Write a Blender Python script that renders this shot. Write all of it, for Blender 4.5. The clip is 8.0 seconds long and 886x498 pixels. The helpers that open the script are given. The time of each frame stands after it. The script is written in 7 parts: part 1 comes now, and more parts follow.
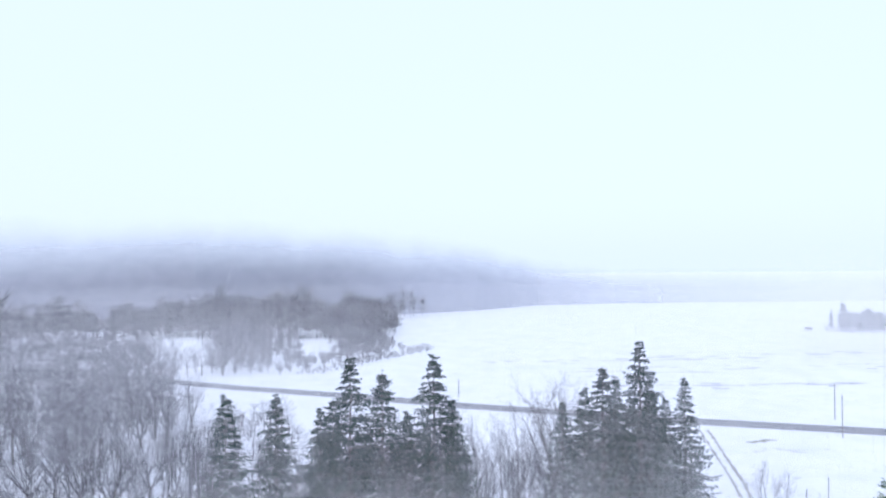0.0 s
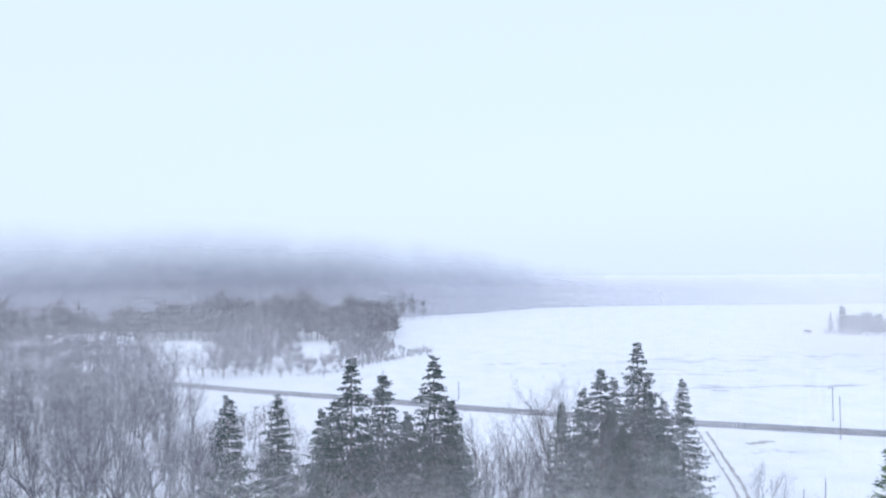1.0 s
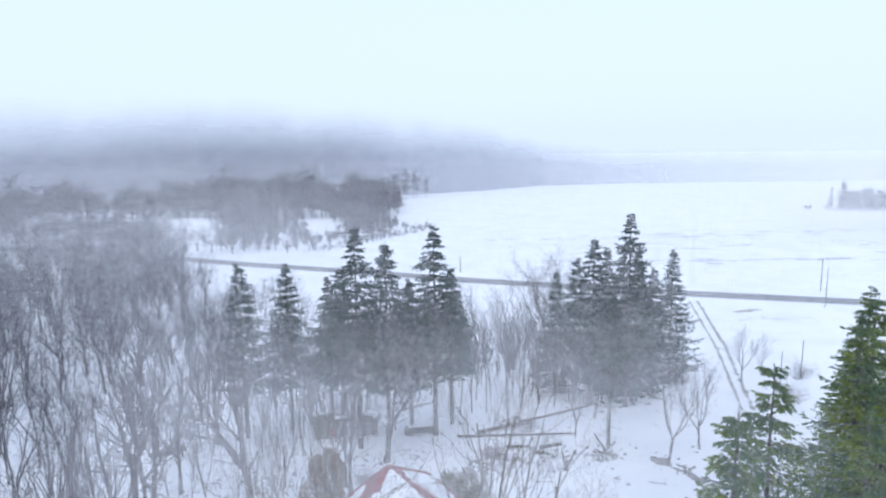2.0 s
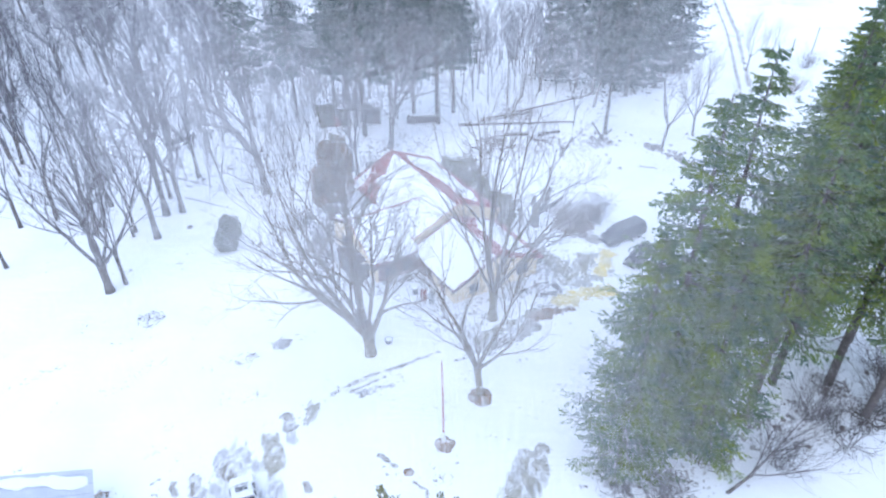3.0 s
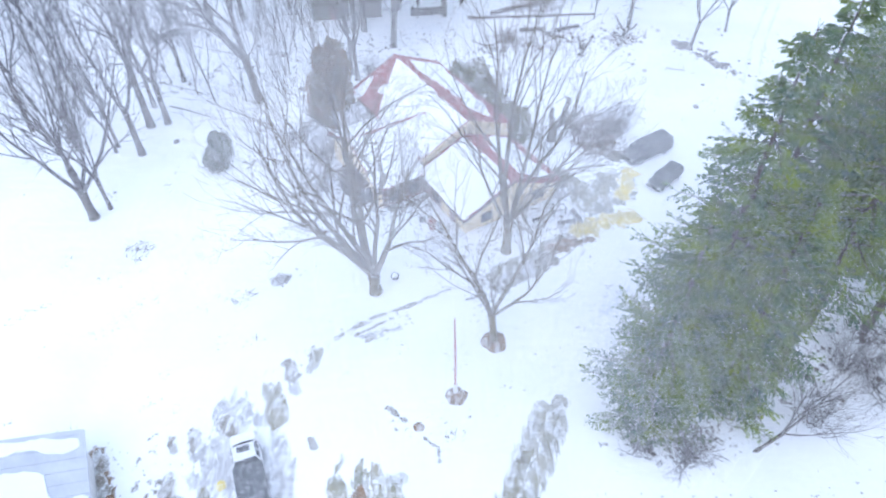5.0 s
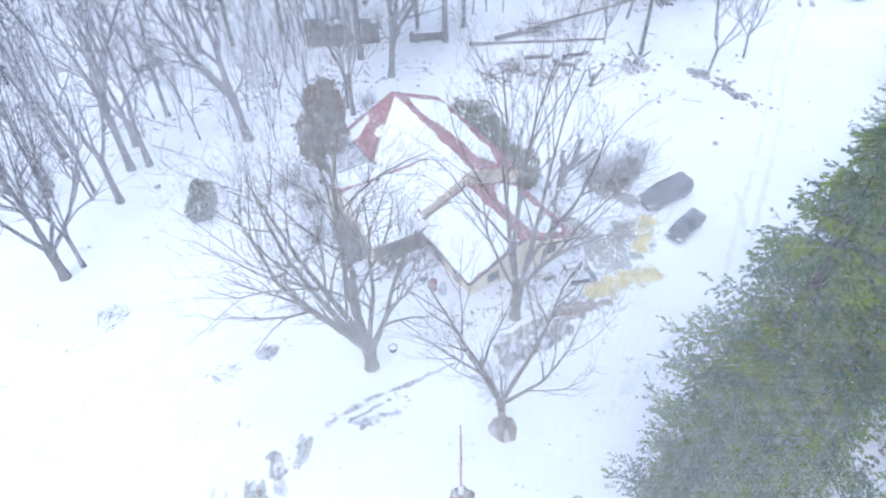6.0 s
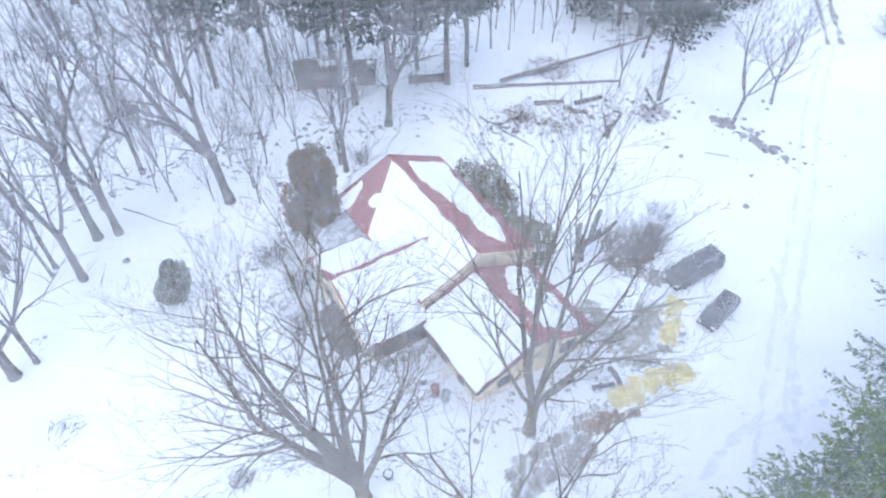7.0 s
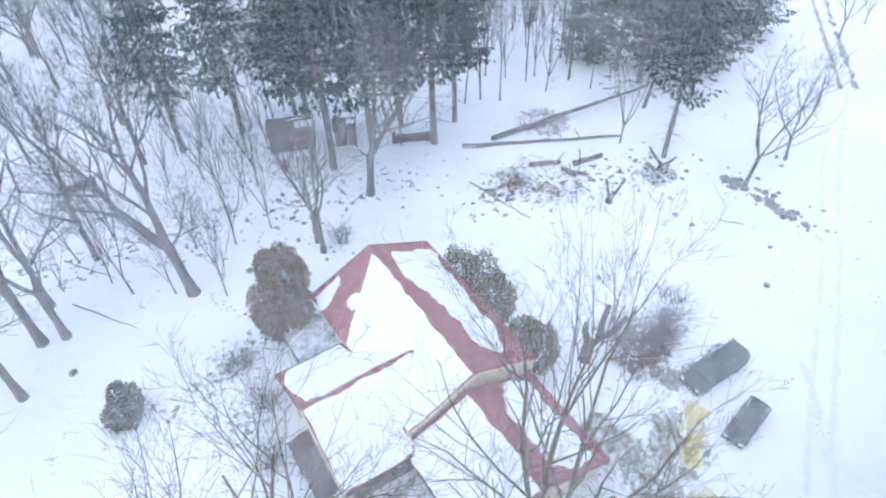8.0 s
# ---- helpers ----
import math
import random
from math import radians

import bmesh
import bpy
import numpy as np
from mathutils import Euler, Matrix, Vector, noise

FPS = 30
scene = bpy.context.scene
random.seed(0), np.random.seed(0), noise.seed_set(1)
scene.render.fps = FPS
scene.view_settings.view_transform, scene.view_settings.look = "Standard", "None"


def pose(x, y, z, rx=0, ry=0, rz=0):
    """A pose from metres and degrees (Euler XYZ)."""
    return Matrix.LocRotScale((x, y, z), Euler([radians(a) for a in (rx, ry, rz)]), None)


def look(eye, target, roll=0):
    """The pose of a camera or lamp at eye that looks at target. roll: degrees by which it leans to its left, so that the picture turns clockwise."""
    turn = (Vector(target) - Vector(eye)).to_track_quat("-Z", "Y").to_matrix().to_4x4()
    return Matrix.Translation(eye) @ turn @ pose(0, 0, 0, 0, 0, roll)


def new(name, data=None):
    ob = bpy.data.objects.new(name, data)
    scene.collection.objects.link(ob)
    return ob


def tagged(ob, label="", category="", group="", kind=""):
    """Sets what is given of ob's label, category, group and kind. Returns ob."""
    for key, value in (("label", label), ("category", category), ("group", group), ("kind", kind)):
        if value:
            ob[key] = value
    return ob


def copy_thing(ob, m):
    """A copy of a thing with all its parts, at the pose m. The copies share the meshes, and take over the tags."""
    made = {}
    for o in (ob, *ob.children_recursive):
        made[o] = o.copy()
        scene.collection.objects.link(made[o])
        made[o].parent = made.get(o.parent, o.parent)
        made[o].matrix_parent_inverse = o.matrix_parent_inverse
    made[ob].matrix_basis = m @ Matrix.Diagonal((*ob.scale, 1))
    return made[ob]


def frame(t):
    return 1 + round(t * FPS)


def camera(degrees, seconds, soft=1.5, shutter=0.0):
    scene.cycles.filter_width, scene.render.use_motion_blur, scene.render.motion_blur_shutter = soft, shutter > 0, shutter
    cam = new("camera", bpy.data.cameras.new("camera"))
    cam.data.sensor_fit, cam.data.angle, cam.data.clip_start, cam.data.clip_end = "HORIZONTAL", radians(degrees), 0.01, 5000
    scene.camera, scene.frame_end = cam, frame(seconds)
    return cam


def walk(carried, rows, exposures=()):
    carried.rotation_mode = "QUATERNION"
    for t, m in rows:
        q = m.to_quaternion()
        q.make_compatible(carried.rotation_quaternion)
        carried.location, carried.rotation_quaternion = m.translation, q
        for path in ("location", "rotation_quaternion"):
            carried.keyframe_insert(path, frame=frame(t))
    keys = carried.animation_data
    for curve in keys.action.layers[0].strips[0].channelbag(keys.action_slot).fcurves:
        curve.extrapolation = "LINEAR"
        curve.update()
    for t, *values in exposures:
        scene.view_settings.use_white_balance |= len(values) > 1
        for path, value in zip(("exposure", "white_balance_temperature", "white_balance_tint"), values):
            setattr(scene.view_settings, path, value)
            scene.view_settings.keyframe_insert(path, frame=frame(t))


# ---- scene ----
cam = camera(67.1, 8.0, soft=2.2)
PATH = [
    (0, (-0.463, 1.121, 45.422), (-0.442, 3.12, 45.463), -0.4),
    (0.5, (-0.44, 0.817, 45.352), (-0.419, 2.816, 45.402), -0.4),
    (1, (-0.474, -0.086, 45.267), (-0.453, 1.913, 45.317), -0.4),
    (1.2, (-0.495, -0.689, 45.259), (-0.475, 1.311, 45.297), -0.4),
    (2.3, (0.49, -3.384, 44.188), (0.489, -1.473, 43.6), -0.7),
    (2.5, (0.529, -3.588, 44.18), (0.524, -1.753, 43.382), -0.7),
    (2.7, (0.34, -3.523, 44.171), (0.338, -1.763, 43.222), -0.8),
    (3, (0.365, -3.584, 44.085), (0.353, -1.942, 42.943), -1.0),
    (3.5, (0.177, -2.126, 44.252), (0.16, -0.674, 42.877), -1.3),
    (4, (0.033, -1.094, 44.2), (0.012, 0.323, 42.789), -1.4),
    (4.5, (-0.07, 0.636, 44.211), (-0.093, 2.051, 42.798), -1.4),
    (4.7, (-0.214, 1.69, 44.297), (-0.236, 3.103, 42.881), -1.2),
    (5.8, (-0.504, 9.489, 44.39), (-0.526, 10.901, 42.974), -1.4),
    (6, (-0.523, 11.281, 44.306), (-0.547, 12.695, 42.892), -1.5),
    (6.5, (-0.609, 16.357, 44.37), (-0.633, 17.769, 42.954), -1.4),
    (7, (-0.856, 21.761, 44.338), (-0.876, 23.182, 42.93), -1.3),
    (7.5, (-0.727, 27.25, 44.719), (-0.751, 28.679, 43.32), -1.4),
    (8, (-0.35, 32.325, 44.904), (-0.348, 33.763, 43.514), -1.9),
]
walk(cam, [(t, look(eye, target, roll)) for t, eye, target, roll in PATH],
     exposures=[(0.0, 0.23, 6060, 21), (0.5, 0.18, 6060, 20), (1.0, 0.13, 6070, 19), (1.3, 0.13, 6070, 19), (2.3, 0.24, 6050, 17), (2.5, 0.52, 5800, 17), (2.8, 0.6, 5700, 17), (4.5, 0.6, 5800, 17), (6.0, 0.62, 5900, 18), (8.0, 0.62, 5900, 17)])

# ---- sky and sun: low winter overcast ----
world = bpy.data.worlds.new("overcast_sky")
scene.world = world
world.use_nodes = True
wn, wl = world.node_tree.nodes, world.node_tree.links
for n in list(wn):
    wn.remove(n)
sky = wn.new("ShaderNodeTexSky")
sky.sky_type = "NISHITA"
sky.sun_disc = False
sky.sun_elevation, sky.sun_rotation = radians(38), radians(200)
sky.air_density, sky.dust_density, sky.ozone_density = 1.0, 4.0, 1.0
cloud = wn.new("ShaderNodeMix")
cloud.data_type = "RGBA"
cloud.inputs["Factor"].default_value = 0.85
cloud.inputs["B"].default_value = (8.0, 9.6, 11.1, 1)
wl.new(sky.outputs["Color"], cloud.inputs["A"])
back = wn.new("ShaderNodeBackground")
back.inputs["Strength"].default_value = 0.1
wl.new(cloud.outputs["Result"], back.inputs["Color"])
wout = wn.new("ShaderNodeOutputWorld")
wl.new(back.outputs["Background"], wout.inputs["Surface"])

sun = new("sun", bpy.data.lights.new("sun", "SUN"))
sun.data.energy, sun.data.angle, sun.data.color = 0.5, radians(40), (1.0, 0.97, 0.93)
sun.matrix_world = look((0, 0, 0), (0.2, 0.45, -0.8))
sun.location = (0, 0, 120)


# ---- materials ----
def mat(name, col, rough=0.8, col2=None, scale=6.0, fine=60.0, bump=0.3, metal=0.0, dist=0.02, rnd=0.0, spec=0.3, mix=0.5, snowy=0.0):
    """A surface with two scales of colour variation and fine relief, at real size."""
    m = bpy.data.materials.new(name)
    m.use_nodes = True
    n, l = m.node_tree.nodes, m.node_tree.links
    b = n["Principled BSDF"]
    b.inputs["Roughness"].default_value = rough
    b.inputs["Metallic"].default_value = metal
    b.inputs["Specular IOR Level"].default_value = spec
    tc = n.new("ShaderNodeTexCoord")
    big, small = n.new("ShaderNodeTexNoise"), n.new("ShaderNodeTexNoise")
    big.inputs["Scale"].default_value, small.inputs["Scale"].default_value = scale, fine
    big.inputs["Detail"].default_value, small.inputs["Detail"].default_value = 5, 3
    l.new(tc.outputs["Object"], big.inputs["Vector"])
    l.new(tc.outputs["Object"], small.inputs["Vector"])
    ramp = n.new("ShaderNodeValToRGB")
    c2 = col2 or tuple(v * 0.65 for v in col)
    ramp.color_ramp.elements[0].position, ramp.color_ramp.elements[1].position = 0.35, 0.68
    ramp.color_ramp.elements[0].color, ramp.color_ramp.elements[1].color = (*c2, 1), (*col, 1)
    l.new(big.outputs["Fac"], ramp.inputs["Fac"])
    hue = n.new("ShaderNodeHueSaturation")
    mr = n.new("ShaderNodeMapRange")
    mr.inputs["To Min"].default_value, mr.inputs["To Max"].default_value = 1 - 0.35 * mix, 1 + 0.35 * mix
    l.new(small.outputs["Fac"], mr.inputs["Value"])
    last = mr.outputs["Result"]
    if rnd:
        oi, mr2, mul = n.new("ShaderNodeObjectInfo"), n.new("ShaderNodeMapRange"), n.new("ShaderNodeMath")
        mr2.inputs["To Min"].default_value, mr2.inputs["To Max"].default_value = 1 - rnd, 1 + rnd
        l.new(oi.outputs["Random"], mr2.inputs["Value"])
        mul.operation = "MULTIPLY"
        l.new(mr2.outputs["Result"], mul.inputs[0])
        l.new(last, mul.inputs[1])
        last = mul.outputs["Value"]
    l.new(last, hue.inputs["Value"])
    l.new(ramp.outputs["Color"], hue.inputs["Color"])
    if snowy:
        sn, mr3, mx = n.new("ShaderNodeTexNoise"), n.new("ShaderNodeMapRange"), n.new("ShaderNodeMix")
        sn.inputs["Scale"].default_value, sn.inputs["Detail"].default_value = 1.3, 6
        sn.inputs["Roughness"].default_value = 0.58
        mr3.inputs["From Min"].default_value, mr3.inputs["From Max"].default_value = 0.52 - snowy * 0.2, 0.84 - snowy * 0.2
        mx.data_type = "RGBA"
        mx.inputs["B"].default_value = (0.82, 0.85, 0.89, 1)
        mp = n.new("ShaderNodeMapping")
        mp.inputs["Scale"].default_value = (1.7, 0.7, 1.0)
        mp.inputs["Rotation"].default_value = (0, 0, radians(-14))
        l.new(tc.outputs["Object"], mp.inputs["Vector"])
        l.new(mp.outputs["Vector"], sn.inputs["Vector"])
        l.new(sn.outputs["Fac"], mr3.inputs["Value"])
        l.new(mr3.outputs["Result"], mx.inputs["Factor"])
        l.new(hue.outputs["Color"], mx.inputs["A"])
        # towards the rim of a bare patch more and more snow lies on it
        at, mx2 = n.new("ShaderNodeAttribute"), n.new("ShaderNodeMix")
        at.attribute_name = "snow_cover"
        mx2.data_type = "RGBA"
        mx2.inputs["B"].default_value = (0.84, 0.86, 0.885, 1)
        l.new(at.outputs["Fac"], mx2.inputs["Factor"])
        l.new(mx.outputs["Result"], mx2.inputs["A"])
        l.new(mx2.outputs["Result"], b.inputs["Base Color"])
    else:
        l.new(hue.outputs["Color"], b.inputs["Base Color"])
    if bump:
        bp = n.new("ShaderNodeBump")
        bp.inputs["Strength"].default_value, bp.inputs["Distance"].default_value = bump, dist
        l.new(small.outputs["Fac"], bp.inputs["Height"])
        l.new(bp.outputs["Normal"], b.inputs["Normal"])
    return m


def leaf_mat(name, col, col2, scale=0.5, vary=0.4):
    """Needles: colour from clump to clump, and a little light passing through."""
    m = mat(name, col, 0.75, col2, scale, 9.0, 0, rnd=0.15, spec=0.15)
    n, l = m.node_tree.nodes, m.node_tree.links
    geo, mr, hue = n.new("ShaderNodeNewGeometry"), n.new("ShaderNodeMapRange"), n.new("ShaderNodeHueSaturation")
    mr.inputs["To Min"].default_value, mr.inputs["To Max"].default_value = 1 - vary, 1 + 1.1 * vary
    l.new(geo.outputs["Random Per Island"], mr.inputs["Value"])
    l.new(mr.outputs["Result"], hue.inputs["Value"])
    b = n["Principled BSDF"]
    l.new(b.inputs["Base Color"].links[0].from_socket, hue.inputs["Color"])
    l.new(hue.outputs["Color"], b.inputs["Base Color"])
    tr, add = n.new("ShaderNodeBsdfTranslucent"), n.new("ShaderNodeMixShader")
    add.inputs["Fac"].default_value = 0.5
    l.new(hue.outputs["Color"], tr.inputs["Color"])
    l.new(b.outputs["BSDF"], add.inputs[1])
    l.new(tr.outputs["BSDF"], add.inputs[2])
    l.new(add.outputs["Shader"], n["Material Output"].inputs["Surface"])
    return m


def snow_mat(name, scale, bump, dirt):
    """Snow: almost white, wind-rippled, with sparse litter and stubble showing through."""
    m = bpy.data.materials.new(name)
    m.use_nodes = True
    n, l = m.node_tree.nodes, m.node_tree.links
    b = n["Principled BSDF"]
    b.inputs["Roughness"].default_value = 0.7
    b.inputs["Specular IOR Level"].default_value = 0.2
    tc = n.new("ShaderNodeTexCoord")
    a, c, d, e = (n.new("ShaderNodeTexNoise") for _ in range(4))
    for q, s, k in ((a, 0.12, 4), (c, scale, 6), (d, 3.1, 5), (e, 0.35, 3)):
        q.inputs["Scale"].default_value, q.inputs["Detail"].default_value = s, k
        l.new(tc.outputs["Object"], q.inputs["Vector"])
    r1 = n.new("ShaderNodeValToRGB")
    r1.color_ramp.elements[0].color, r1.color_ramp.elements[1].color = (0.8, 0.825, 0.865, 1), (0.88, 0.895, 0.91, 1)
    r1.color_ramp.elements[0].position, r1.color_ramp.elements[1].position = 0.3, 0.6
    l.new(a.outputs["Fac"], r1.inputs["Fac"])
    mul = n.new("ShaderNodeMath")
    mul.operation = "MULTIPLY"
    l.new(d.outputs["Fac"], mul.inputs[0])
    l.new(e.outputs["Fac"], mul.inputs[1])
    r2 = n.new("ShaderNodeValToRGB")
    r2.color_ramp.elements[0].position, r2.color_ramp.elements[1].position = 0.375, 0.47
    r2.color_ramp.elements[0].color, r2.color_ramp.elements[1].color = (0, 0, 0, 1), (dirt, dirt, dirt, 1)
    l.new(mul.outputs["Value"], r2.inputs["Fac"])
    mx = n.new("ShaderNodeMix")
    mx.data_type = "RGBA"
    mx.inputs["B"].default_value = (0.22, 0.2, 0.17, 1)
    l.new(r2.outputs["Color"], mx.inputs["Factor"])
    l.new(r1.outputs["Color"], mx.inputs["A"])
    l.new(mx.outputs["Result"], b.inputs["Base Color"])
    bp = n.new("ShaderNodeBump")
    bp.inputs["Strength"].default_value, bp.inputs["Distance"].default_value = bump, 0.15
    l.new(c.outputs["Fac"], bp.inputs["Height"])
    l.new(bp.outputs["Normal"], b.inputs["Normal"])
    return m


def glass_mat(name, col):
    m = bpy.data.materials.new(name)
    m.use_nodes = True
    b = m.node_tree.nodes["Principled BSDF"]
    b.inputs["Base Color"].default_value = (*col, 1)
    b.inputs["Roughness"].default_value = 0.08
    b.inputs["Specular IOR Level"].default_value = 0.3
    return m


SNOW = snow_mat("snow_ground", 1.3, 0.35, 0.75)
ROOFSNOW = snow_mat("snow_on_roof", 1.0, 0.25, 0.0)
BARK = mat("grey_bark", (0.2, 0.175, 0.165), 0.9, (0.11, 0.1, 0.095), 2.5, 30, 0.7, rnd=0.2, spec=0.1)
TWIG = mat("twig_bark", (0.2, 0.185, 0.19), 0.9, (0.125, 0.115, 0.12), 1.5, 20, 0, rnd=0.2, spec=0.1)
WOODTWIG = mat("grey_wood_twigs", (0.17, 0.166, 0.185), 0.9, (0.108, 0.105, 0.12), 1.5, 20, 0, rnd=0.2, spec=0.1)
WARMBARK = mat("warm_brown_bark", (0.19, 0.14, 0.06), 0.9, (0.1, 0.08, 0.038), 2.2, 30, 0.7, spec=0.1)
YARDTWIG = mat("tan_grey_limbs", (0.2, 0.16, 0.115), 0.9, (0.118, 0.095, 0.07), 0.7, 20, 0, spec=0.1)
REDTWIG = mat("reddish_twigs", (0.26, 0.205, 0.19), 0.9, (0.165, 0.13, 0.12), 1.5, 20, 0, rnd=0.2, spec=0.1)
PALEBARK = mat("pale_peeled_wood", (0.21, 0.18, 0.17), 0.85, (0.13, 0.11, 0.105), 2.0, 25, 0.6, spec=0.15)
NEEDLE = leaf_mat("glaucous_spruce_needles", (0.055, 0.095, 0.068), (0.032, 0.058, 0.06), 0.4, 0.14)
NEEDLE_NEAR = leaf_mat("spruce_needles_yellowish", (0.27, 0.33, 0.065), (0.11, 0.175, 0.15), 0.38, 0.08)
YEW = leaf_mat("evergreen_shrub_leaves", (0.2, 0.165, 0.035), (0.11, 0.1, 0.025), 0.9, 0.14)
JUNIPER = leaf_mat("grey_green_juniper", (0.15, 0.165, 0.06), (0.08, 0.1, 0.05), 0.9, 0.14)
OLIVESPRAY = leaf_mat("olive_evergreen_sprays", (0.23, 0.22, 0.085), (0.13, 0.14, 0.07), 0.8, 0.3)
BROWNYEW = leaf_mat("winter_browned_cedar", (0.32, 0.165, 0.06), (0.15, 0.115, 0.035), 0.6, 0.2)
REDROOF = mat("red_painted_metal_roof", (0.36, 0.1, 0.1), 0.45, (0.26, 0.07, 0.07), 1.3, 40, 0.1, spec=0.4)
CREAM = mat("cream_siding", (0.76, 0.64, 0.43), 0.65, (0.62, 0.5, 0.32), 1.2, 30, 0.2)
BRICK = mat("red_brown_brick", (0.27, 0.15, 0.125), 0.85, (0.15, 0.095, 0.085), 3.0, 14, 0.6)
TRIM = mat("dark_brown_trim", (0.1, 0.06, 0.05), 0.6, None, 3, 30, 0.2)
PANE = glass_mat("window_glass", (0.03, 0.035, 0.045))
CARGLASS = glass_mat("dark_car_glass", (0.075, 0.08, 0.095))
ASPHALT = mat("light_grey_asphalt", (0.28, 0.28, 0.295), 0.8, (0.21, 0.21, 0.225), 0.3, 8, 0.2)
MUD = mat("bare_muddy_ground", (0.28, 0.25, 0.215), 0.9, (0.18, 0.163, 0.14), 1.4, 12, 0.6, snowy=0.38)
SLUSH = mat("grey_slush", (0.48, 0.48, 0.5), 0.6, (0.3, 0.3, 0.31), 1.2, 10, 0.5, snowy=0.45)
GRASS = mat("dead_grass", (0.27, 0.23, 0.12), 0.9, (0.15, 0.15, 0.085), 1.2, 12, 0.6, snowy=0.4)
OLIVESLUSH = mat("olive_brown_slush", (0.29, 0.265, 0.18), 0.8, (0.19, 0.175, 0.13), 0.8, 12, 0.5, snowy=0.4)
SAWDUST = mat("yellow_sawdust", (0.72, 0.58, 0.14), 0.9, (0.5, 0.42, 0.16), 0.7, 14, 0.5, snowy=0.1)
RUST = mat("rust_brown_earth", (0.235, 0.125, 0.045), 0.9, (0.125, 0.075, 0.032), 1.5, 14, 0.6, snowy=0.02)
DARKPAINT = mat("dark_car_paint", (0.03, 0.034, 0.043), 0.42, (0.024, 0.027, 0.035), 1, 50, 0, spec=0.5, mix=0.2)
GREYPAINT = mat("charcoal_car_paint", (0.036, 0.04, 0.05), 0.4, (0.028, 0.031, 0.04), 1, 50, 0, spec=0.5, mix=0.2)
WHITEPAINT = mat("white_car_paint", (0.75, 0.76, 0.78), 0.3, (0.65, 0.66, 0.68), 1, 50, 0, spec=0.5, mix=0.2)
VINYL = mat("black_vinyl_cover", (0.085, 0.09, 0.105), 0.6, (0.06, 0.065, 0.075), 2, 40, 0.2)
TYRE = mat("tyre_rubber", (0.025, 0.025, 0.026), 0.9, None, 6, 40, 0.3)
STEEL = mat("galvanised_steel", (0.6, 0.62, 0.67), 0.5, (0.52, 0.54, 0.59), 0.8, 20, 0.1, metal=0.3)
LAMPW = mat("pale_lamp_lens", (0.8, 0.8, 0.8), 0.2, (0.7, 0.7, 0.7), 4, 40, 0)
LAMPR = mat("red_lamp_lens", (0.4, 0.03, 0.03), 0.25, None, 4, 40, 0)
REDPOLE = mat("faded_red_pole", (0.45, 0.2, 0.18), 0.55, (0.35, 0.15, 0.14), 1.5, 30, 0.1)
WHITE = mat("white_painted_wood", (0.75, 0.75, 0.75), 0.6, (0.65, 0.65, 0.66), 2, 30, 0.2)
SHINGLE = mat("old_brown_boards", (0.14, 0.1, 0.085), 0.85, (0.085, 0.062, 0.055), 1.4, 20, 0.5)
OLDWOOD = mat("weathered_boards", (0.12, 0.105, 0.1), 0.9, (0.07, 0.06, 0.058), 1.5, 20, 0.5)
MOSSBOARD = mat("mossy_olive_boards", (0.13, 0.12, 0.075), 0.9, (0.075, 0.07, 0.05), 1.5, 20, 0.5)
POLEWOOD = mat("weathered_grey_pole", (0.27, 0.25, 0.24), 0.9, None, 2, 25, 0.4)
STONE = mat("grey_field_stone", (0.3, 0.28, 0.28), 0.9, (0.17, 0.155, 0.16), 2.5, 20, 0.7, rnd=0.25)
BROWNLITTER = mat("brown_brush_litter", (0.24, 0.2, 0.185), 0.9, (0.14, 0.118, 0.112), 1.5, 14, 0.5, rnd=0.2, snowy=0.1)
PLASTIC_R = mat("red_plastic", (0.34, 0.13, 0.12), 0.5, None, 2, 30, 0.1)
PLASTIC_G = mat("grey_plastic", (0.42, 0.45, 0.48), 0.5, None, 2, 30, 0.1)
PACKED = mat("packed_wheel_snow", (0.8, 0.83, 0.87), 0.6, (0.72, 0.75, 0.8), 1.0, 10, 0.4)
# White of the slivers that stand in for haze
HAZE = mat("haze_sliver_white", (0.945, 0.935, 0.945), 1.0, (0.92, 0.91, 0.92), 0.05, 1, 0, spec=0.0, mix=0.05)


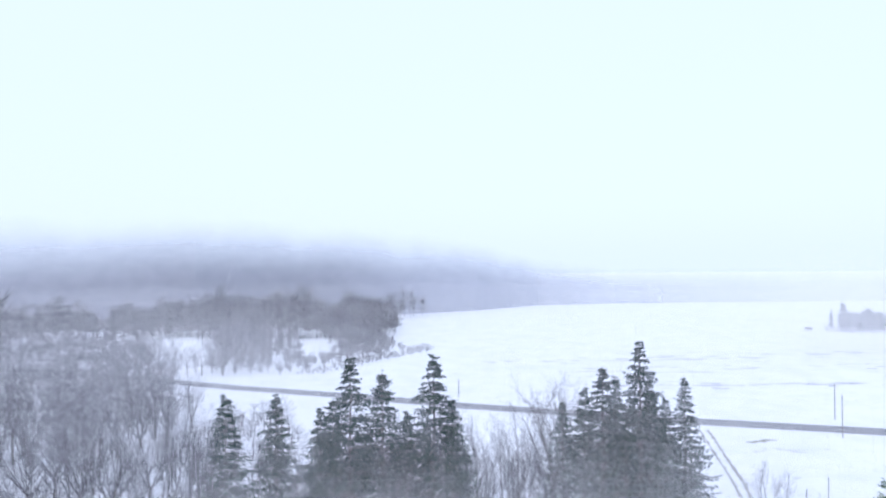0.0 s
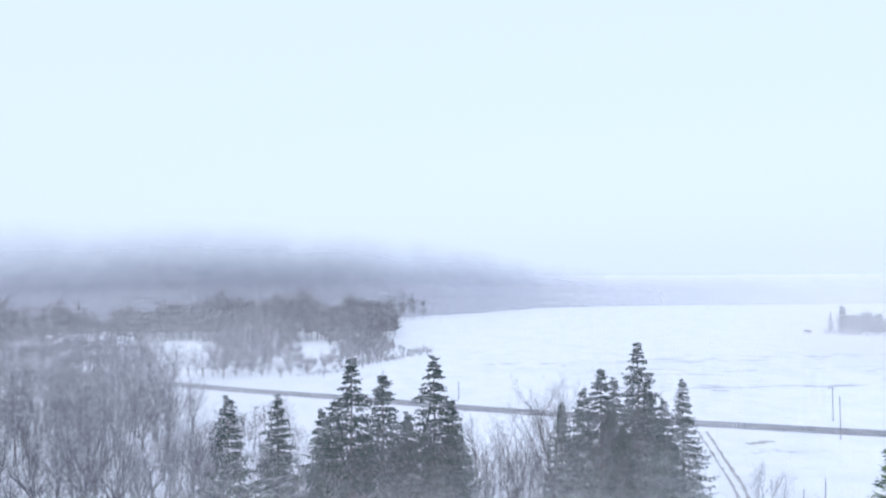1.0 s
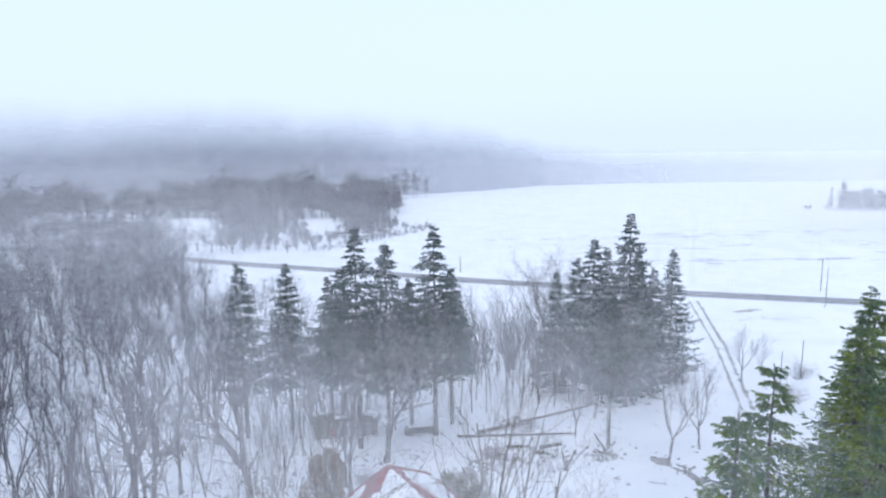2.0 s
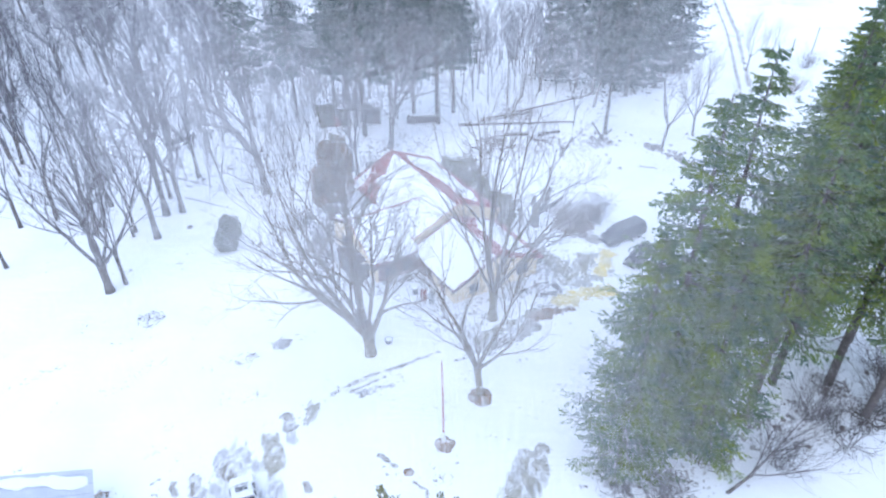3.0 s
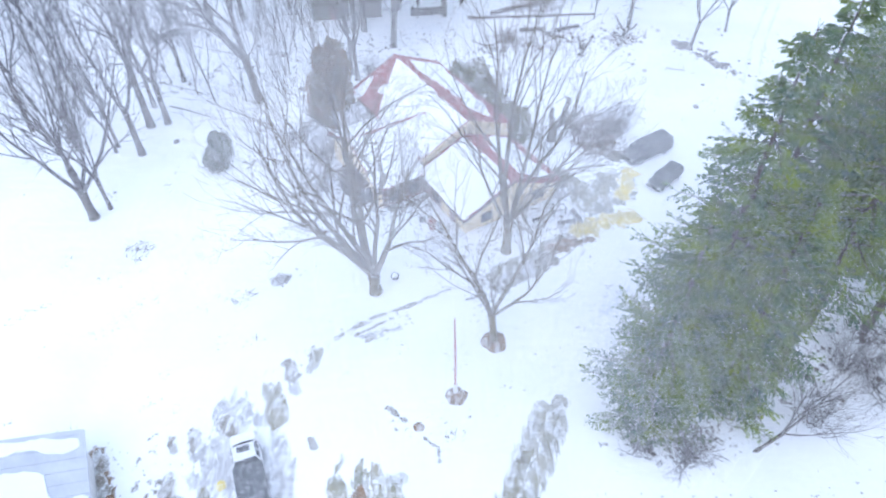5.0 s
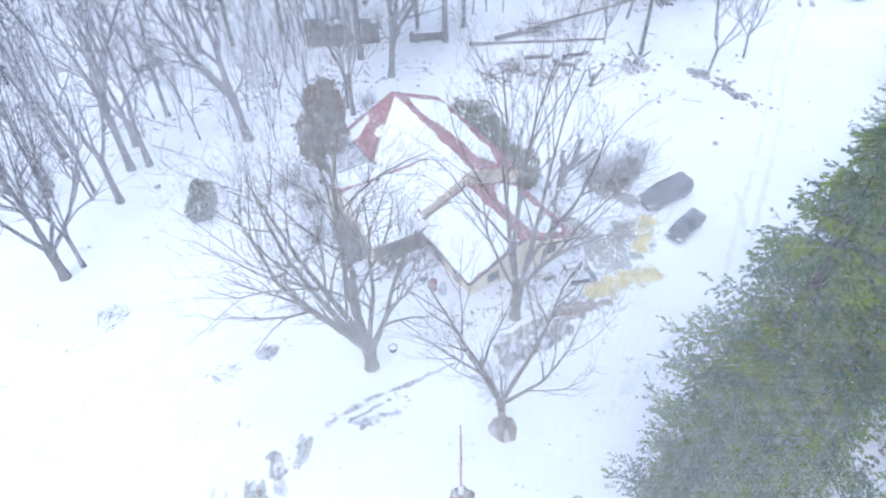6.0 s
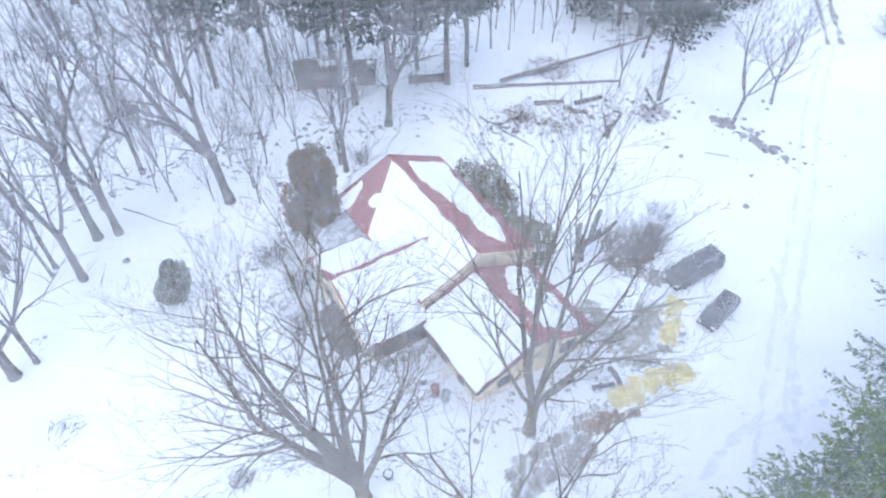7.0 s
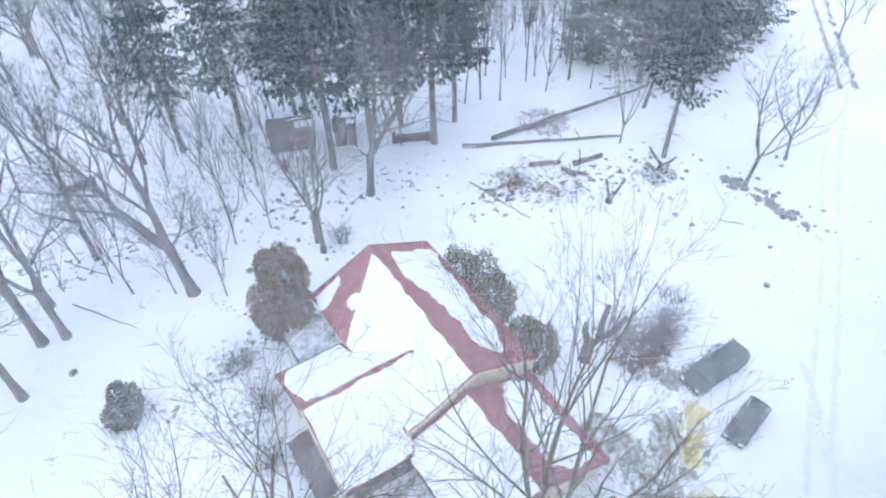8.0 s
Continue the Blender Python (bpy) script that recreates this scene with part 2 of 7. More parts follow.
# ---- mesh helpers ----
class Buf:
    """Vertices and faces gathered for one mesh."""

    def __init__(self):
        self.v, self.f = [], []

    def tube(self, pts, rad, n=6, cap=True):
        start = len(self.v)
        k = len(pts)
        up = Vector((0.31, 0.22, 0.93))
        for i, (p, r) in enumerate(zip(pts, rad)):
            d = (pts[min(i + 1, k - 1)] - pts[max(i - 1, 0)])
            d = d.normalized() if d.length > 1e-6 else Vector((0, 0, 1))
            a = d.cross(up)
            if a.length < 0.05:
                a = d.cross(Vector((1, 0, 0)))
            a.normalize()
            b = d.cross(a)
            for j in range(n):
                w = 2 * math.pi * j / n
                self.v.append(p + a * (r * math.cos(w)) + b * (r * math.sin(w)))
        for i in range(k - 1):
            for j in range(n):
                j2 = (j + 1) % n
                s = start + i * n
                self.f.append((s + j, s + j2, s + n + j2, s + n + j))
        if cap:
            self.f.append(tuple(start + (k - 1) * n + j for j in range(n)))

    def tri(self, a, b, c):
        s = len(self.v)
        self.v += [a, b, c]
        self.f.append((s, s + 1, s + 2))

    def quad(self, a, b, c, d):
        s = len(self.v)
        self.v += [a, b, c, d]
        self.f.append((s, s + 1, s + 2, s + 3))

    def box(self, lo, hi, m=None):
        s = len(self.v)
        for x in (lo[0], hi[0]):
            for y in (lo[1], hi[1]):
                for z in (lo[2], hi[2]):
                    p = Vector((x, y, z))
                    self.v.append(m @ p if m else p)
        for q in ((0, 1, 3, 2), (4, 6, 7, 5), (0, 4, 5, 1), (2, 3, 7, 6), (0, 2, 6, 4), (1, 5, 7, 3)):
            self.f.append(tuple(s + i for i in q))

    def mesh(self, name, material, smooth=False):
        me = bpy.data.meshes.new(name)
        me.from_pydata(self.v, [], self.f)
        me.materials.append(material)
        if smooth:
            me.polygons.foreach_set("use_smooth", [True] * len(me.polygons))
        me.update()
        return me


def part(name, buf, material, parent=None, label="", smooth=False, bevel=0.0, m=None):
    ob = new(name, buf.mesh(name, material, smooth) if isinstance(buf, Buf) else buf)
    if bevel:
        bm = bmesh.new()
        bm.from_mesh(ob.data)
        bmesh.ops.recalc_face_normals(bm, faces=bm.faces)
        bmesh.ops.bevel(bm, geom=list(bm.edges), offset=bevel, segments=2, affect="EDGES", clamp_overlap=True)
        bm.to_mesh(ob.data)
        bm.free()
    if parent:
        ob.parent = parent
    if m:
        ob.matrix_basis = m
    return tagged(ob, label)


def thing(name, label, category, m, group="", kind=""):
    ob = new(name)
    ob.empty_display_size = 0.3
    ob.matrix_basis = m
    return tagged(ob, label, category, group, kind)


def fbm(x, y, s=1.0, o=4):
    return noise.fractal(Vector((x * s, y * s, 3.7)), 1.0, 2.0, o)


def ease(v):
    v = max(0.0, min(1.0, v))
    return v * v * (3 - 2 * v)


def gz(x, y):
    """Height of the land: a mild fall from the yard to the wide flat field."""
    if y < 28:
        z = 1.3
    elif y < 106:
        z = 1.3 - 0.052 * (y - 28)
    else:
        z = -2.756 - 0.9 * (1 - math.exp(-(y - 106) / 25))
    k = max(0.0, 1 - abs(y - 28) / 10)
    z -= 0.1 * k * k
    # the drive runs down beside the house
    z -= 1.6 * ease((x - 9) / 12) * ease((y - 42) / 14) * (1 - ease((y - 70) / 42))
    return z + 0.07 * noise.noise(Vector((x * 0.13, y * 0.13, 0.5))) + 0.12 * noise.noise(Vector((x * 0.045, y * 0.045, 8.5)))


# ---- ground: one sheet to the horizon ----
def ground_sheet():
    b = Buf()
    xs = [-2600, -1500, -1000] + list(range(-700, -200, 25)) + list(range(-200, -64, 8)) + [x * 1.6 - 64 for x in range(80)] + list(range(64, 200, 8)) + list(range(200, 701, 25)) + [1000, 1500, 2600]
    ys = [-1500, -600, -250, -100, -40] + [y * 1.6 - 16 for y in range(85)] + list(range(120, 300, 6)) + list(range(300, 1000, 20)) + [1100, 1400, 2000, 3000]
    for y in ys:
        for x in xs:
            b.v.append(Vector((x, y, gz(x, y))))
    w = len(xs)
    for j in range(len(ys) - 1):
        for i in range(w - 1):
            b.f.append((j * w + i, j * w + i + 1, (j + 1) * w + i + 1, (j + 1) * w + i))
    ob = part("ground", b, SNOW, smooth=True)
    return tagged(ob, "snow-covered yard and fields with sparse stubble showing", "ground", kind="structure")


ground_sheet()


def along(line, x, y):
    """Distance from a polyline, and how far along it the nearest place lies."""
    best, run, at = 1e9, 0.0, 0.0
    for (x0, y0), (x1, y1) in zip(line, line[1:]):
        dx, dy = x1 - x0, y1 - y0
        ln = math.hypot(dx, dy)
        t = max(0, min(1, ((x - x0) * dx + (y - y0) * dy) / ln ** 2))
        d = math.hypot(x - x0 - t * dx, y - y0 - t * dy)
        if d < best:
            best, at = d, run + t * ln
        run += ln
    return best, at


def patch(name, label, material, line, width, cell=0.16, cut=0.0, rag=0.5, s=0.9, lift=0.035, category="bare ground", stretch=None):
    """Ragged bare ground along a line: cells kept where an uneven field is high."""
    b = Buf()
    xs, ys = [p[0] for p in line], [p[1] for p in line]
    x0, x1, y0, y1 = min(xs) - width - 1, max(xs) + width + 1, min(ys) - width - 1, max(ys) + width + 1
    nx, ny = int((x1 - x0) / cell), int((y1 - y0) / cell)
    idx, fields, cover = {}, {}, []
    sx, sy = stretch or (1.0, 1.0)

    def field(x, y):
        d, at = along(line, x, y)
        if d > width * 1.4:
            return -1.0
        return 1 - d / width + rag * (fbm(x * sx, y * sy, s, 4) + 0.5 * noise.noise(Vector((x * sx * s * 4.1, y * sy * s * 4.1, 5.5))) + 0.3 * noise.noise(Vector((x * sx * s * 9.3, y * sy * s * 9.3, 1.5)))) - cut

    def vid(i, j):
        if (i, j) not in idx:
            x, y = x0 + i * cell, y0 + j * cell
            jx, jy = cell * 0.35 * noise.noise(Vector((x * 5, y * 5, 1))), cell * 0.35 * noise.noise(Vector((x * 5, y * 5, 9)))
            idx[i, j] = len(b.v)
            b.v.append(Vector((x + jx, y + jy, gz(x, y) + lift)))
            cover.append(1 - ease((fields[i, j] - 0.2) / 0.32))
        return idx[i, j]

    for i in range(nx + 1):
        for j in range(ny + 1):
            fields[i, j] = field(x0 + i * cell, y0 + j * cell)
    for i in range(nx):
        for j in range(ny):
            if (fields[i, j] + fields[i + 1, j] + fields[i + 1, j + 1] + fields[i, j + 1]) / 4 > 0.24:
                b.f.append((vid(i, j), vid(i + 1, j), vid(i + 1, j + 1), vid(i, j + 1)))
    ob = part(name, b, material)
    ob.data.attributes.new("snow_cover", "FLOAT", "POINT").data.foreach_set("value", cover)
    return tagged(ob, label, category, kind="stuff")


# ---- the road across the field ----
def road():
    line = [(-330, 358), (-250, 335), (-176, 309), (-105, 278.5), (-78, 266), (-37, 250), (10.4, 229), (78, 204.5), (126, 190), (200, 170), (320, 140)]
    pts = []
    for (x0, y0), (x1, y1) in zip(line, line[1:]):
        for k in range(8):
            pts.append((x0 + (x1 - x0) * k / 8, y0 + (y1 - y0) * k / 8))
    b, sh = Buf(), Buf()
    for off, hgt, buf in (((-4.3, 4.3), 0.28, b), ((-7.5, 7.5), 0.0, sh)):
        for (x, y), (x2, y2) in zip(pts, pts[1:]):
            n = Vector((-(y2 - y), x2 - x, 0)).normalized()
            if buf is b:
                for o in off:
                    buf.v.append(Vector((x, y, -3.72 + hgt + 0.1)) + n * o)
            else:
                for o, z in ((-8.5, -0.25), (-5.0, 0.33), (5.0, 0.33), (8.5, -0.25)):
                    buf.v.append(Vector((x, y, -3.72 + z)) + n * o)
    k = len(pts) - 1
    for i in range(k - 1):
        b.f.append((2 * i, 2 * i + 2, 2 * i + 3, 2 * i + 1))
        for j in range(3):
            sh.f.append((4 * i + j, 4 * i + 4 + j, 4 * i + 5 + j, 4 * i + 1 + j))
    ob = tagged(part("road", b, ASPHALT), "bare grey asphalt country road between snowy verges", "road", kind="structure")
    tagged(part("road_verge", sh, SNOW), "snow-covered raised road verge", "verge", kind="structure")
    return ob


road()

# ---- trees ----
RNG = random.Random(7)


def limb(b, p, d, length, r, level, top, rng, spread, sides, kids, droop=0.0, trop=0.25, fuzz=2):
    """One limb and, along it, its smaller ones."""
    k = 5 if level <= 1 else (4 if level == 2 else 3)
    pts, rad = [p.copy()], [r]
    q = p.copy()
    for i in range(k):
        wob = Vector((rng.uniform(-1, 1), rng.uniform(-1, 1), rng.uniform(-0.6, 0.8))) * (0.16 + 0.05 * level)
        d = (d + wob + Vector((0, 0, trop * (0.6 if level < 2 else 0.35) - droop))).normalized()
        q = q + d * (length / k)
        pts.append(q.copy())
        rad.append(max(r * (1 - 0.82 * (i + 1) / k), 0.006))
    b.tube(pts, rad, sides[min(level, len(sides) - 1)], cap=False)
    if level >= top:
        for _ in range(fuzz):
            f = rng.uniform(0.15, 1.0) * k
            j = min(int(f), k - 1)
            at = pts[j].lerp(pts[j + 1], f - j)
            e = ((pts[j + 1] - pts[j]).normalized() + Vector((rng.uniform(-1, 1), rng.uniform(-1, 1), rng.uniform(-0.7, 1)))).normalized()
            w = e.cross(Vector((rng.uniform(-1, 1), rng.uniform(-1, 1), rng.uniform(-1, 1)))).normalized() * 0.012
            b.tri(at + w, at - w, at + e * length * rng.uniform(0.35, 0.8))
        return
    n = kids[level]
    for i in range(n):
        t = 0.22 + 0.78 * (i + rng.uniform(0.1, 0.9)) / n
        f = t * k
        j = min(int(f), k - 1)
        at = pts[j].lerp(pts[j + 1], f - j)
        rr = (rad[j] + (rad[j + 1] - rad[j]) * (f - j)) * 0.62
        ax = (pts[j + 1] - pts[j]).normalized()
        side = ax.cross(Vector((rng.uniform(-1, 1), rng.uniform(-1, 1), rng.uniform(-1, 1)))).normalized()
        nd = (ax * (1.0 - 0.35 * spread) + side * spread * rng.uniform(0.6, 1.1)).normalized()
        limb(b, at, nd, length * rng.uniform(0.42, 0.68) * (1.15 - 0.55 * t), max(rr, 0.008), level + 1, top, rng, spread, sides, kids, droop, trop, fuzz)


def bare_tree_meshes(name, seed, fork, r, limbs, height, spread=0.75, top=3, kids=(0, 7, 6, 5), sides=(9, 6, 4, 3), lean=(0, 0), bark=None, twig=None, trop=0.25, fuzz=2):
    """Trunk mesh and crown mesh. limbs: (azimuth, elevation, length share, radius share)."""
    rng = random.Random(seed)
    t, c = Buf(), Buf()
    pts, rad = [], []
    for i in range(6):
        f = i / 5
        pts.append(Vector((lean[0] * f * fork + 0.06 * r * rng.uniform(-1, 1), lean[1] * f * fork, -0.25 + f * (fork + 0.25))))
        rad.append(r * (1.35 - 0.5 * min(1, f * 3) + (0.15 if f > 0.8 else 0.0)))
    t.tube(pts, rad, 10)
    tip = pts[-1]
    for az, el, ls, rs in limbs:
        a, e = radians(az), radians(el)
        d = Vector((math.cos(a) * math.cos(e), math.sin(a) * math.cos(e), math.sin(e)))
        low = tip - Vector((0, 0, rng.uniform(0.0, 0.12) * fork)) - d * r * 0.3
        limb(c, low, d, height * ls, r * rs, 1, top, rng, spread, sides, kids, 0.0, trop, fuzz)
    return t.mesh(name + "_trunk", bark or BARK, True), c.mesh(name + "_crown", twig or TWIG, False)


def plant_tree(meshes, x, y, label, name="bare_tree", category="tree", group="", rz=0.0, s=1.0, sink=0.05):
    ob = thing(name, label, category, pose(x, y, gz(x, y) - sink, 0, 0, rz) @ Matrix.Scale(s, 4), group)
    part("trunk", meshes[0], None, ob)
    part("crown", meshes[1], None, ob, "bare leafless twigs")
    return ob


# the three yard trees before the house
oak = bare_tree_meshes("yard_oak", 11, 2.0, 0.56,
    [(170, 38, 0.7, 0.6), (158, 46, 0.72, 0.55), (138, 56, 0.76, 0.5), (112, 68, 0.84, 0.56), (84, 77, 0.86, 0.44), (22, 50, 0.5, 0.54), (55, 64, 0.66, 0.42), (250, 56, 0.42, 0.36)],
    22.0, 0.72, 4, (0, 8, 6, 4, 3), (10, 7, 4, 3, 3), bark=WARMBARK, twig=YARDTWIG)
plant_tree(oak, -6.9, 42.0, "large old bare tree with forked trunk in the snowy yard")
small_oak = bare_tree_meshes("yard_small_tree", 23, 3.4, 0.32,
    [(140, 79, 0.72, 0.74), (28, 46, 0.74, 0.66), (16, 38, 0.56, 0.46), (150, 66, 0.45, 0.4), (270, 66, 0.3, 0.36), (200, 66, 0.28, 0.3)],
    17.4, 0.58, 4, (0, 7, 5, 4, 3), (9, 6, 4, 3, 3), lean=(-0.1, 0), bark=WARMBARK, twig=YARDTWIG)
plant_tree(small_oak, 3.1, 36.3, "bare young deciduous tree rising from a mulched mound")
house_tree = bare_tree_meshes("house_tree", 37, 3.6, 0.46,
    [(120, 74, 0.75, 0.5), (95, 82, 0.8, 0.5), (60, 72, 0.76, 0.46), (35, 62, 0.68, 0.46), (10, 52, 0.52, 0.4), (330, 62, 0.42, 0.34), (200, 68, 0.5, 0.36)],
    24.0, 0.55, 4, (0, 8, 5, 4, 2), (10, 7, 4, 3, 3), bark=WARMBARK, twig=YARDTWIG)
plant_tree(house_tree, 4.8, 47.1, "tall bare deciduous tree close before the house gable")

# single trees round the yard
vase = [bare_tree_meshes("vase_tree%d" % i, 50 + i, fk, r,
    [(rz0 + 360 * k / n + RNG.uniform(-20, 20), RNG.uniform(56, 80), RNG.uniform(0.6, 0.8), RNG.uniform(0.42, 0.6)) for k in range(n)],
    h, 0.6, 3, (0, 9, 7, 4), (8, 5, 3, 3)) for i, (fk, r, n, h, rz0) in enumerate(((3.0, 0.42, 6, 19, 0), (2.2, 0.3, 5, 17, 40), (6.0, 0.34, 5, 16, 80), (4.0, 0.25, 4, 15, 10)))]
plant_tree(vase[0], -35.7, 52.6, "bare many-stemmed tree standing at the wood's edge", rz=30, s=1.12)
plant_tree(vase[3], -34.6, 54.0, "thin bare tree beside a larger trunk", rz=130, s=0.9)
straight = [bare_tree_meshes("straight_tree%d" % i, 60 + i, fk, r, lm, h, 0.75, 4, (0, 7, 5, 4, 2), (9, 6, 4, 3, 3)) for i, (fk, r, h, lm) in enumerate((
    (7.0, 0.42, 19, ((150, 62, 0.62, 0.7), (40, 74, 0.7, 0.75), (260, 66, 0.5, 0.5))),
    (6.0, 0.36, 17, ((20, 70, 0.7, 0.75), (170, 58, 0.6, 0.6), (280, 48, 0.42, 0.4))),
    (5.0, 0.28, 15, ((100, 72, 0.8, 0.8), (240, 62, 0.6, 0.6)))))]
plant_tree(straight[0], -35.5, 69.4, "bare upright tree with a straight dark trunk", rz=0)
plant_tree(straight[1], -33.7, 70.1, "bare upright tree with a straight dark trunk", rz=60)
plant_tree(straight[1], -34.6, 63.6, "bare forked tree standing in the snow", rz=200)
plant_tree(straight[2], -36.6, 74.0, "slim bare tree at the wood's edge", rz=140)
plant_tree(straight[2], -34.8, 80.4, "slim bare tree at the wood's edge", rz=20)
plant_tree(straight[2], -42.3, 64.7, "slim bare tree added to hold a dark ball of twigs", rz=90, s=0.9)
plant_tree(straight[2], -37.9, 65.2, "slim bare tree with a crooked stem in snow", rz=250, s=0.8)
stout = bare_tree_meshes("stout_tree", 71, 6.0, 0.52, [(158, 60, 0.7, 0.74), (75, 80, 0.8, 0.78), (200, 40, 0.32, 0.3), (20, 50, 0.3, 0.28)], 20, 0.9, 4, (0, 9, 6, 4, 2), (9, 6, 4, 3, 3), lean=(-0.1, 0))
plant_tree(stout, -23.8, 75.2, "bare tree with a stout trunk and twisting limbs")
plant_tree(vase[2], -12.2, 80.5, "bare double tree behind the house", rz=150, s=0.85)
plant_tree(vase[3], -13.0, 82.0, "thin bare trunk behind the house", rz=20, s=0.9)
plant_tree(stout, -8.1, 89.9, "dark stout bare tree with forked crown behind the house", rz=200, s=0.85)
small = bare_tree_meshes("small_bare_tree", 91, 2.2, 0.13, [(20, 50, 0.6, 0.55), (170, 62, 0.7, 0.7), (280, 55, 0.55, 0.5), (90, 70, 0.6, 0.5)], 9.5, 0.7, 3, (0, 7, 5, 4), (7, 5, 3, 3), lean=(0.12, 0))
plant_tree(small, 33.8, 90.4, "leaning bare tree beside rocks in snow", rz=0, s=1.75)
plant_tree(small, 40.0, 94.6, "small bare tree standing alone in snow", rz=120, s=1.5)
plant_tree(small, 59.8, 124.4, "small bare bushy tree in the field", rz=60, s=1.2)
plant_tree(small, 66.0, 129.0, "small bare bushy tree in the field", rz=200, s=0.9)
hornbeam = bare_tree_meshes("round_bare_tree", 97, 3.5, 0.4, [(60 * k, 62 + 6 * (k % 3), 0.68, 0.5) for k in range(6)], 22, 0.62, 3, (0, 9, 7, 5), (8, 5, 3, 3), twig=BARK, fuzz=5)
plant_tree(hornbeam, 23.0, 136.0, "round-headed bare tree among spruces", rz=0, s=1.12)
plant_tree(vase[0], 15.5, 134.0, "bare tree with upright limbs among spruces", rz=77, s=0.9)

# woodland on the far side of the yard
wood = []
for i in range(7):
    h = 15 + 1.1 * i
    wood.append(bare_tree_meshes("wood_tree%d" % i, 200 + i, RNG.uniform(3, 7), RNG.uniform(0.17, 0.3),
        [(i * 31 + 120 * k + RNG.uniform(-30, 30), RNG.uniform(60, 82), RNG.uniform(0.5, 0.72), RNG.uniform(0.5, 0.65)) for k in range(3)],
        h, 0.6, 3, (0, 7, 6, 4), (6, 4, 3, 3), fuzz=3, twig=WOODTWIG, lean=(RNG.uniform(-0.08, 0.08), RNG.uniform(-0.08, 0.08))))


def scatter(n, box, gap, ok=lambda x, y: True, rng=RNG):
    out, tries = [], 0
    while len(out) < n and tries < n * 60:
        tries += 1
        x, y = rng.uniform(box[0], box[1]), rng.uniform(box[2], box[3])
        if ok(x, y) and all((x - a) ** 2 + (y - c) ** 2 > gap * gap for a, c in out):
            out.append((x, y))
    return out


def left_edge(x, y):
    return x < -38 - 0.12 * (y - 55) + 7 * math.sin(y * 0.21) if y < 95 else x < -30 - 0.35 * (y - 95)


protos = [plant_tree(w, -60 - 3 * i, 84 + 2 * i, "tall slender bare tree of the snowy wood", group="bare trees of the wood") for i, w in enumerate(wood)]
for x, y in scatter(54, (-90, -34, 56, 132), 3.8, lambda x, y: left_edge(x, y) and x > -0.72 * (y + 4) - 16):
    o = protos[RNG.randrange(7)]
    s = RNG.uniform(0.8, 1.15)
    copy_thing(o, pose(x, y, gz(x, y) - 0.05, RNG.uniform(-4, 4), RNG.uniform(-4, 4), RNG.uniform(0, 360)) @ Matrix.Scale(s, 4))


def road_gap(x, y):
    return along([(-330, 358), (-176, 309), (-105, 278.5), (-37, 250), (10, 229)], x, y)[0] > 11


broad = []
for i in range(3):
    broad.append(plant_tree(bare_tree_meshes("broad_tree%d" % i, 250 + i, 2.5 + i, 0.42, [(i * 40 + 72 * k, RNG.uniform(38, 70), RNG.uniform(0.52, 0.68), 0.5) for k in range(5)], 19, 0.8, 3, (0, 8, 6, 4), (7, 5, 3, 3), fuzz=3, twig=WOODTWIG),
        -62 - 9 * i, 128 + 7 * i, "broad old bare tree with spreading limbs in the wood", group="bare trees of the wood"))
for x, y in scatter(78, (-215, -42, 112, 285), 6.4, lambda x, y: road_gap(x, y) and left_edge(x, y) and x > -0.72 * y - 12 and along([(-52, 175), (-70, 215), (-95, 255)], x, y)[0] > 9 and x < -56 + 22 * fbm(x, y, 0.02)):
    copy_thing(broad[RNG.randrange(3)], pose(x, y, gz(x, y) - 0.05, 0, 0, RNG.uniform(0, 360)) @ Matrix.Scale(RNG.uniform(0.85, 1.2), 4))
for x, y in scatter(36, (-215, -42, 118, 285), 5.5, lambda x, y: road_gap(x, y) and left_edge(x, y) and x > -0.72 * y - 12 and along([(-52, 175), (-70, 215), (-95, 255)], x, y)[0] > 9 and x < -62 + 22 * fbm(x, y, 0.02)):
    o = protos[RNG.randrange(7)]
    s = RNG.uniform(0.9, 1.3)
    copy_thing(o, pose(x, y, gz(x, y) - 0.05, RNG.uniform(-4, 4), RNG.uniform(-4, 4), RNG.uniform(0, 360)) @ Matrix.Scale(s, 4))

# straight pole-like young trees in the clearing
pole = [plant_tree(bare_tree_meshes("pole_tree%d" % i, 340 + i, 6.5 + i, 0.1, [(i * 70 + 120 * k, RNG.uniform(70, 86), 0.7, 0.75) for k in range(3)], 9.0, 0.5, 3, (0, 6, 4, 2), (6, 4, 3, 3), twig=WOODTWIG),
    8 + 4 * i, 110 + 5 * i, "straight slender bare young tree", "young_tree", "tree", "young trees in the clearing") for i in range(3)]
for x, y in scatter(34, (-34, 22, 100, 138), 2.4, lambda x, y: (x > 3 and y > 107) or y > 112 or x < -19):
    copy_thing(pole[RNG.randrange(3)], pose(x, y, gz(x, y) - 0.03, RNG.uniform(-4, 4), RNG.uniform(-4, 4), RNG.uniform(0, 360)) @ Matrix.Scale(RNG.uniform(0.75, 1.25), 4))

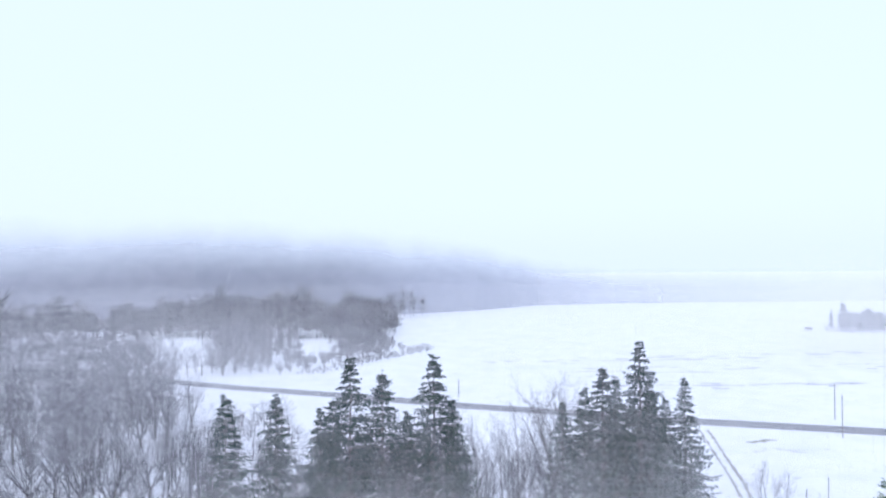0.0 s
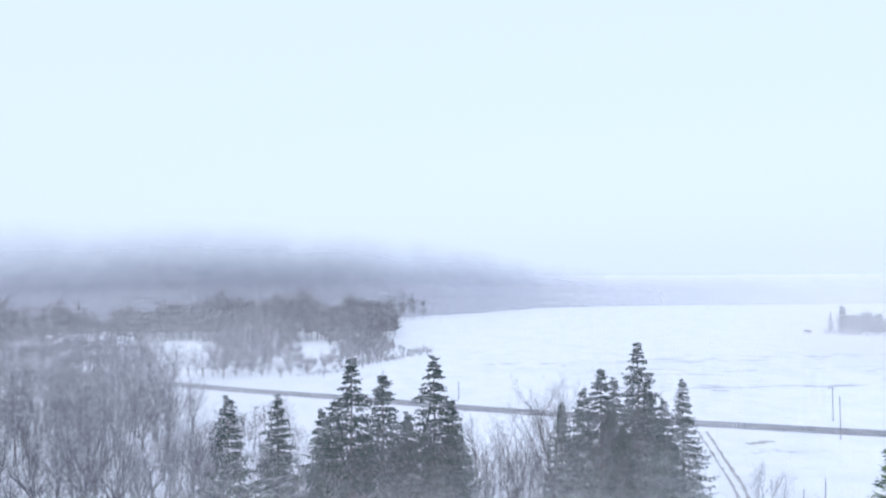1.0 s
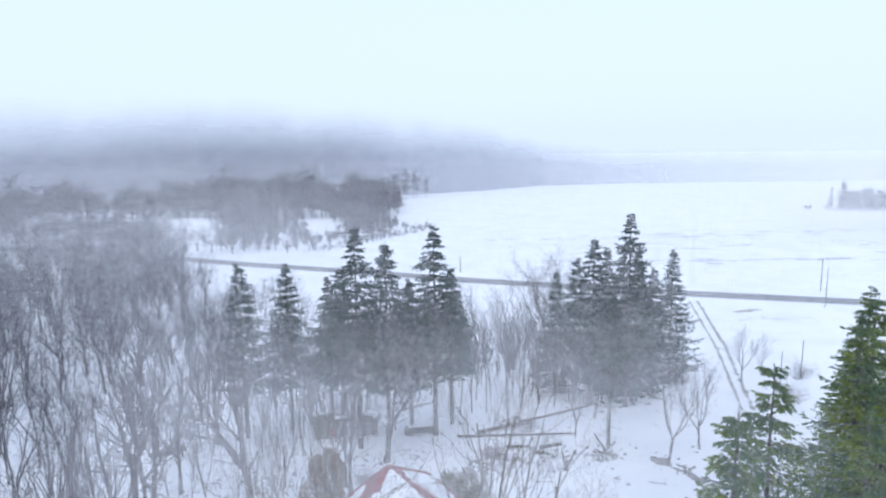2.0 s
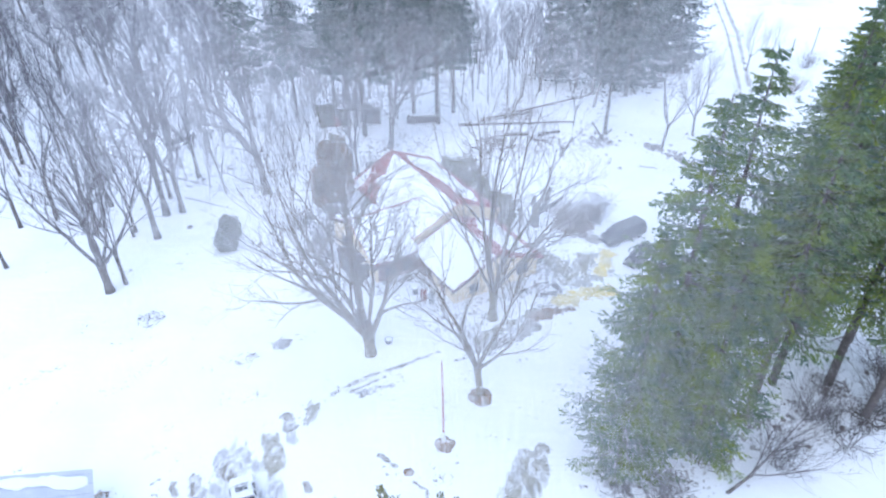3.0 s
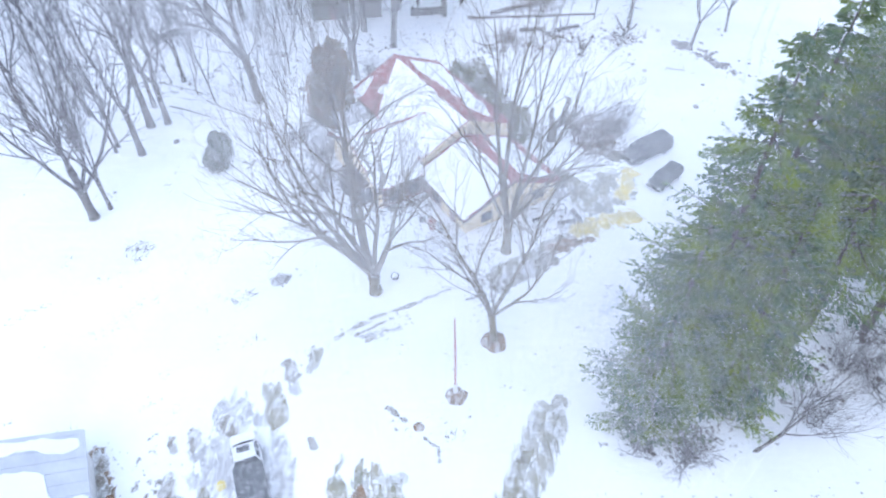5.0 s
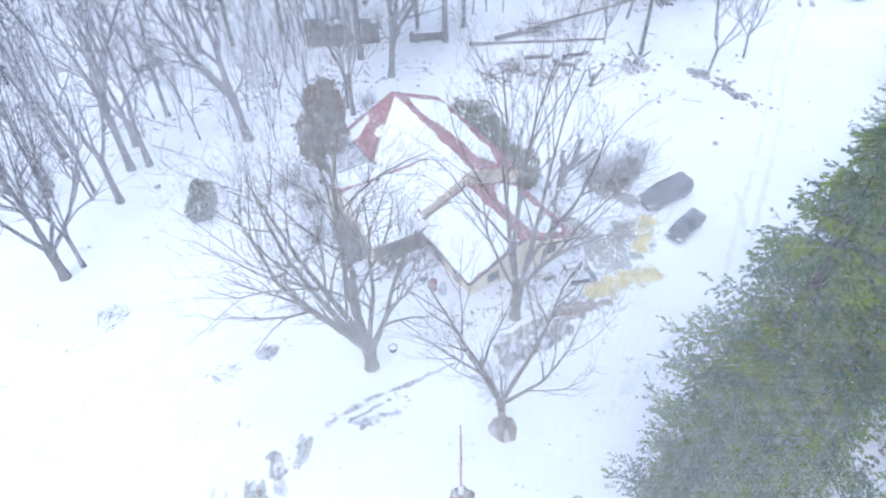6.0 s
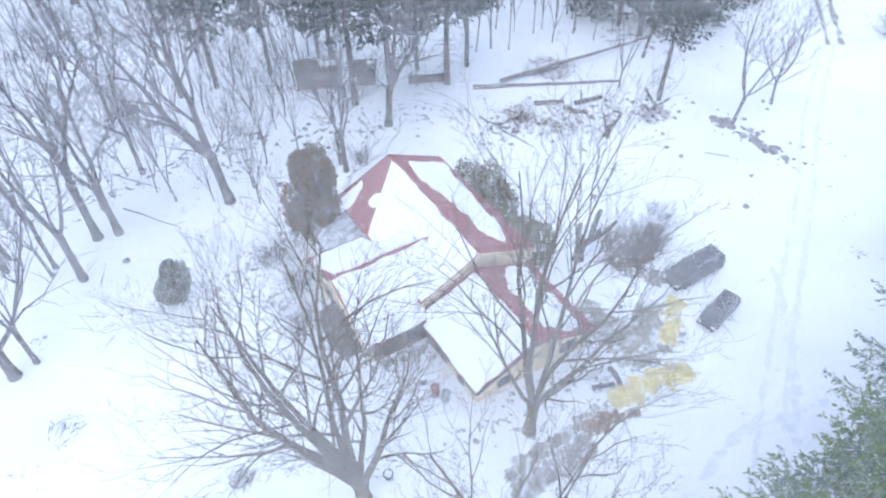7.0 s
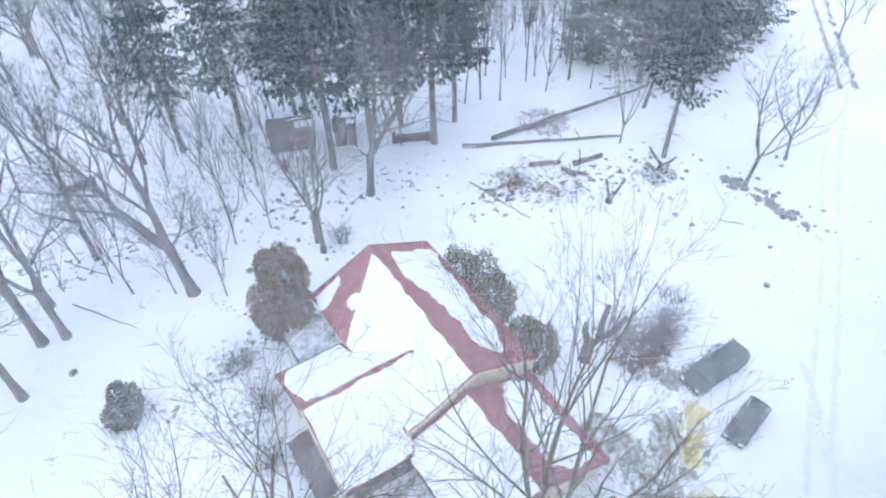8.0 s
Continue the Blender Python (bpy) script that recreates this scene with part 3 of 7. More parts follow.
# thin saplings between the spruces
sap = [bare_tree_meshes("sapling%d" % i, 300 + i, 1.5, 0.07, [(i * 50 + 90 * k, RNG.uniform(66, 84), 0.75, 0.7) for k in range(4)], 8.5, 0.5, 3, (0, 5, 4, 2), (5, 4, 3, 3)) for i in range(3)]
sapp = [plant_tree(m, 2 + 6 * i, 122 + 3 * i, "thin bare sapling with grey twigs", "sapling", "sapling", "saplings under the spruces", s=1.3) for i, m in enumerate(sap)]
for x, y in scatter(44, (-30, 24, 98, 140), 2.6, lambda x, y: not (-22 < x < -8 and y < 112) and along([(2, 98), (27, 108)], x, y)[0] > 6):
    copy_thing(sapp[RNG.randrange(3)], pose(x, y, gz(x, y) - 0.03, RNG.uniform(-6, 6), RNG.uniform(-6, 6), RNG.uniform(0, 360)) @ Matrix.Scale(RNG.uniform(0.8, 1.7), 4))
for x, y in scatter(26, (-40, -14, 74, 100), 2.8, lambda x, y: x < -13 - 0.2 * (y - 74)):
    copy_thing(sapp[RNG.randrange(3)], pose(x, y, gz(x, y) - 0.03, RNG.uniform(-6, 6), RNG.uniform(-6, 6), RNG.uniform(0, 360)) @ Matrix.Scale(RNG.uniform(0.6, 1.3), 4))


def bough_spruce(name, seed, h, r, clear, shape, step=0.95, per=6, dense=1.35, sprays=11, leaf=1.0, material=None):
    """Spruce: whorls of long boughs that sag and turn up at the tip, each feathered with side twigs and hanging needle sprays."""
    rng = random.Random(seed)
    t, wd, c = Buf(), Buf(), Buf()
    pts = [Vector((0.06 * rng.uniform(-1, 1), 0.06 * rng.uniform(-1, 1), -0.3 + (h + 0.1) * i / 8)) for i in range(9)]
    t.tube(pts, [max(h * 0.012 * (1.1 - i / 8), 0.02) for i in range(9)], 8)
    # dead stubs below the green crown
    z = 3.0
    while clear > 5 and z < clear + 3:
        for k in range(4):
            a, ln = rng.uniform(0, 6.28), rng.uniform(0.5, 2.6)
            q = Vector((0, 0, z + rng.uniform(-0.4, 0.4)))
            e = q + Vector((math.cos(a) * ln, math.sin(a) * ln, -ln * rng.uniform(0.05, 0.5)))
            wd.tube([q, q.lerp(e, 0.5) + Vector((0, 0, 0.1)), e], [0.035, 0.025, 0.01], 3, cap=False)
        z += rng.uniform(0.5, 0.9)
    z = clear
    while z < h - 0.25:
        f = (z - clear) / (h - clear)
        prof = (1 - f) ** shape * (0.6 + 0.4 * min(1, f * 7))
        n = max(4, int(per * (0.85 + 0.3 * (1 - f))))
        a0 = rng.uniform(0, 6.28)
        for k in range(n):
            if clear > 5 and f < 0.3 and rng.random() < 0.55 - f:
                continue
            ln = max(0.4, r * prof * rng.choice((0.55, 0.8, 0.9, 1.0, 1.08, 1.24)) * rng.uniform(0.9, 1.08))
            a = a0 + 6.283 * k / n + rng.uniform(-0.3, 0.3)
            out = Vector((math.cos(a), math.sin(a), 0))
            side = Vector((-out.y, out.x, 0))
            base = Vector((0, 0, z + rng.uniform(-0.6, 0.6)))
            sag = rng.uniform(0.28, 0.5) * (1 - 0.75 * f) - 0.25 * f
            axis = []
            for i in range(5):
                u = i / 4
                axis.append(base + out * ln * u + side * ln * 0.08 * rng.uniform(-1, 1) * u + Vector((0, 0, -ln * (sag * u * 1.5 - sag * 0.85 * u ** 3))))
            wd.tube(axis, [0.012 + 0.012 * ln * (1 - i / 4.3) for i in range(5)], 3, cap=False)
            m = max(7, int(ln / 0.25 * dense))
            for i in range(m):
                u = 0.2 + 0.8 * (i + rng.random() * 0.7) / m
                j = min(int(u * 4), 3)
                q = axis[j].lerp(axis[j + 1], u * 4 - j)
                along_b = (axis[j + 1] - axis[j]).normalized()
                sg = -1 if i % 2 else 1
                tw = min(1.25 * leaf ** 0.5, (0.3 + 0.34 * ln * math.sin(min(1.0, u * 1.15) * 2.6) ** 0.8)) * rng.uniform(0.6, 1.15)
                d = (along_b * rng.uniform(0.5, 0.95) + side * sg * rng.uniform(0.7, 1.0) + Vector((0, 0, rng.uniform(-0.5, -0.05)))).normalized()
                if u > 0.93:
                    d = (along_b + Vector((0, 0, 0.25)) + side * sg * 0.3).normalized()
                    tw = max(tw, 0.45)
                # the twig is a tapering flat frond, with short sprays hanging from it
                w = d.cross(Vector((rng.uniform(-0.5, 0.5), rng.uniform(-0.5, 0.5), 1))).normalized() * rng.uniform(0.012, 0.022)
                c.quad(q - w * 0.6, q + d * tw * 0.4 - w, q + d * tw, q + d * tw * 0.45 + w)
                for _ in range(sprays):
                    e = rng.uniform(0.05, 1.0)
                    g = q + d * tw * e
                    hd = (d * rng.uniform(0.5, 0.9) + d.cross(Vector((0, 0, 1))) * rng.uniform(-0.8, 0.8) + Vector((rng.uniform(-0.2, 0.2), rng.uniform(-0.2, 0.2), rng.uniform(-0.75 * leaf, 0.05)))).normalized()
                    hl = rng.uniform(0.18, 0.4) * (1 + (leaf - 1) * (1 - f) ** 0.7)
                    hw = hd.cross(Vector((rng.uniform(-1, 1), rng.uniform(-1, 1), rng.uniform(-1, 1)))).normalized() * hl * (0.13 + 0.08 * leaf)
                    c.quad(g, g + hd * hl * 0.45 + hw, g + hd * hl, g + hd * hl * 0.45 - hw)
        z += step * rng.uniform(0.8, 1.25) * (0.7 + 0.4 * (1 - f))
    for i in range(14):
        a = rng.uniform(0, 6.28)
        q = Vector((0, 0, h - 0.09 * i))
        d = Vector((math.cos(a) * 0.45, math.sin(a) * 0.45, 0.85)).normalized() * rng.uniform(0.25, 0.5)
        c.tri(q, q + d + Vector((0.05, 0, 0)), q + d * 0.6 - Vector((0.05, 0, 0)))
    return t.mesh(name + "_trunk", BARK, True), wd.mesh(name + "_boughs", BARK), c.mesh(name + "_crown", material or NEEDLE_NEAR)


def plant_spruce(meshes, x, y, label, rz=0.0, s=1.0, group="", look_of="dense drooping green needles"):
    ob = thing("spruce_tree", label, "spruce", pose(x, y, gz(x, y) - 0.05, 0, 0, rz) @ Matrix.Scale(s, 4), group)
    part("trunk", meshes[0], None, ob)
    tagged(part("branchwork", meshes[1], None, ob, "thin grey sagging boughs"), kind="stuff")
    part("crown", meshes[2], None, ob, look_of)
    return ob


sp_tall = bough_spruce("tall_spruce", 401, 34, 7.0, 10.5, 0.85, 0.6, 5, 0.65, 6, 1.9, NEEDLE)
sp_tall2 = bough_spruce("tall_spruce_b", 402, 34, 6.4, 11.5, 0.82, 0.6, 5, 0.65, 6, 1.9, NEEDLE)
sp_mid = bough_spruce("slim_spruce", 403, 28, 5.2, 8.5, 0.82, 0.56, 5, 0.65, 6, 1.8, NEEDLE)
sp_low = bough_spruce("full_spruce", 404, 33, 7.2, 1.5, 0.87, 0.62, 5, 0.65, 6, 1.9, NEEDLE)
for m, x, y, s, rz in ((sp_tall, -12.6, 95.0, 1.0, 10), (sp_tall2, -8.5, 99.7, 0.94, 50), (sp_tall, -0.9, 100.0, 1.0, 120), (sp_tall2, -16.0, 101.5, 0.82, 200), (sp_mid, -25.0, 103.6, 1.0, 0), (sp_mid, -31.5, 100.0, 1.02, 90),
                       (sp_mid, -5.0, 104.0, 0.9, 30), (sp_tall2, 1.8, 105.0, 0.8, 300), (sp_mid, -19.0, 108.0, 0.9, 140)):
    plant_spruce(m, x, y, "tall dark spruce with bare lower trunk behind the house", rz, s, "spruces behind the house")
for m, x, y, s, rz in ((sp_tall, 33.2, 112.0, 1.02, 20), (sp_tall2, 27.4, 113.7, 0.91, 70), (sp_low, 36.5, 118.0, 0.85, 120), (sp_mid, 25.0, 117.0, 0.95, 200), (sp_low, 31.0, 119.0, 0.86, 260), (sp_low, 46.3, 127.4, 0.81, 10), (sp_mid, 42.5, 127.0, 0.82, 60), (sp_low, 22.0, 121.0, 0.72, 60)):
    plant_spruce(m, x, y, "tall dark spruce in a dense clump at the field's edge", rz, s, "spruces at the field's edge")

# the near grove beside the drive
ns = [bough_spruce("near_spruce%d" % i, 420 + i, h, r, cl, sh) for i, (h, r, cl, sh) in enumerate(((30, 5.4, 3.0, 0.62), (27, 5.4, 1.2, 0.66), (31, 5.4, 4.0, 0.62), (31, 5.0, 9.5, 0.55)))]
for i, x, y, s, rz in ((0, 20.2, 35.5, 1.0, 0), (1, 16.9, 32.8, 1.06, 80), (3, 24.7, 33.4, 0.9, 30), (0, 30.7, 44.0, 1.02, 160), (2, 35.0, 49.0, 1.05, 250), (1, 13.4, 29.2, 0.78, 200), (1, 19.5, 30.6, 0.8, 300), (3, 33.3, 37.3, 0.95, 120), (3, 28.5, 37.5, 0.93, 220), (3, 34.6, 33.6, 0.85, 310), (3, 38.0, 43.0, 0.95, 10), (3, 41.0, 52.0, 0.9, 70), (2, 57.5, 84.0, 0.9, 40), (0, 45.0, 66.0, 0.84, 130)):
    plant_spruce(ns[i], x, y, "tall yellow-green spruce in the thick grove beside the drive", rz, s, "spruces of the near grove", "yellow-green hanging needle sprays")


def cedar_top():
    """A broad evergreen with several leaders."""
    rng = random.Random(77)
    t, c = Buf(), Buf()
    ob = thing("evergreen_tree", "broad olive-green evergreen with several pointed tops", "tree", pose(0, 9.2, gz(0, 9.2) - 0.05))
    t.tube([Vector((0, 0, -0.3)), Vector((0.1, 0, 6)), Vector((0, 0, 14))], [0.5, 0.4, 0.2], 8)
    for dx, dy, h, r in ((0.0, 1.25, 22.7, 0.8), (0.6, 1.1, 22.6, 0.75), (1.15, 0.7, 22.6, 0.7), (2.1, 0.35, 22.5, 0.6), (2.7, 0.5, 22.5, 0.5), (-0.7, 0.3, 22.6, 0.75), (-1.5, 1.2, 22.6, 0.45), (-2.1, 1.6, 22.6, 0.4),
                         (0.3, 0.6, 22.3, 1.0), (-0.3, 0.1, 21.9, 1.1), (0.9, 0.2, 21.9, 1.1), (1.6, -0.2, 21.2, 1.0), (2.4, -0.1, 21.3, 0.8), (-1.2, 0.5, 20.8, 0.8), (-1.8, 1.0, 20.6, 0.6), (0.4, -1.2, 21.0, 1.6), (1.6, -1.6, 20.0, 1.6), (-1.3, -1.2, 20.0, 1.6)):
        bend = Vector((rng.uniform(-0.12, 0.12), rng.uniform(-0.1, 0.1), 0))
        t.tube([Vector((0, 0, 5)), Vector((dx * 0.8, dy * 0.8, 13)), Vector((dx, dy, h - 0.4))], [0.16, 0.1, 0.015], 5)
        z = h
        while z > 9:
            down = h - z
            rr = min(r * 0.85, 0.06 + down * 0.15) * rng.uniform(0.6, 1.35)
            mid = Vector((dx, dy, 0)).lerp(Vector((dx * 0.75, dy * 0.75, 0)), min(1, down / 10)) + bend * math.sin(down * 1.3)
            for k in range(9 if down < 4 else 6):
                a = rng.uniform(0, 6.28)
                out = Vector((math.cos(a), math.sin(a), 0))
                q = mid + Vector((0, 0, z)) + out * rr * rng.uniform(0.15, 1)
                lng = rng.uniform(0.1, 0.22)
                d = (out * rng.uniform(0.3, 0.9) + Vector((rng.uniform(-0.4, 0.4), rng.uniform(-0.4, 0.4), rng.uniform(0.2, 1.0)))).normalized()
                w = d.cross(Vector((rng.uniform(-1, 1), rng.uniform(-1, 1), 0.3))).normalized() * lng * rng.uniform(0.16, 0.3)
                c.quad(q, q + d * lng * 0.5 + w, q + d * lng, q + d * lng * 0.5 - w)
            z -= 0.075 if down < 4 else 0.12
    part("trunk", t, BARK, ob)
    part("crown", c, OLIVESPRAY, ob, "upright olive-green sprays")


cedar_top()


def shrub(name, label, x, y, lobes, material, n, size, seed, stems=5):
    """Evergreen shrub: stems and a crown of small sprays over uneven lobes."""
    rng = random.Random(seed)
    ob = thing(name, label, "shrub", pose(x, y, gz(x, y) - 0.04))
    t, c = Buf(), Buf()
    for k in range(stems):
        lx, ly, lz, lr, lh = lobes[k % len(lobes)]
        t.tube([Vector((lx * 0.3, ly * 0.3, -0.1)), Vector((lx * 0.7, ly * 0.7, lz * 0.5)), Vector((lx, ly, lz))], [0.09, 0.07, 0.03], 5)
    for i in range(n):
        lx, ly, lz, lr, lh = lobes[i % len(lobes)]
        d = Vector((rng.gauss(0, 1), rng.gauss(0, 1), rng.gauss(0, 1))).normalized()
        bump = 1 + 0.28 * noise.noise(d * 2.2 + Vector((seed, lx, ly)))
        rad = rng.uniform(0.3, 1.0) ** 0.4 * bump
        q = Vector((lx, ly, lz)) + Vector((d.x * lr, d.y * lr, d.z * lh)) * rad
        if q.z < 0.1:
            q.z = rng.uniform(0.05, 0.5)
        s = size * rng.uniform(0.6, 1.3)
        e = (d + Vector((rng.uniform(-0.7, 0.7), rng.uniform(-0.7, 0.7), rng.uniform(0, 0.8)))).normalized()
        w = e.cross(Vector((rng.uniform(-1, 1), rng.uniform(-1, 1), rng.uniform(-1, 1)))).normalized() * s * 0.4
        c.quad(q, q + e * s * 0.5 + w, q + e * s, q + e * s * 0.5 - w)
    part("stems", t, BARK, ob)
    part("foliage", c, material, ob)
    return ob


shrub("cedar", "tall rounded winter-browned cedar beside the house wall", -13.7, 69.2, [(-0.3, 0, 3.0, 2.0, 3.2), (0.5, 0.4, 6.4, 1.8, 3.4), (-1.0, -0.6, 4.8, 1.6, 3.2), (0.9, 0.2, 8.4, 1.3, 2.5), (1.2, -0.4, 4.6, 1.4, 2.4), (-0.7, 0.6, 8.0, 0.9, 1.9), (-1.6, 0.3, 2.6, 1.1, 1.6), (1.7, 0.8, 7.2, 0.7, 1.4)], BROWNYEW, 14000, 0.26, 5)
shrub("yew", "rounded olive yew bush against the house eave", 2.6, 72.6, [(-1.5, 0.9, 2.6, 1.8, 3.4), (0.3, -0.6, 3.0, 2.0, 3.8), (1.4, -1.8, 2.4, 1.8, 3.2)], YEW, 8000, 0.24, 6)
shrub("yew", "small rounded yew bush at the house corner", 7.0, 65.4, [(0, 0, 2.2, 1.6, 2.7), (-0.9, 1.1, 1.9, 1.4, 2.5)], YEW, 5000, 0.23, 7)
shrub("juniper", "single olive juniper shrub standing in the snow", -25.0, 61.0, [(0, 0, 1.6, 1.3, 1.9), (0.6, 0.3, 2.7, 0.95, 1.7), (-0.6, -0.2, 1.2, 1.1, 1.4), (-0.1, 0.4, 3.2, 0.7, 1.2)], JUNIPER, 4200, 0.2, 8)


def twiggy(label, x, y, r, h, n, material, seed, name="bare_bush"):
    """Bare bush: many thin stems from one foot."""
    rng = random.Random(seed)
    b = Buf()
    for i in range(n):
        a, e = rng.uniform(0, 6.28), radians(rng.uniform(25, 82))
        d = Vector((math.cos(a) * math.cos(e), math.sin(a) * math.cos(e), math.sin(e)))
        q = Vector((rng.uniform(-0.3, 0.3) * r, rng.uniform(-0.3, 0.3) * r, -0.05))
        limb(b, q, d, rng.uniform(0.6, 1.1) * h, 0.035, 2, 3, rng, 0.7, (4, 4, 3, 3), (0, 0, 6, 0), 0.0, 0.1)
    return tagged(part(name, b, material, m=pose(x, y, gz(x, y))), label, "bush")


twiggy("dense bare brown bush beside the parked van", 17.2, 67.6, 3, 3.2, 60, REDTWIG, 1)
twiggy("dense bare brown bush behind the house corner", 14.7, 67.8, 2.5, 3.2, 44, REDTWIG, 2)
twiggy("dark tangled bare bush between the van and the house", 19.2, 69.2, 3.4, 2.3, 56, TWIG, 21)
twiggy("low sparse bare bush beyond the parked van", 21.2, 73.0, 4.5, 1.8, 36, TWIG, 22)
twiggy("bare bush at the house wall", -14.5, 62.0, 3, 3.2, 40, TWIG, 3)
twiggy("bare bush under the cedar", -17.5, 66.0, 3, 2.4, 40, TWIG, 4)
twiggy("bare bush below the house gable", -13.5, 57.0, 2, 3.2, 30, TWIG, 5)
fallen = thing("bare_tree", "half-fallen bare tree leaning out from the grove's edge", "tree", pose(20.6, 26.3, gz(20.6, 26.3) - 0.1, 0, 52, 22) @ Matrix.Scale(1.05, 4))
part("trunk", small[0], None, fallen)
part("crown", small[1], None, fallen, "bare leafless twigs")
twiggy("bare bush at the grove's edge", 15.5, 25.5, 1.5, 2.6, 30, TWIG, 6)
twiggy("bare brush among the grove's trunks", 30.0, 33.5, 3, 4.5, 36, TWIG, 16)
twiggy("bare brush among the grove's trunks", 36.0, 34.0, 3, 4.5, 36, TWIG, 17)
twiggy("bare brush among the grove's trunks", 38.5, 38.5, 3, 4.5, 36, TWIG, 18)
twiggy("bare undergrowth below the grove", 25.5, 29.0, 3, 4.0, 30, TWIG, 7)
twiggy("bare undergrowth below the grove", 31.5, 31.0, 3, 4.0, 30, TWIG, 8)
twiggy("bare undergrowth below the grove", 12.8, 26.6, 2, 1.8, 30, TWIG, 9)
twiggy("bare twigs behind the house", -10.5, 82.0, 2, 2.5, 26, TWIG, 10)
twiggy("bare bush in the field", 63.0, 112.0, 2, 4.5, 40, REDTWIG, 11)
twiggy("bare bush in the field", 72.0, 126.0, 2, 4.0, 30, TWIG, 12)
twiggy("reddish bare brambles on the brush heap", 8.0, 90.5, 3, 1.8, 46, REDTWIG, 13)


# ---- far woods ----
def far_woods(name, label, spots, seed, h0=11.0, h1=17.0, twigs=70, material=None, conifer=0.0, thick=0.1, taper=lambda x, y: 1.0):
    """Woods far across the field: trunks and many thin slivers of twig, in one mesh."""
    rng = random.Random(seed)
    b = Buf()
    for x, y in spots:
        z = gz(x, y)
        h = rng.uniform(h0, h1) * (0.85 + 0.7 * fbm(x, y, 0.035)) * taper(x, y)
        foot = Vector((x, y, z - 0.2))
        w = 0.2
        if rng.random() < conifer:
            for k in range(twigs):
                f = rng.random() ** 0.8
                a = rng.uniform(0, 6.28)
                r = 3.6 * (1 - f) ** 0.7 + 0.3
                q = foot + Vector((0, 0, 1.5 + f * (h - 1)))
                out = Vector((math.cos(a), math.sin(a), 0))
                sd = Vector((-out.y, out.x, 0))
                b.tri(q + sd * 1.3 * (1.1 - f) + out * 0.2, q - sd * 1.3 * (1.1 - f), q + out * r + Vector((0, 0, -0.8)))
            continue
        b.tri(foot + Vector((w, 0, 0)), foot - Vector((w, 0, 0)), foot + Vector((rng.uniform(-1, 1), rng.uniform(-1, 1), h * 0.9)))
        b.tri(foot + Vector((0, w, 0)), foot - Vector((0, w, 0)), foot + Vector((rng.uniform(-1, 1), rng.uniform(-1, 1), h * 0.9)))
        for k in range(twigs):
            f = 0.25 + 0.6 * rng.random()
            a, e = rng.uniform(0, 6.28), radians(rng.uniform(-5, 70))
            d = Vector((math.cos(a) * math.cos(e), math.sin(a) * math.cos(e), math.sin(e)))
            q = foot + Vector((d.x * 1.6 * rng.random(), d.y * 1.6 * rng.random(), f * h))
            s = d.cross(Vector((rng.uniform(-1, 1), rng.uniform(-1, 1), rng.uniform(-1, 1)))).normalized() * rng.uniform(0.5, 1.2) * thick
            b.tri(q + s, q - s, q + d * h * rng.uniform(0.18, 0.42))
    return tagged(part(name, b, material or TWIG), label, "woodland", kind="stuff")


FRNG = random.Random(99)


def shore_x(y):
    """Right-hand edge of the far woods."""
    if y < 376:
        return -50 + (y - 312) * 0.64
    if y < 598:
        return -9 - (y - 376) * 0.113
    if y < 644:
        return -34 + (y - 598) * 1.65
    return 42 + (y - 644) * 0.85


def far_ok(x, y):
    return x < shore_x(y) + 9 * fbm(x, y, 0.05) - 4 and fbm(x, y, 0.028) > -0.32 and road_gap(x, y) and along([(-122, 318), (-140, 370), (-168, 440)], x, y)[0] > 13 and x > -0.74 * y - 20


def inner(x, y):
    """Inside the far wood, away from its edges."""
    return far_ok(x, y) and far_ok(x, y - 12) and far_ok(x + 6, y - 4)


far_woods("woodland", "grey leafless wood across the road, fading in fog", scatter(560, (-330, 0, 300, 440), 3.2, inner, FRNG), 1, 6, 18, 88, WOODTWIG, thick=0.13, taper=lambda x, y: min(1.0, 0.3 + (shore_x(y) - x) / 60))
far_woods("woodland", "distant leafless wood across the field, half lost in fog", scatter(880, (-430, 40, 440, 640), 4.0, lambda x, y: far_ok(x, y) and x < shore_x(y) - 9 and y < 560 + 0.42 * (x + 150), FRNG), 2, 14, 26, 60, WOODTWIG, thick=0.3)
far_woods("woodland", "small clump of far conifers in the field, faint in fog", scatter(150, (280, 380, 446, 492), 2.2, lambda x, y: ((x - 332) / 50) ** 2 + ((y - 469) / 23) ** 2 < 1 + 0.5 * fbm(x, y, 0.08), FRNG), 3, 9, 15, 130, NEEDLE, 0.6, thick=0.25)
far_woods("brushwood", "low bare brush beside far conifers in the field", scatter(26, (266, 290, 446, 460), 2.0, lambda x, y: True, FRNG), 8, 2, 5, 30, WOODTWIG)
far_woods("brushwood", "low bare brush along the field's edge", scatter(120, (-70, 0, 300, 385), 2.2, lambda x, y: abs(x - shore_x(y)) < 6, FRNG), 4, 1.5, 6, 34, WOODTWIG, thick=0.07)
far_woods("brushwood", "bare grey brush and young trees at the wood's edge", scatter(110, (-70, -18, 112, 215), 2.6, lambda x, y: -62 - 0.1 * (y - 112) < x < -22 - 0.2 * (y - 112) + 8 * fbm(x, y, 0.06), FRNG), 10, 3, 9, 60, WOODTWIG, thick=0.05)
far_woods("brushwood", "bare grey brush between the spruces", scatter(70, (-20, 24, 128, 165), 2.2, lambda x, y: fbm(x, y, 0.06) > -0.15, FRNG), 11, 3, 8, 60, WOODTWIG, thick=0.045)
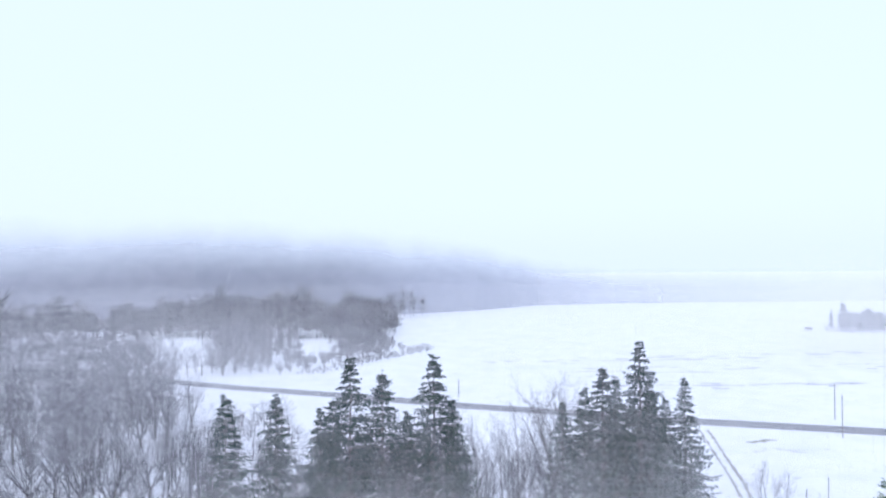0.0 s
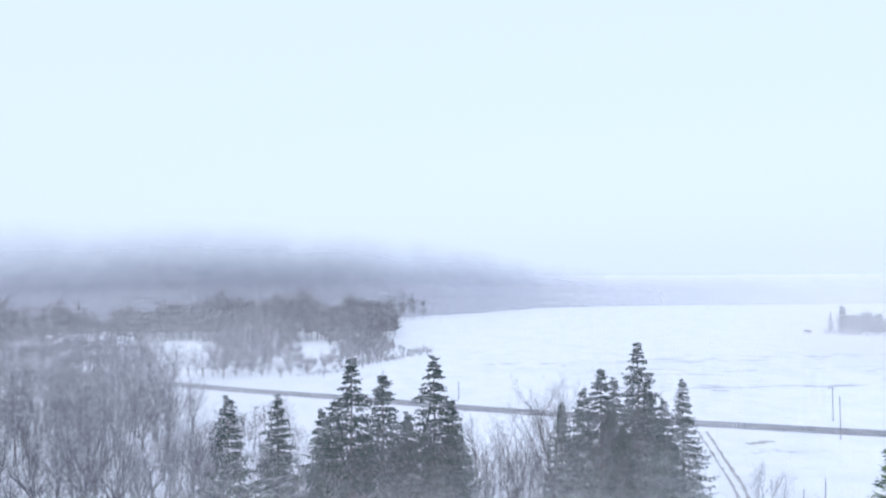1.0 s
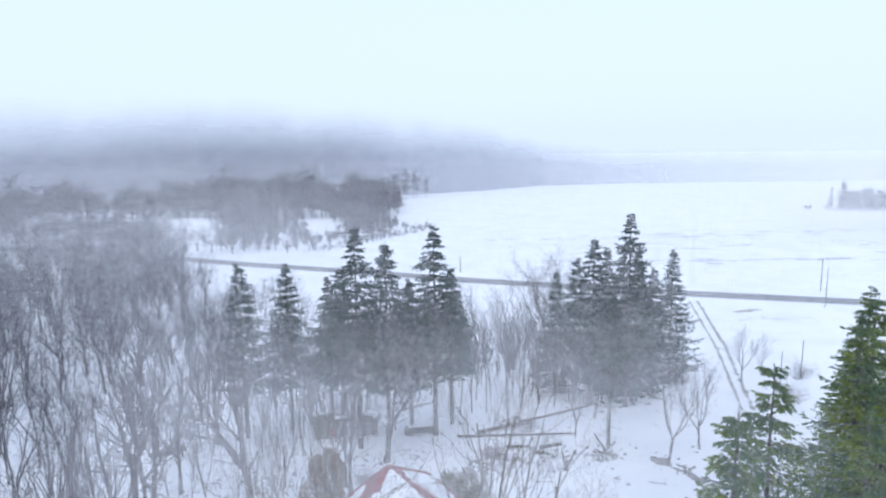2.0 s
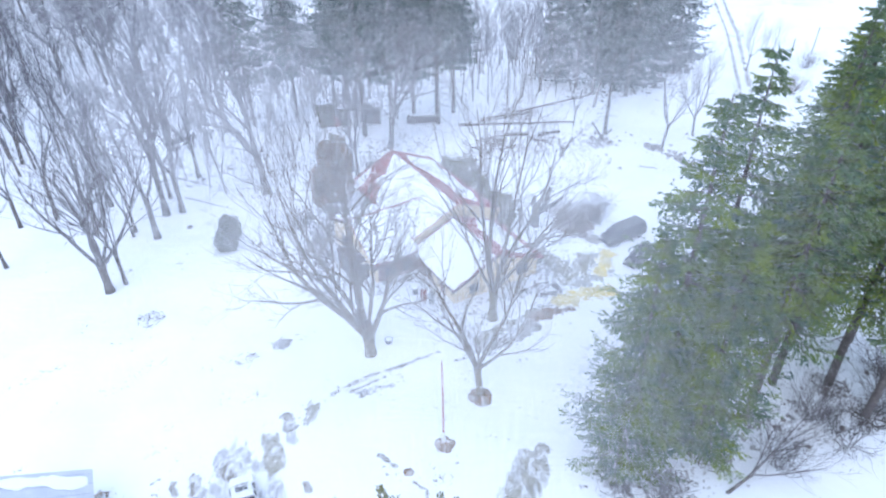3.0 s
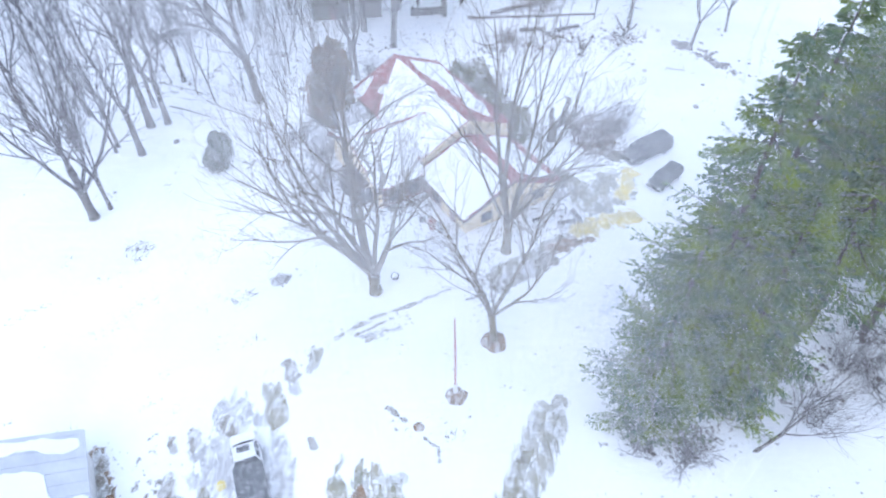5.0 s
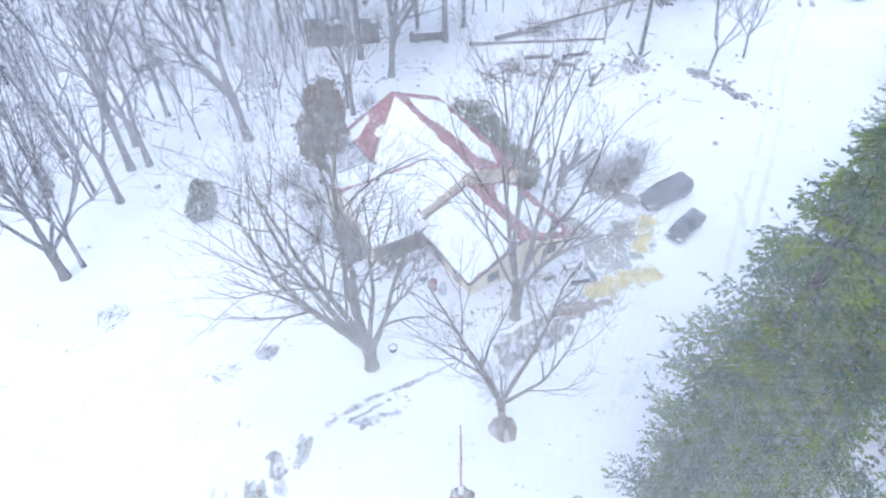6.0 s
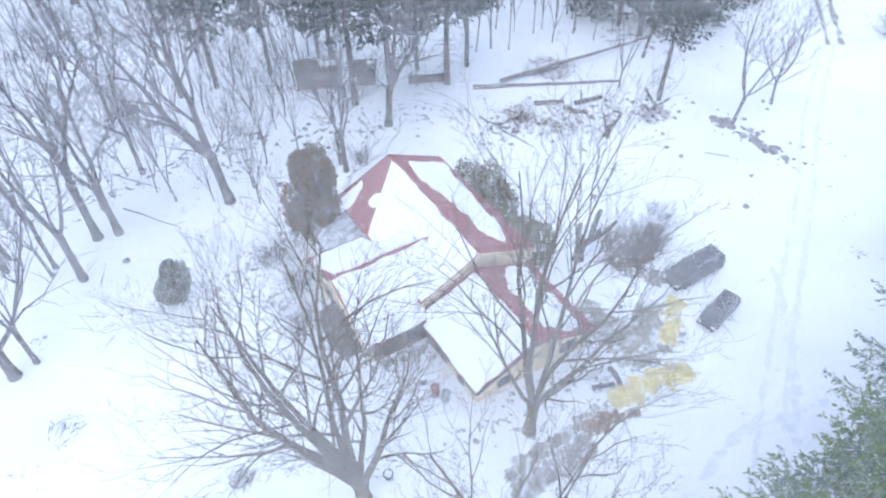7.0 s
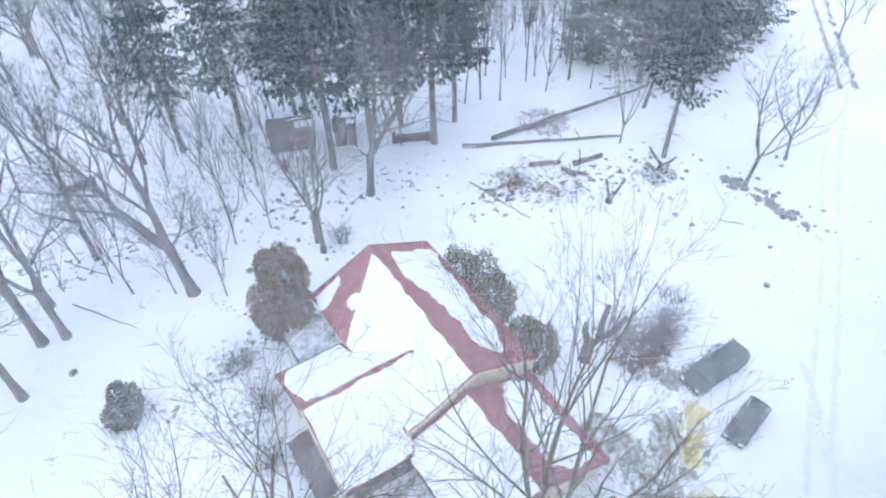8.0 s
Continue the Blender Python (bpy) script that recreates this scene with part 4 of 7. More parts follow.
far_woods("brushwood", "tangled bare underwood beneath the old trees", scatter(240, (-215, -40, 104, 285), 3.8, lambda x, y: road_gap(x, y) and left_edge(x, y) and x > -0.72 * y - 12 and along([(-52, 175), (-70, 215), (-95, 255)], x, y)[0] > 8 and fbm(x, y, 0.03) > -0.3, FRNG), 9, 4, 13, 90, WOODTWIG, thick=0.055)
for x, y in scatter(34, (-150, 0, 296, 350), 7.0, lambda x, y: far_ok(x, y) and not inner(x, y), FRNG):
    copy_thing(broad[FRNG.randrange(3)], pose(x, y, gz(x, y) - 0.05, 0, 0, FRNG.uniform(0, 360)) @ Matrix.Scale(FRNG.uniform(0.65, 1.0) * min(1.0, 0.42 + (shore_x(y) - x) / 70), 4))


# ---- haze: hair-thin white slivers added in the air, placed to fit the camera's view ----
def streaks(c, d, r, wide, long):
    """White slivers at the places c, thin and long by their distance d from the camera, so that they blur into haze."""
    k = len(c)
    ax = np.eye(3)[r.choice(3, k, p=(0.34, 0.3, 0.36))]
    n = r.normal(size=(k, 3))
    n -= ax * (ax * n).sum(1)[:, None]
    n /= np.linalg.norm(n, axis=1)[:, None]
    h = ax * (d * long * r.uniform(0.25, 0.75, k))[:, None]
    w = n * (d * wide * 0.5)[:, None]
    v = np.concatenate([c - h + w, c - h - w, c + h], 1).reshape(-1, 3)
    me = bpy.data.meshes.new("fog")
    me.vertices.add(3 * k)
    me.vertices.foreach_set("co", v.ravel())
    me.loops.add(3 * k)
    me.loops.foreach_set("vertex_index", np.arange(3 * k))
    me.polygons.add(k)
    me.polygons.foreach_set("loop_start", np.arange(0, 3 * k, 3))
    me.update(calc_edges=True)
    me.materials.append(HAZE)
    return tagged(new("fog", me), "hair-thin white slivers added as haze in the camera's view", "fog", kind="stuff")


def sector_haze(n, near, far, depth, seed, sector):
    """Haze slivers between two distances of the origin, near the camera's start, thinning upwards; depth: metres of the
    layer; sector: bearings filled in the view and how softly they end.
    """
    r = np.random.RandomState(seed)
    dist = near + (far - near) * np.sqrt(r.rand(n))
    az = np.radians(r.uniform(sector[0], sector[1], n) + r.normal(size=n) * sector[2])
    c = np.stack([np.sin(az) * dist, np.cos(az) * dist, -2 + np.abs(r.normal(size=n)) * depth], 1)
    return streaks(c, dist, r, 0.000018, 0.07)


def path_haze(thick, reach, seed, top, span=1.0, wide=0.00005, long=0.14):
    """Haze slivers sampled outwards from the camera's path; thick: share of light that a metre of it takes; top: sine
    of the least downward angle filled; span: share of the path that they start from.
    """
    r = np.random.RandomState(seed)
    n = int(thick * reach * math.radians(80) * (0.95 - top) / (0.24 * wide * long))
    # a to b follows the camera's path
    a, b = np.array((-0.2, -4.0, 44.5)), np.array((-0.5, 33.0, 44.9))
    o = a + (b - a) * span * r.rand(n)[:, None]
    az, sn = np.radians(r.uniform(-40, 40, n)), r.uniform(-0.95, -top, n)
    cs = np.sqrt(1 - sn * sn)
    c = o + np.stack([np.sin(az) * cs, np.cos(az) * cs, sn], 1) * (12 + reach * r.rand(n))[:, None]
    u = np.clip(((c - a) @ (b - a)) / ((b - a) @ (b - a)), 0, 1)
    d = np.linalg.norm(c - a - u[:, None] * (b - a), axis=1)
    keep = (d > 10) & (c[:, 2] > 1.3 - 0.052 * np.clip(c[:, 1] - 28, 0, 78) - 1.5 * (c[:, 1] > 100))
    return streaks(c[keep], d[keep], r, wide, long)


# Sectors cover the dark woods and clump as the camera sees them
sector_haze(50000, 150, 310, 18, 5, (-38, -8, 4))
sector_haze(21000, 290, 520, 36, 6, (-38, -2, 6))
sector_haze(46000, 330, 455, 22, 7, (28, 39, 2))
path_haze(0.0031, 140.0, 9, 0.03)
# Steep directions only, from the path's first part; early level views stay clear
path_haze(0.0125, 46.0, 10, 0.37, 0.68)


# ---- far backdrop: wooded rise at the field's end, haze put into colour and alpha ----
def backdrop():
    m = bpy.data.materials.new("far_wood_painted_haze")
    m.use_nodes = True
    n, l = m.node_tree.nodes, m.node_tree.links
    b = n["Principled BSDF"]
    b.inputs["Roughness"].default_value, b.inputs["Specular IOR Level"].default_value = 1.0, 0.0
    uv, tc = n.new("ShaderNodeUVMap"), n.new("ShaderNodeTexCoord")
    sep = n.new("ShaderNodeSeparateXYZ")
    l.new(uv.outputs["UV"], sep.inputs["Vector"])
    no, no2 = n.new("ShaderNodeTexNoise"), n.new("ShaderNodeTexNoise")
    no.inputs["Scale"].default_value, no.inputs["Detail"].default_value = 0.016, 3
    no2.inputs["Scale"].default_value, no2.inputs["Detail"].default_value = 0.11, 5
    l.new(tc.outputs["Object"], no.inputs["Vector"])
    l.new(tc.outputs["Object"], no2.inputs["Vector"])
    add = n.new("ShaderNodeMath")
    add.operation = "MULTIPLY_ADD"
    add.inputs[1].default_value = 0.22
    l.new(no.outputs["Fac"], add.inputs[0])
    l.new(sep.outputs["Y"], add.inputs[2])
    # Fade towards the top imitates haze over the trees
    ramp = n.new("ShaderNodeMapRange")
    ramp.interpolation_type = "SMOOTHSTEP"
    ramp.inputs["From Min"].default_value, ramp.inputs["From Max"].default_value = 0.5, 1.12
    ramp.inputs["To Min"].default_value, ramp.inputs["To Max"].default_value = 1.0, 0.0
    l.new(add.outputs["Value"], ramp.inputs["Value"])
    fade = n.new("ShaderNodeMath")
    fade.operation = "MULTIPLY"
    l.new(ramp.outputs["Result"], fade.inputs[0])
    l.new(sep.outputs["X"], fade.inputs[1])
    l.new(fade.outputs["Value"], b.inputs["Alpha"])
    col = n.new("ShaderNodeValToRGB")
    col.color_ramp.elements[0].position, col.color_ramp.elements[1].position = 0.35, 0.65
    # Pale blue-grey: the haze is painted into the base colour
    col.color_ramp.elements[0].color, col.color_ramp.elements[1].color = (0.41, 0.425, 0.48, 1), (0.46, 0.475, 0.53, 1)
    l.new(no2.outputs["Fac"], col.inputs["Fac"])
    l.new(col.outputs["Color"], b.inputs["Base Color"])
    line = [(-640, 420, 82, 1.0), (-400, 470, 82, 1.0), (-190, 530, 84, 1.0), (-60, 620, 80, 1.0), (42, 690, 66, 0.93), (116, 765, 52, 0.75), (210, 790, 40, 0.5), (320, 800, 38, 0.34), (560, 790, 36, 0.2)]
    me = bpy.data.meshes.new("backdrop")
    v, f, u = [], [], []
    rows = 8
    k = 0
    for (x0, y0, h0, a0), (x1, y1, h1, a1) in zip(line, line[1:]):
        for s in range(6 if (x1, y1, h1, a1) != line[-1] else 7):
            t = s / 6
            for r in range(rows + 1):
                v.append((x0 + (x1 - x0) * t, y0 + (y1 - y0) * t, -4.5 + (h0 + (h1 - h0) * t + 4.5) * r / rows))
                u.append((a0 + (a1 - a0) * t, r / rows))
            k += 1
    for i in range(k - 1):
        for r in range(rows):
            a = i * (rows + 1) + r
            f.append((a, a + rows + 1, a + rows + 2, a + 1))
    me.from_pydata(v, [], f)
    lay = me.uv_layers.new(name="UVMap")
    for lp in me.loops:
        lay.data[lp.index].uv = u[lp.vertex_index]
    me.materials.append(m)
    tagged(new("backdrop", me), "far wooded rise with haze painted into its colour and fade", "backdrop", kind="structure")


backdrop()


# ---- the farmhouse ----
def prism(b, pts, down):
    """A closed solid from a polygon and a vector through its thickness."""
    s, n = len(b.v), len(pts)
    for p in pts:
        b.v.append(Vector(p))
    for p in pts:
        b.v.append(Vector(p) + Vector(down))
    b.f.append(tuple(range(s, s + n)))
    b.f.append(tuple(range(s + 2 * n - 1, s + n - 1, -1)))
    for i in range(n):
        j = (i + 1) % n
        b.f.append((s + i, s + n + i, s + n + j, s + j))


def snow_slab(pts, plane, seed, thick=0.11, wob=0.22):
    """A snow blanket with uneven edges lying on a roof slope; pts are plan points of the slope."""
    rng = random.Random(seed)
    out = []
    n = len(pts)
    for i in range(n):
        (x0, y0), (x1, y1) = pts[i], pts[(i + 1) % n]
        k = max(2, int(math.hypot(x1 - x0, y1 - y0) / 0.28))
        for j in range(k):
            f = j / k
            x, y = x0 + (x1 - x0) * f, y0 + (y1 - y0) * f
            o = wob * 2.2 * noise.fractal(Vector((x * 0.55, y * 0.55, seed * 3.1)), 1.0, 2.0, 4) if 0 < j else 0
            nx, ny = -(y1 - y0), x1 - x0
            ln = math.hypot(nx, ny) or 1
            out.append((x + nx / ln * o, y + ny / ln * o))
    bm = bmesh.new()
    lo = [bm.verts.new((x, y, plane(x, y) + 0.02)) for x, y in out]
    cx, cy = sum(p[0] for p in out) / len(out), sum(p[1] for p in out) / len(out)
    hi = []
    for x, y in out:
        dx, dy = cx - x, cy - y
        ln = math.hypot(dx, dy) or 1
        hi.append(bm.verts.new((x + dx / ln * 0.07, y + dy / ln * 0.07, plane(x, y) + thick)))
    bm.faces.new(hi)
    for i in range(len(out)):
        j = (i + 1) % len(out)
        bm.faces.new((lo[i], lo[j], hi[j], hi[i]))
    bmesh.ops.triangulate(bm, faces=[f for f in bm.faces if len(f.verts) > 4])
    bmesh.ops.recalc_face_normals(bm, faces=bm.faces)
    me = bpy.data.meshes.new("snow")
    bm.to_mesh(me)
    bm.free()
    me.materials.append(ROOFSNOW)
    return me


def house():
    H = thing("farmhouse", "cream and brick farmhouse with red metal roof under snow", "house", pose(-6.42, 73.1, 0, 0, 0, -58.2))
    K = 0.45
    mainp = lambda s, w: 6.0 - K * abs(w)
    wingp = lambda s, w: 5.1 - 0.44 * abs(s - 10.7)
    extp = lambda s, w: 4.7 - 0.43 * abs(w + 0.7)
    D = (0, 0, -0.06)

    def slope(name, pts, plane):
        b = Buf()
        prism(b, [(s, w, plane(s, w)) for s, w in pts], D)
        return part(name, b, REDROOF, H, "red metal sheets")

    slope("roof", [(-0.25, 0), (15.5, 0), (15.5, -5.9), (-0.25, -5.9)], mainp)
    slope("roof", [(-0.25, 0), (-0.25, 5.7), (15.5, 5.7), (15.5, 0)], mainp)
    slope("roof", [(10.7, -11.4), (16.6, -11.4), (16.6, -5.9), (14.6, -5.85), (10.7, -2.1)], wingp)
    slope("roof", [(10.7, -11.4), (10.7, -2.1), (6.75, -5.85), (5.1, -5.9), (5.1, -11.4)], wingp)
    slope("roof", [(15.55, -0.7), (24.3, -0.7), (24.3, -6.4), (15.55, -6.4)], extp)
    slope("roof", [(15.55, -0.7), (15.55, 5.0), (24.3, 5.0), (24.3, -0.7)], extp)
    # ridge caps
    for a, c, pl in (((-0.25, 0), (15.5, 0), mainp), ((10.7, -11.4), (10.7, -2.4), wingp), ((15.6, -0.7), (24.3, -0.7), extp)):
        b = Buf()
        p, q = Vector((*a, pl(*a) + 0.02)), Vector((*c, pl(*c) + 0.02))
        b.tube([p, q], [0.1, 0.1], 6)
        part("ridge_cap", b, REDROOF, H)
    # raised seams of the metal sheets
    b = Buf()
    for k in range(34):
        s = 0.2 + 0.46 * k
        if s > 15.4:
            break
        b.box((s - 0.02, 0.12, 0), (s + 0.02, 5.65, 0.035), Matrix(((1, 0, 0, 0), (0, 1, 0, 0), (0, -K, 1, 6.0), (0, 0, 0, 1))))
        if s < 9:
            b.box((s - 0.02, -5.85, 0), (s + 0.02, -0.12, 0.035), Matrix(((1, 0, 0, 0), (0, 1, 0, 0), (0, K, 1, 6.0), (0, 0, 0, 1))))
    for k in range(19):
        s = 15.8 + 0.46 * k
        b.box((s - 0.02, -0.5, 0), (s + 0.02, 4.95, 0.035), Matrix(((1, 0, 0, 0), (0, 1, 0, 0), (0, -0.43, 1, 4.7 - 0.301), (0, 0, 0, 1))))
    part("roof_seams", b, REDROOF, H)

    def wall(name, pts, inward, material, label=""):
        b = Buf()
        prism(b, pts, inward)
        return part(name, b, material, H, label)

    # main body
    g = -2.2
    wall("wall", [(0.1, -5.4, g), (0.1, 5.2, g), (0.1, 5.2, 3.5), (0.1, 0, 5.82), (0.1, -5.4, 3.4)], (0.25, 0, 0), CREAM, "cream gable siding")
    wall("wall", [(15.35, -5.8, 2.2), (15.35, 5.6, 2.2), (15.35, 5.6, 3.3), (15.35, 0, 5.83), (15.35, -5.8, 3.2)], (-0.25, 0, 0), CREAM, "cream siding above the lower roof")
    wall("wall", [(0.36, -5.4, g), (15.0, -5.4, g), (15.0, -5.4, 3.38), (0.36, -5.4, 3.38)], (0, 0.25, 0), BRICK, "red-brown brick")
    wall("wall", [(0.36, 5.2, g), (15.0, 5.2, g), (15.0, 5.2, 3.45), (0.36, 5.2, 3.45)], (0, -0.25, 0), BRICK, "red-brown brick")
    # wing
    wall("wall", [(5.5, -11.0, g), (16.2, -11.0, g), (16.2, -11.0, 2.5), (10.7, -11.0, 4.9), (5.5, -11.0, 2.6)], (0, 0.25, 0), CREAM, "cream gable siding")
    wall("wall", [(16.2, -10.7, g), (16.2, -5.8, g), (16.2, -5.8, 2.45), (16.2, -10.7, 2.45)], (-0.25, 0, 0), BRICK, "red-brown brick")
    wall("wall", [(5.5, -10.7, g), (5.5, -5.65, g), (5.5, -5.65, 2.6), (5.5, -10.7, 2.6)], (0.25, 0, 0), BRICK, "red-brown brick")
    # lower front part
    wall("wall", [(23.9, -6.0, g), (23.9, 4.6, g), (23.9, 4.6, 2.25), (23.9, -0.7, 4.5), (23.9, -6.0, 2.2)], (-0.25, 0, 0), CREAM, "cream siding of the front gable")
    wall("wall", [(16.5, -6.0, g), (19.6, -6.0, g), (19.6, -6.0, 2.2), (16.5, -6.0, 2.2)], (0, 0.25, 0), BRICK, "red-brown brick")
    wall("wall", [(19.6, -6.0, g), (23.6, -6.0, g), (23.6, -6.0, 2.2), (19.6, -6.0, 2.2)], (0, 0.25, 0), CREAM, "cream siding")
    wall("wall", [(15.4, 4.6, g), (23.6, 4.6, g), (23.6, 4.6, 2.25), (15.4, 4.6, 2.25)], (0, -0.25, 0), CREAM, "cream siding")

    # boards along the roof edges
    def board(p, q, material=CREAM, h=0.3):
        b = Buf()
        p, q = Vector(p), Vector(q)
        d = (q - p).normalized()
        n = d.cross(Vector((0, 0, 1))).normalized() * 0.04
        prism(b, [p + n, q + n, q + n - Vector((0, 0, h)), p + n - Vector((0, 0, h))], -2 * n)
        part("fascia_board", b, material, H)

    board((15.56, 0, 5.98), (15.56, -5.9, 3.33))
    board((15.56, 0, 5.98), (15.56, 5.7, 3.42))
    board((10.7, -11.46, 5.1), (16.6, -11.46, 2.5), CREAM, 0.65)
    board((10.7, -11.46, 5.1), (5.1, -11.46, 2.63), TRIM)
    board((-0.31, 0, 6.0), (-0.31, -5.9, 3.33), TRIM)
    board((-0.31, 0, 6.0), (-0.31, 5.7, 3.42), REDROOF)
    board((24.36, -0.7, 4.7), (24.36, -6.4, 2.25), TRIM, 0.22)
    board((24.36, -0.7, 4.7), (24.36, 5.0, 2.25), REDROOF, 0.35)
    board((16.66, -11.4, 2.5), (16.66, -5.9, 2.5), TRIM, 0.25)
    board((16.6, -6.45, 2.25), (24.3, -6.45, 2.25), TRIM, 0.2)
    board((5.04, -11.4, 2.63), (5.04, -5.9, 2.63), TRIM, 0.2)
    board((15.6, 5.06, 2.25), (24.3, 5.06, 2.25), REDROOF, 0.3)

    # windows
    def window(c, along_s, w, h, out):
        b, gl = Buf(), Buf()
        s, ww, z = c
        u = Vector((1, 0, 0)) if along_s else Vector((0, 1, 0))
        o = Vector((0, out, 0)) if along_s else Vector((out, 0, 0))
        up = Vector((0, 0, 1))
        c = Vector(c)
        for a0, a1, z0, z1 in ((-w / 2 - 0.08, w / 2 + 0.08, h / 2, h / 2 + 0.08), (-w / 2 - 0.08, w / 2 + 0.08, -h / 2 - 0.08, -h / 2), (-w / 2 - 0.08, -w / 2, -h / 2, h / 2), (w / 2, w / 2 + 0.08, -h / 2, h / 2), (-0.025, 0.025, -h / 2, h / 2)):
            prism(b, [c + u * a0 + up * z0 + o * 0.06, c + u * a1 + up * z0 + o * 0.06, c + u * a1 + up * z1 + o * 0.06, c + u * a0 + up * z1 + o * 0.06], -o * 0.1)
        prism(gl, [c - u * w / 2 - up * h / 2 + o * 0.02, c + u * w / 2 - up * h / 2 + o * 0.02, c + u * w / 2 + up * h / 2 + o * 0.02, c - u * w / 2 + up * h / 2 + o * 0.02], -o * 0.04)
        wd = part("window", b, TRIM, H)
        part("pane", gl, PANE, wd)

    window((16.2, -9.3, 1.0), False, 1.2, 1.1, 1)
    window((16.2, -7.2, 1.0), False, 1.0, 1.1, 1)
    window((23.9, -3.6, 1.2), False, 1.0, 0.9, 1)
    window((23.9, 2.6, 1.2), False, 1.3, 1.0, 1)
    window((18.6, -6.0, 1.0), True, 1.0, 0.9, -1)
    window((8.4, -11.0, 1.2), True, 1.2, 1.2, -1)
    b = Buf()
    b.box((21.2, -6.06, -0.1), (22.1, -5.98, 1.95))
    part("door", b, BRICK, H, "brown entrance door")

    # low lean-to in the back corner
    b = Buf()
    prism(b, [(1.0, -9.2, 1.7), (5.0, -9.2, 1.7), (5.0, -5.65, 2.5), (1.0, -5.65, 2.5)], (0, 0, -0.12))
    part("lean_to_roof", b, SLUSH, H, "grey roof under thin grey snow")
    b = Buf()
    b.box((1.2, -9.0, g), (4.9, -8.85, 1.6))
    b.box((1.2, -8.85, g), (1.35, -5.66, 1.7))
    part("lean_to_wall", b, OLDWOOD, H)

    # low brown lean-to against the wing's gable
    b = Buf()
    prism(b, [(10.5, -11.3, 2.35), (14.8, -11.3, 2.35), (14.8, -13.0, 1.92), (10.5, -13.0, 1.92)], (0, 0, -0.1))
    part("lean_to_roof", b, SHINGLE, H, "bare brown boarded roof")
    for k in range(6):
        b = Buf()
        y0 = -11.42 - 0.265 * k
        z0 = 2.35 - 0.25 * (-11.3 - y0)
        b.box((10.52, y0 - 0.02, z0 - 0.01), (14.78, y0 + 0.02, z0 + 0.025))
        part("batten", b, SHINGLE, H)
    b = Buf()
    b.box((10.6, -12.9, g), (14.7, -12.78, 1.8))
    b.box((10.6, -12.78, g), (10.72, -11.1, 1.8))
    b.box((14.58, -12.78, g), (14.7, -11.1, 1.8))
    part("lean_to_wall", b, OLDWOOD, H, "weathered dark boards")

    # snow lying on the slopes
    for k, (pts, pl) in enumerate((
        ([(0.6, -0.15), (2.6, -1.5), (4.4, -2.6), (4.6, -4.4), (6.0, -5.75), (8.5, -5.6), (15.42, -5.84), (15.38, -0.2), (8, -0.12)], mainp),
        ([(2.7, -3.1), (2.9, -4.0), (4.0, -4.0), (4.3, -3.0), (3.6, -2.7)], mainp),
        ([(0.1, -3.3), (0.2, -5.75), (1.9, -5.7), (1.1, -3.7)], mainp),
        ([(0.9, 1.5), (2.4, 1.05), (8, 1.6), (13.3, 2.0), (14.3, 3.2), (12.0, 4.4), (8.6, 4.7), (5.6, 5.0), (1.0, 5.3)], mainp),
        ([(10.85, -11.36), (16.57, -11.36), (16.57, -6.0), (14.5, -5.9), (10.85, -2.5)], wingp),
        ([(10.1, -10.9), (10.5, -9.6), (10.45, -2.6), (6.9, -5.9), (5.25, -6.1), (5.25, -10.6), (6.5, -11.2), (8.6, -11.1)], wingp),
        ([(15.75, -1.0), (15.7, -6.34), (24.24, -6.34), (24.2, -1.2), (20, -0.85)], extp),
        ([(16.8, 1.3), (19.5, 0.7), (23.2, 0.5), (23.9, 1.6), (23.8, 4.0), (20, 4.3), (16.2, 4.2), (15.8, 2.8)], extp),
    )):
        part("snow_blanket", snow_slab(pts, pl, k + 1, wob=0.09 if k in (0, 4, 5, 6) else 0.22), None, H, "smooth white snow")


house()


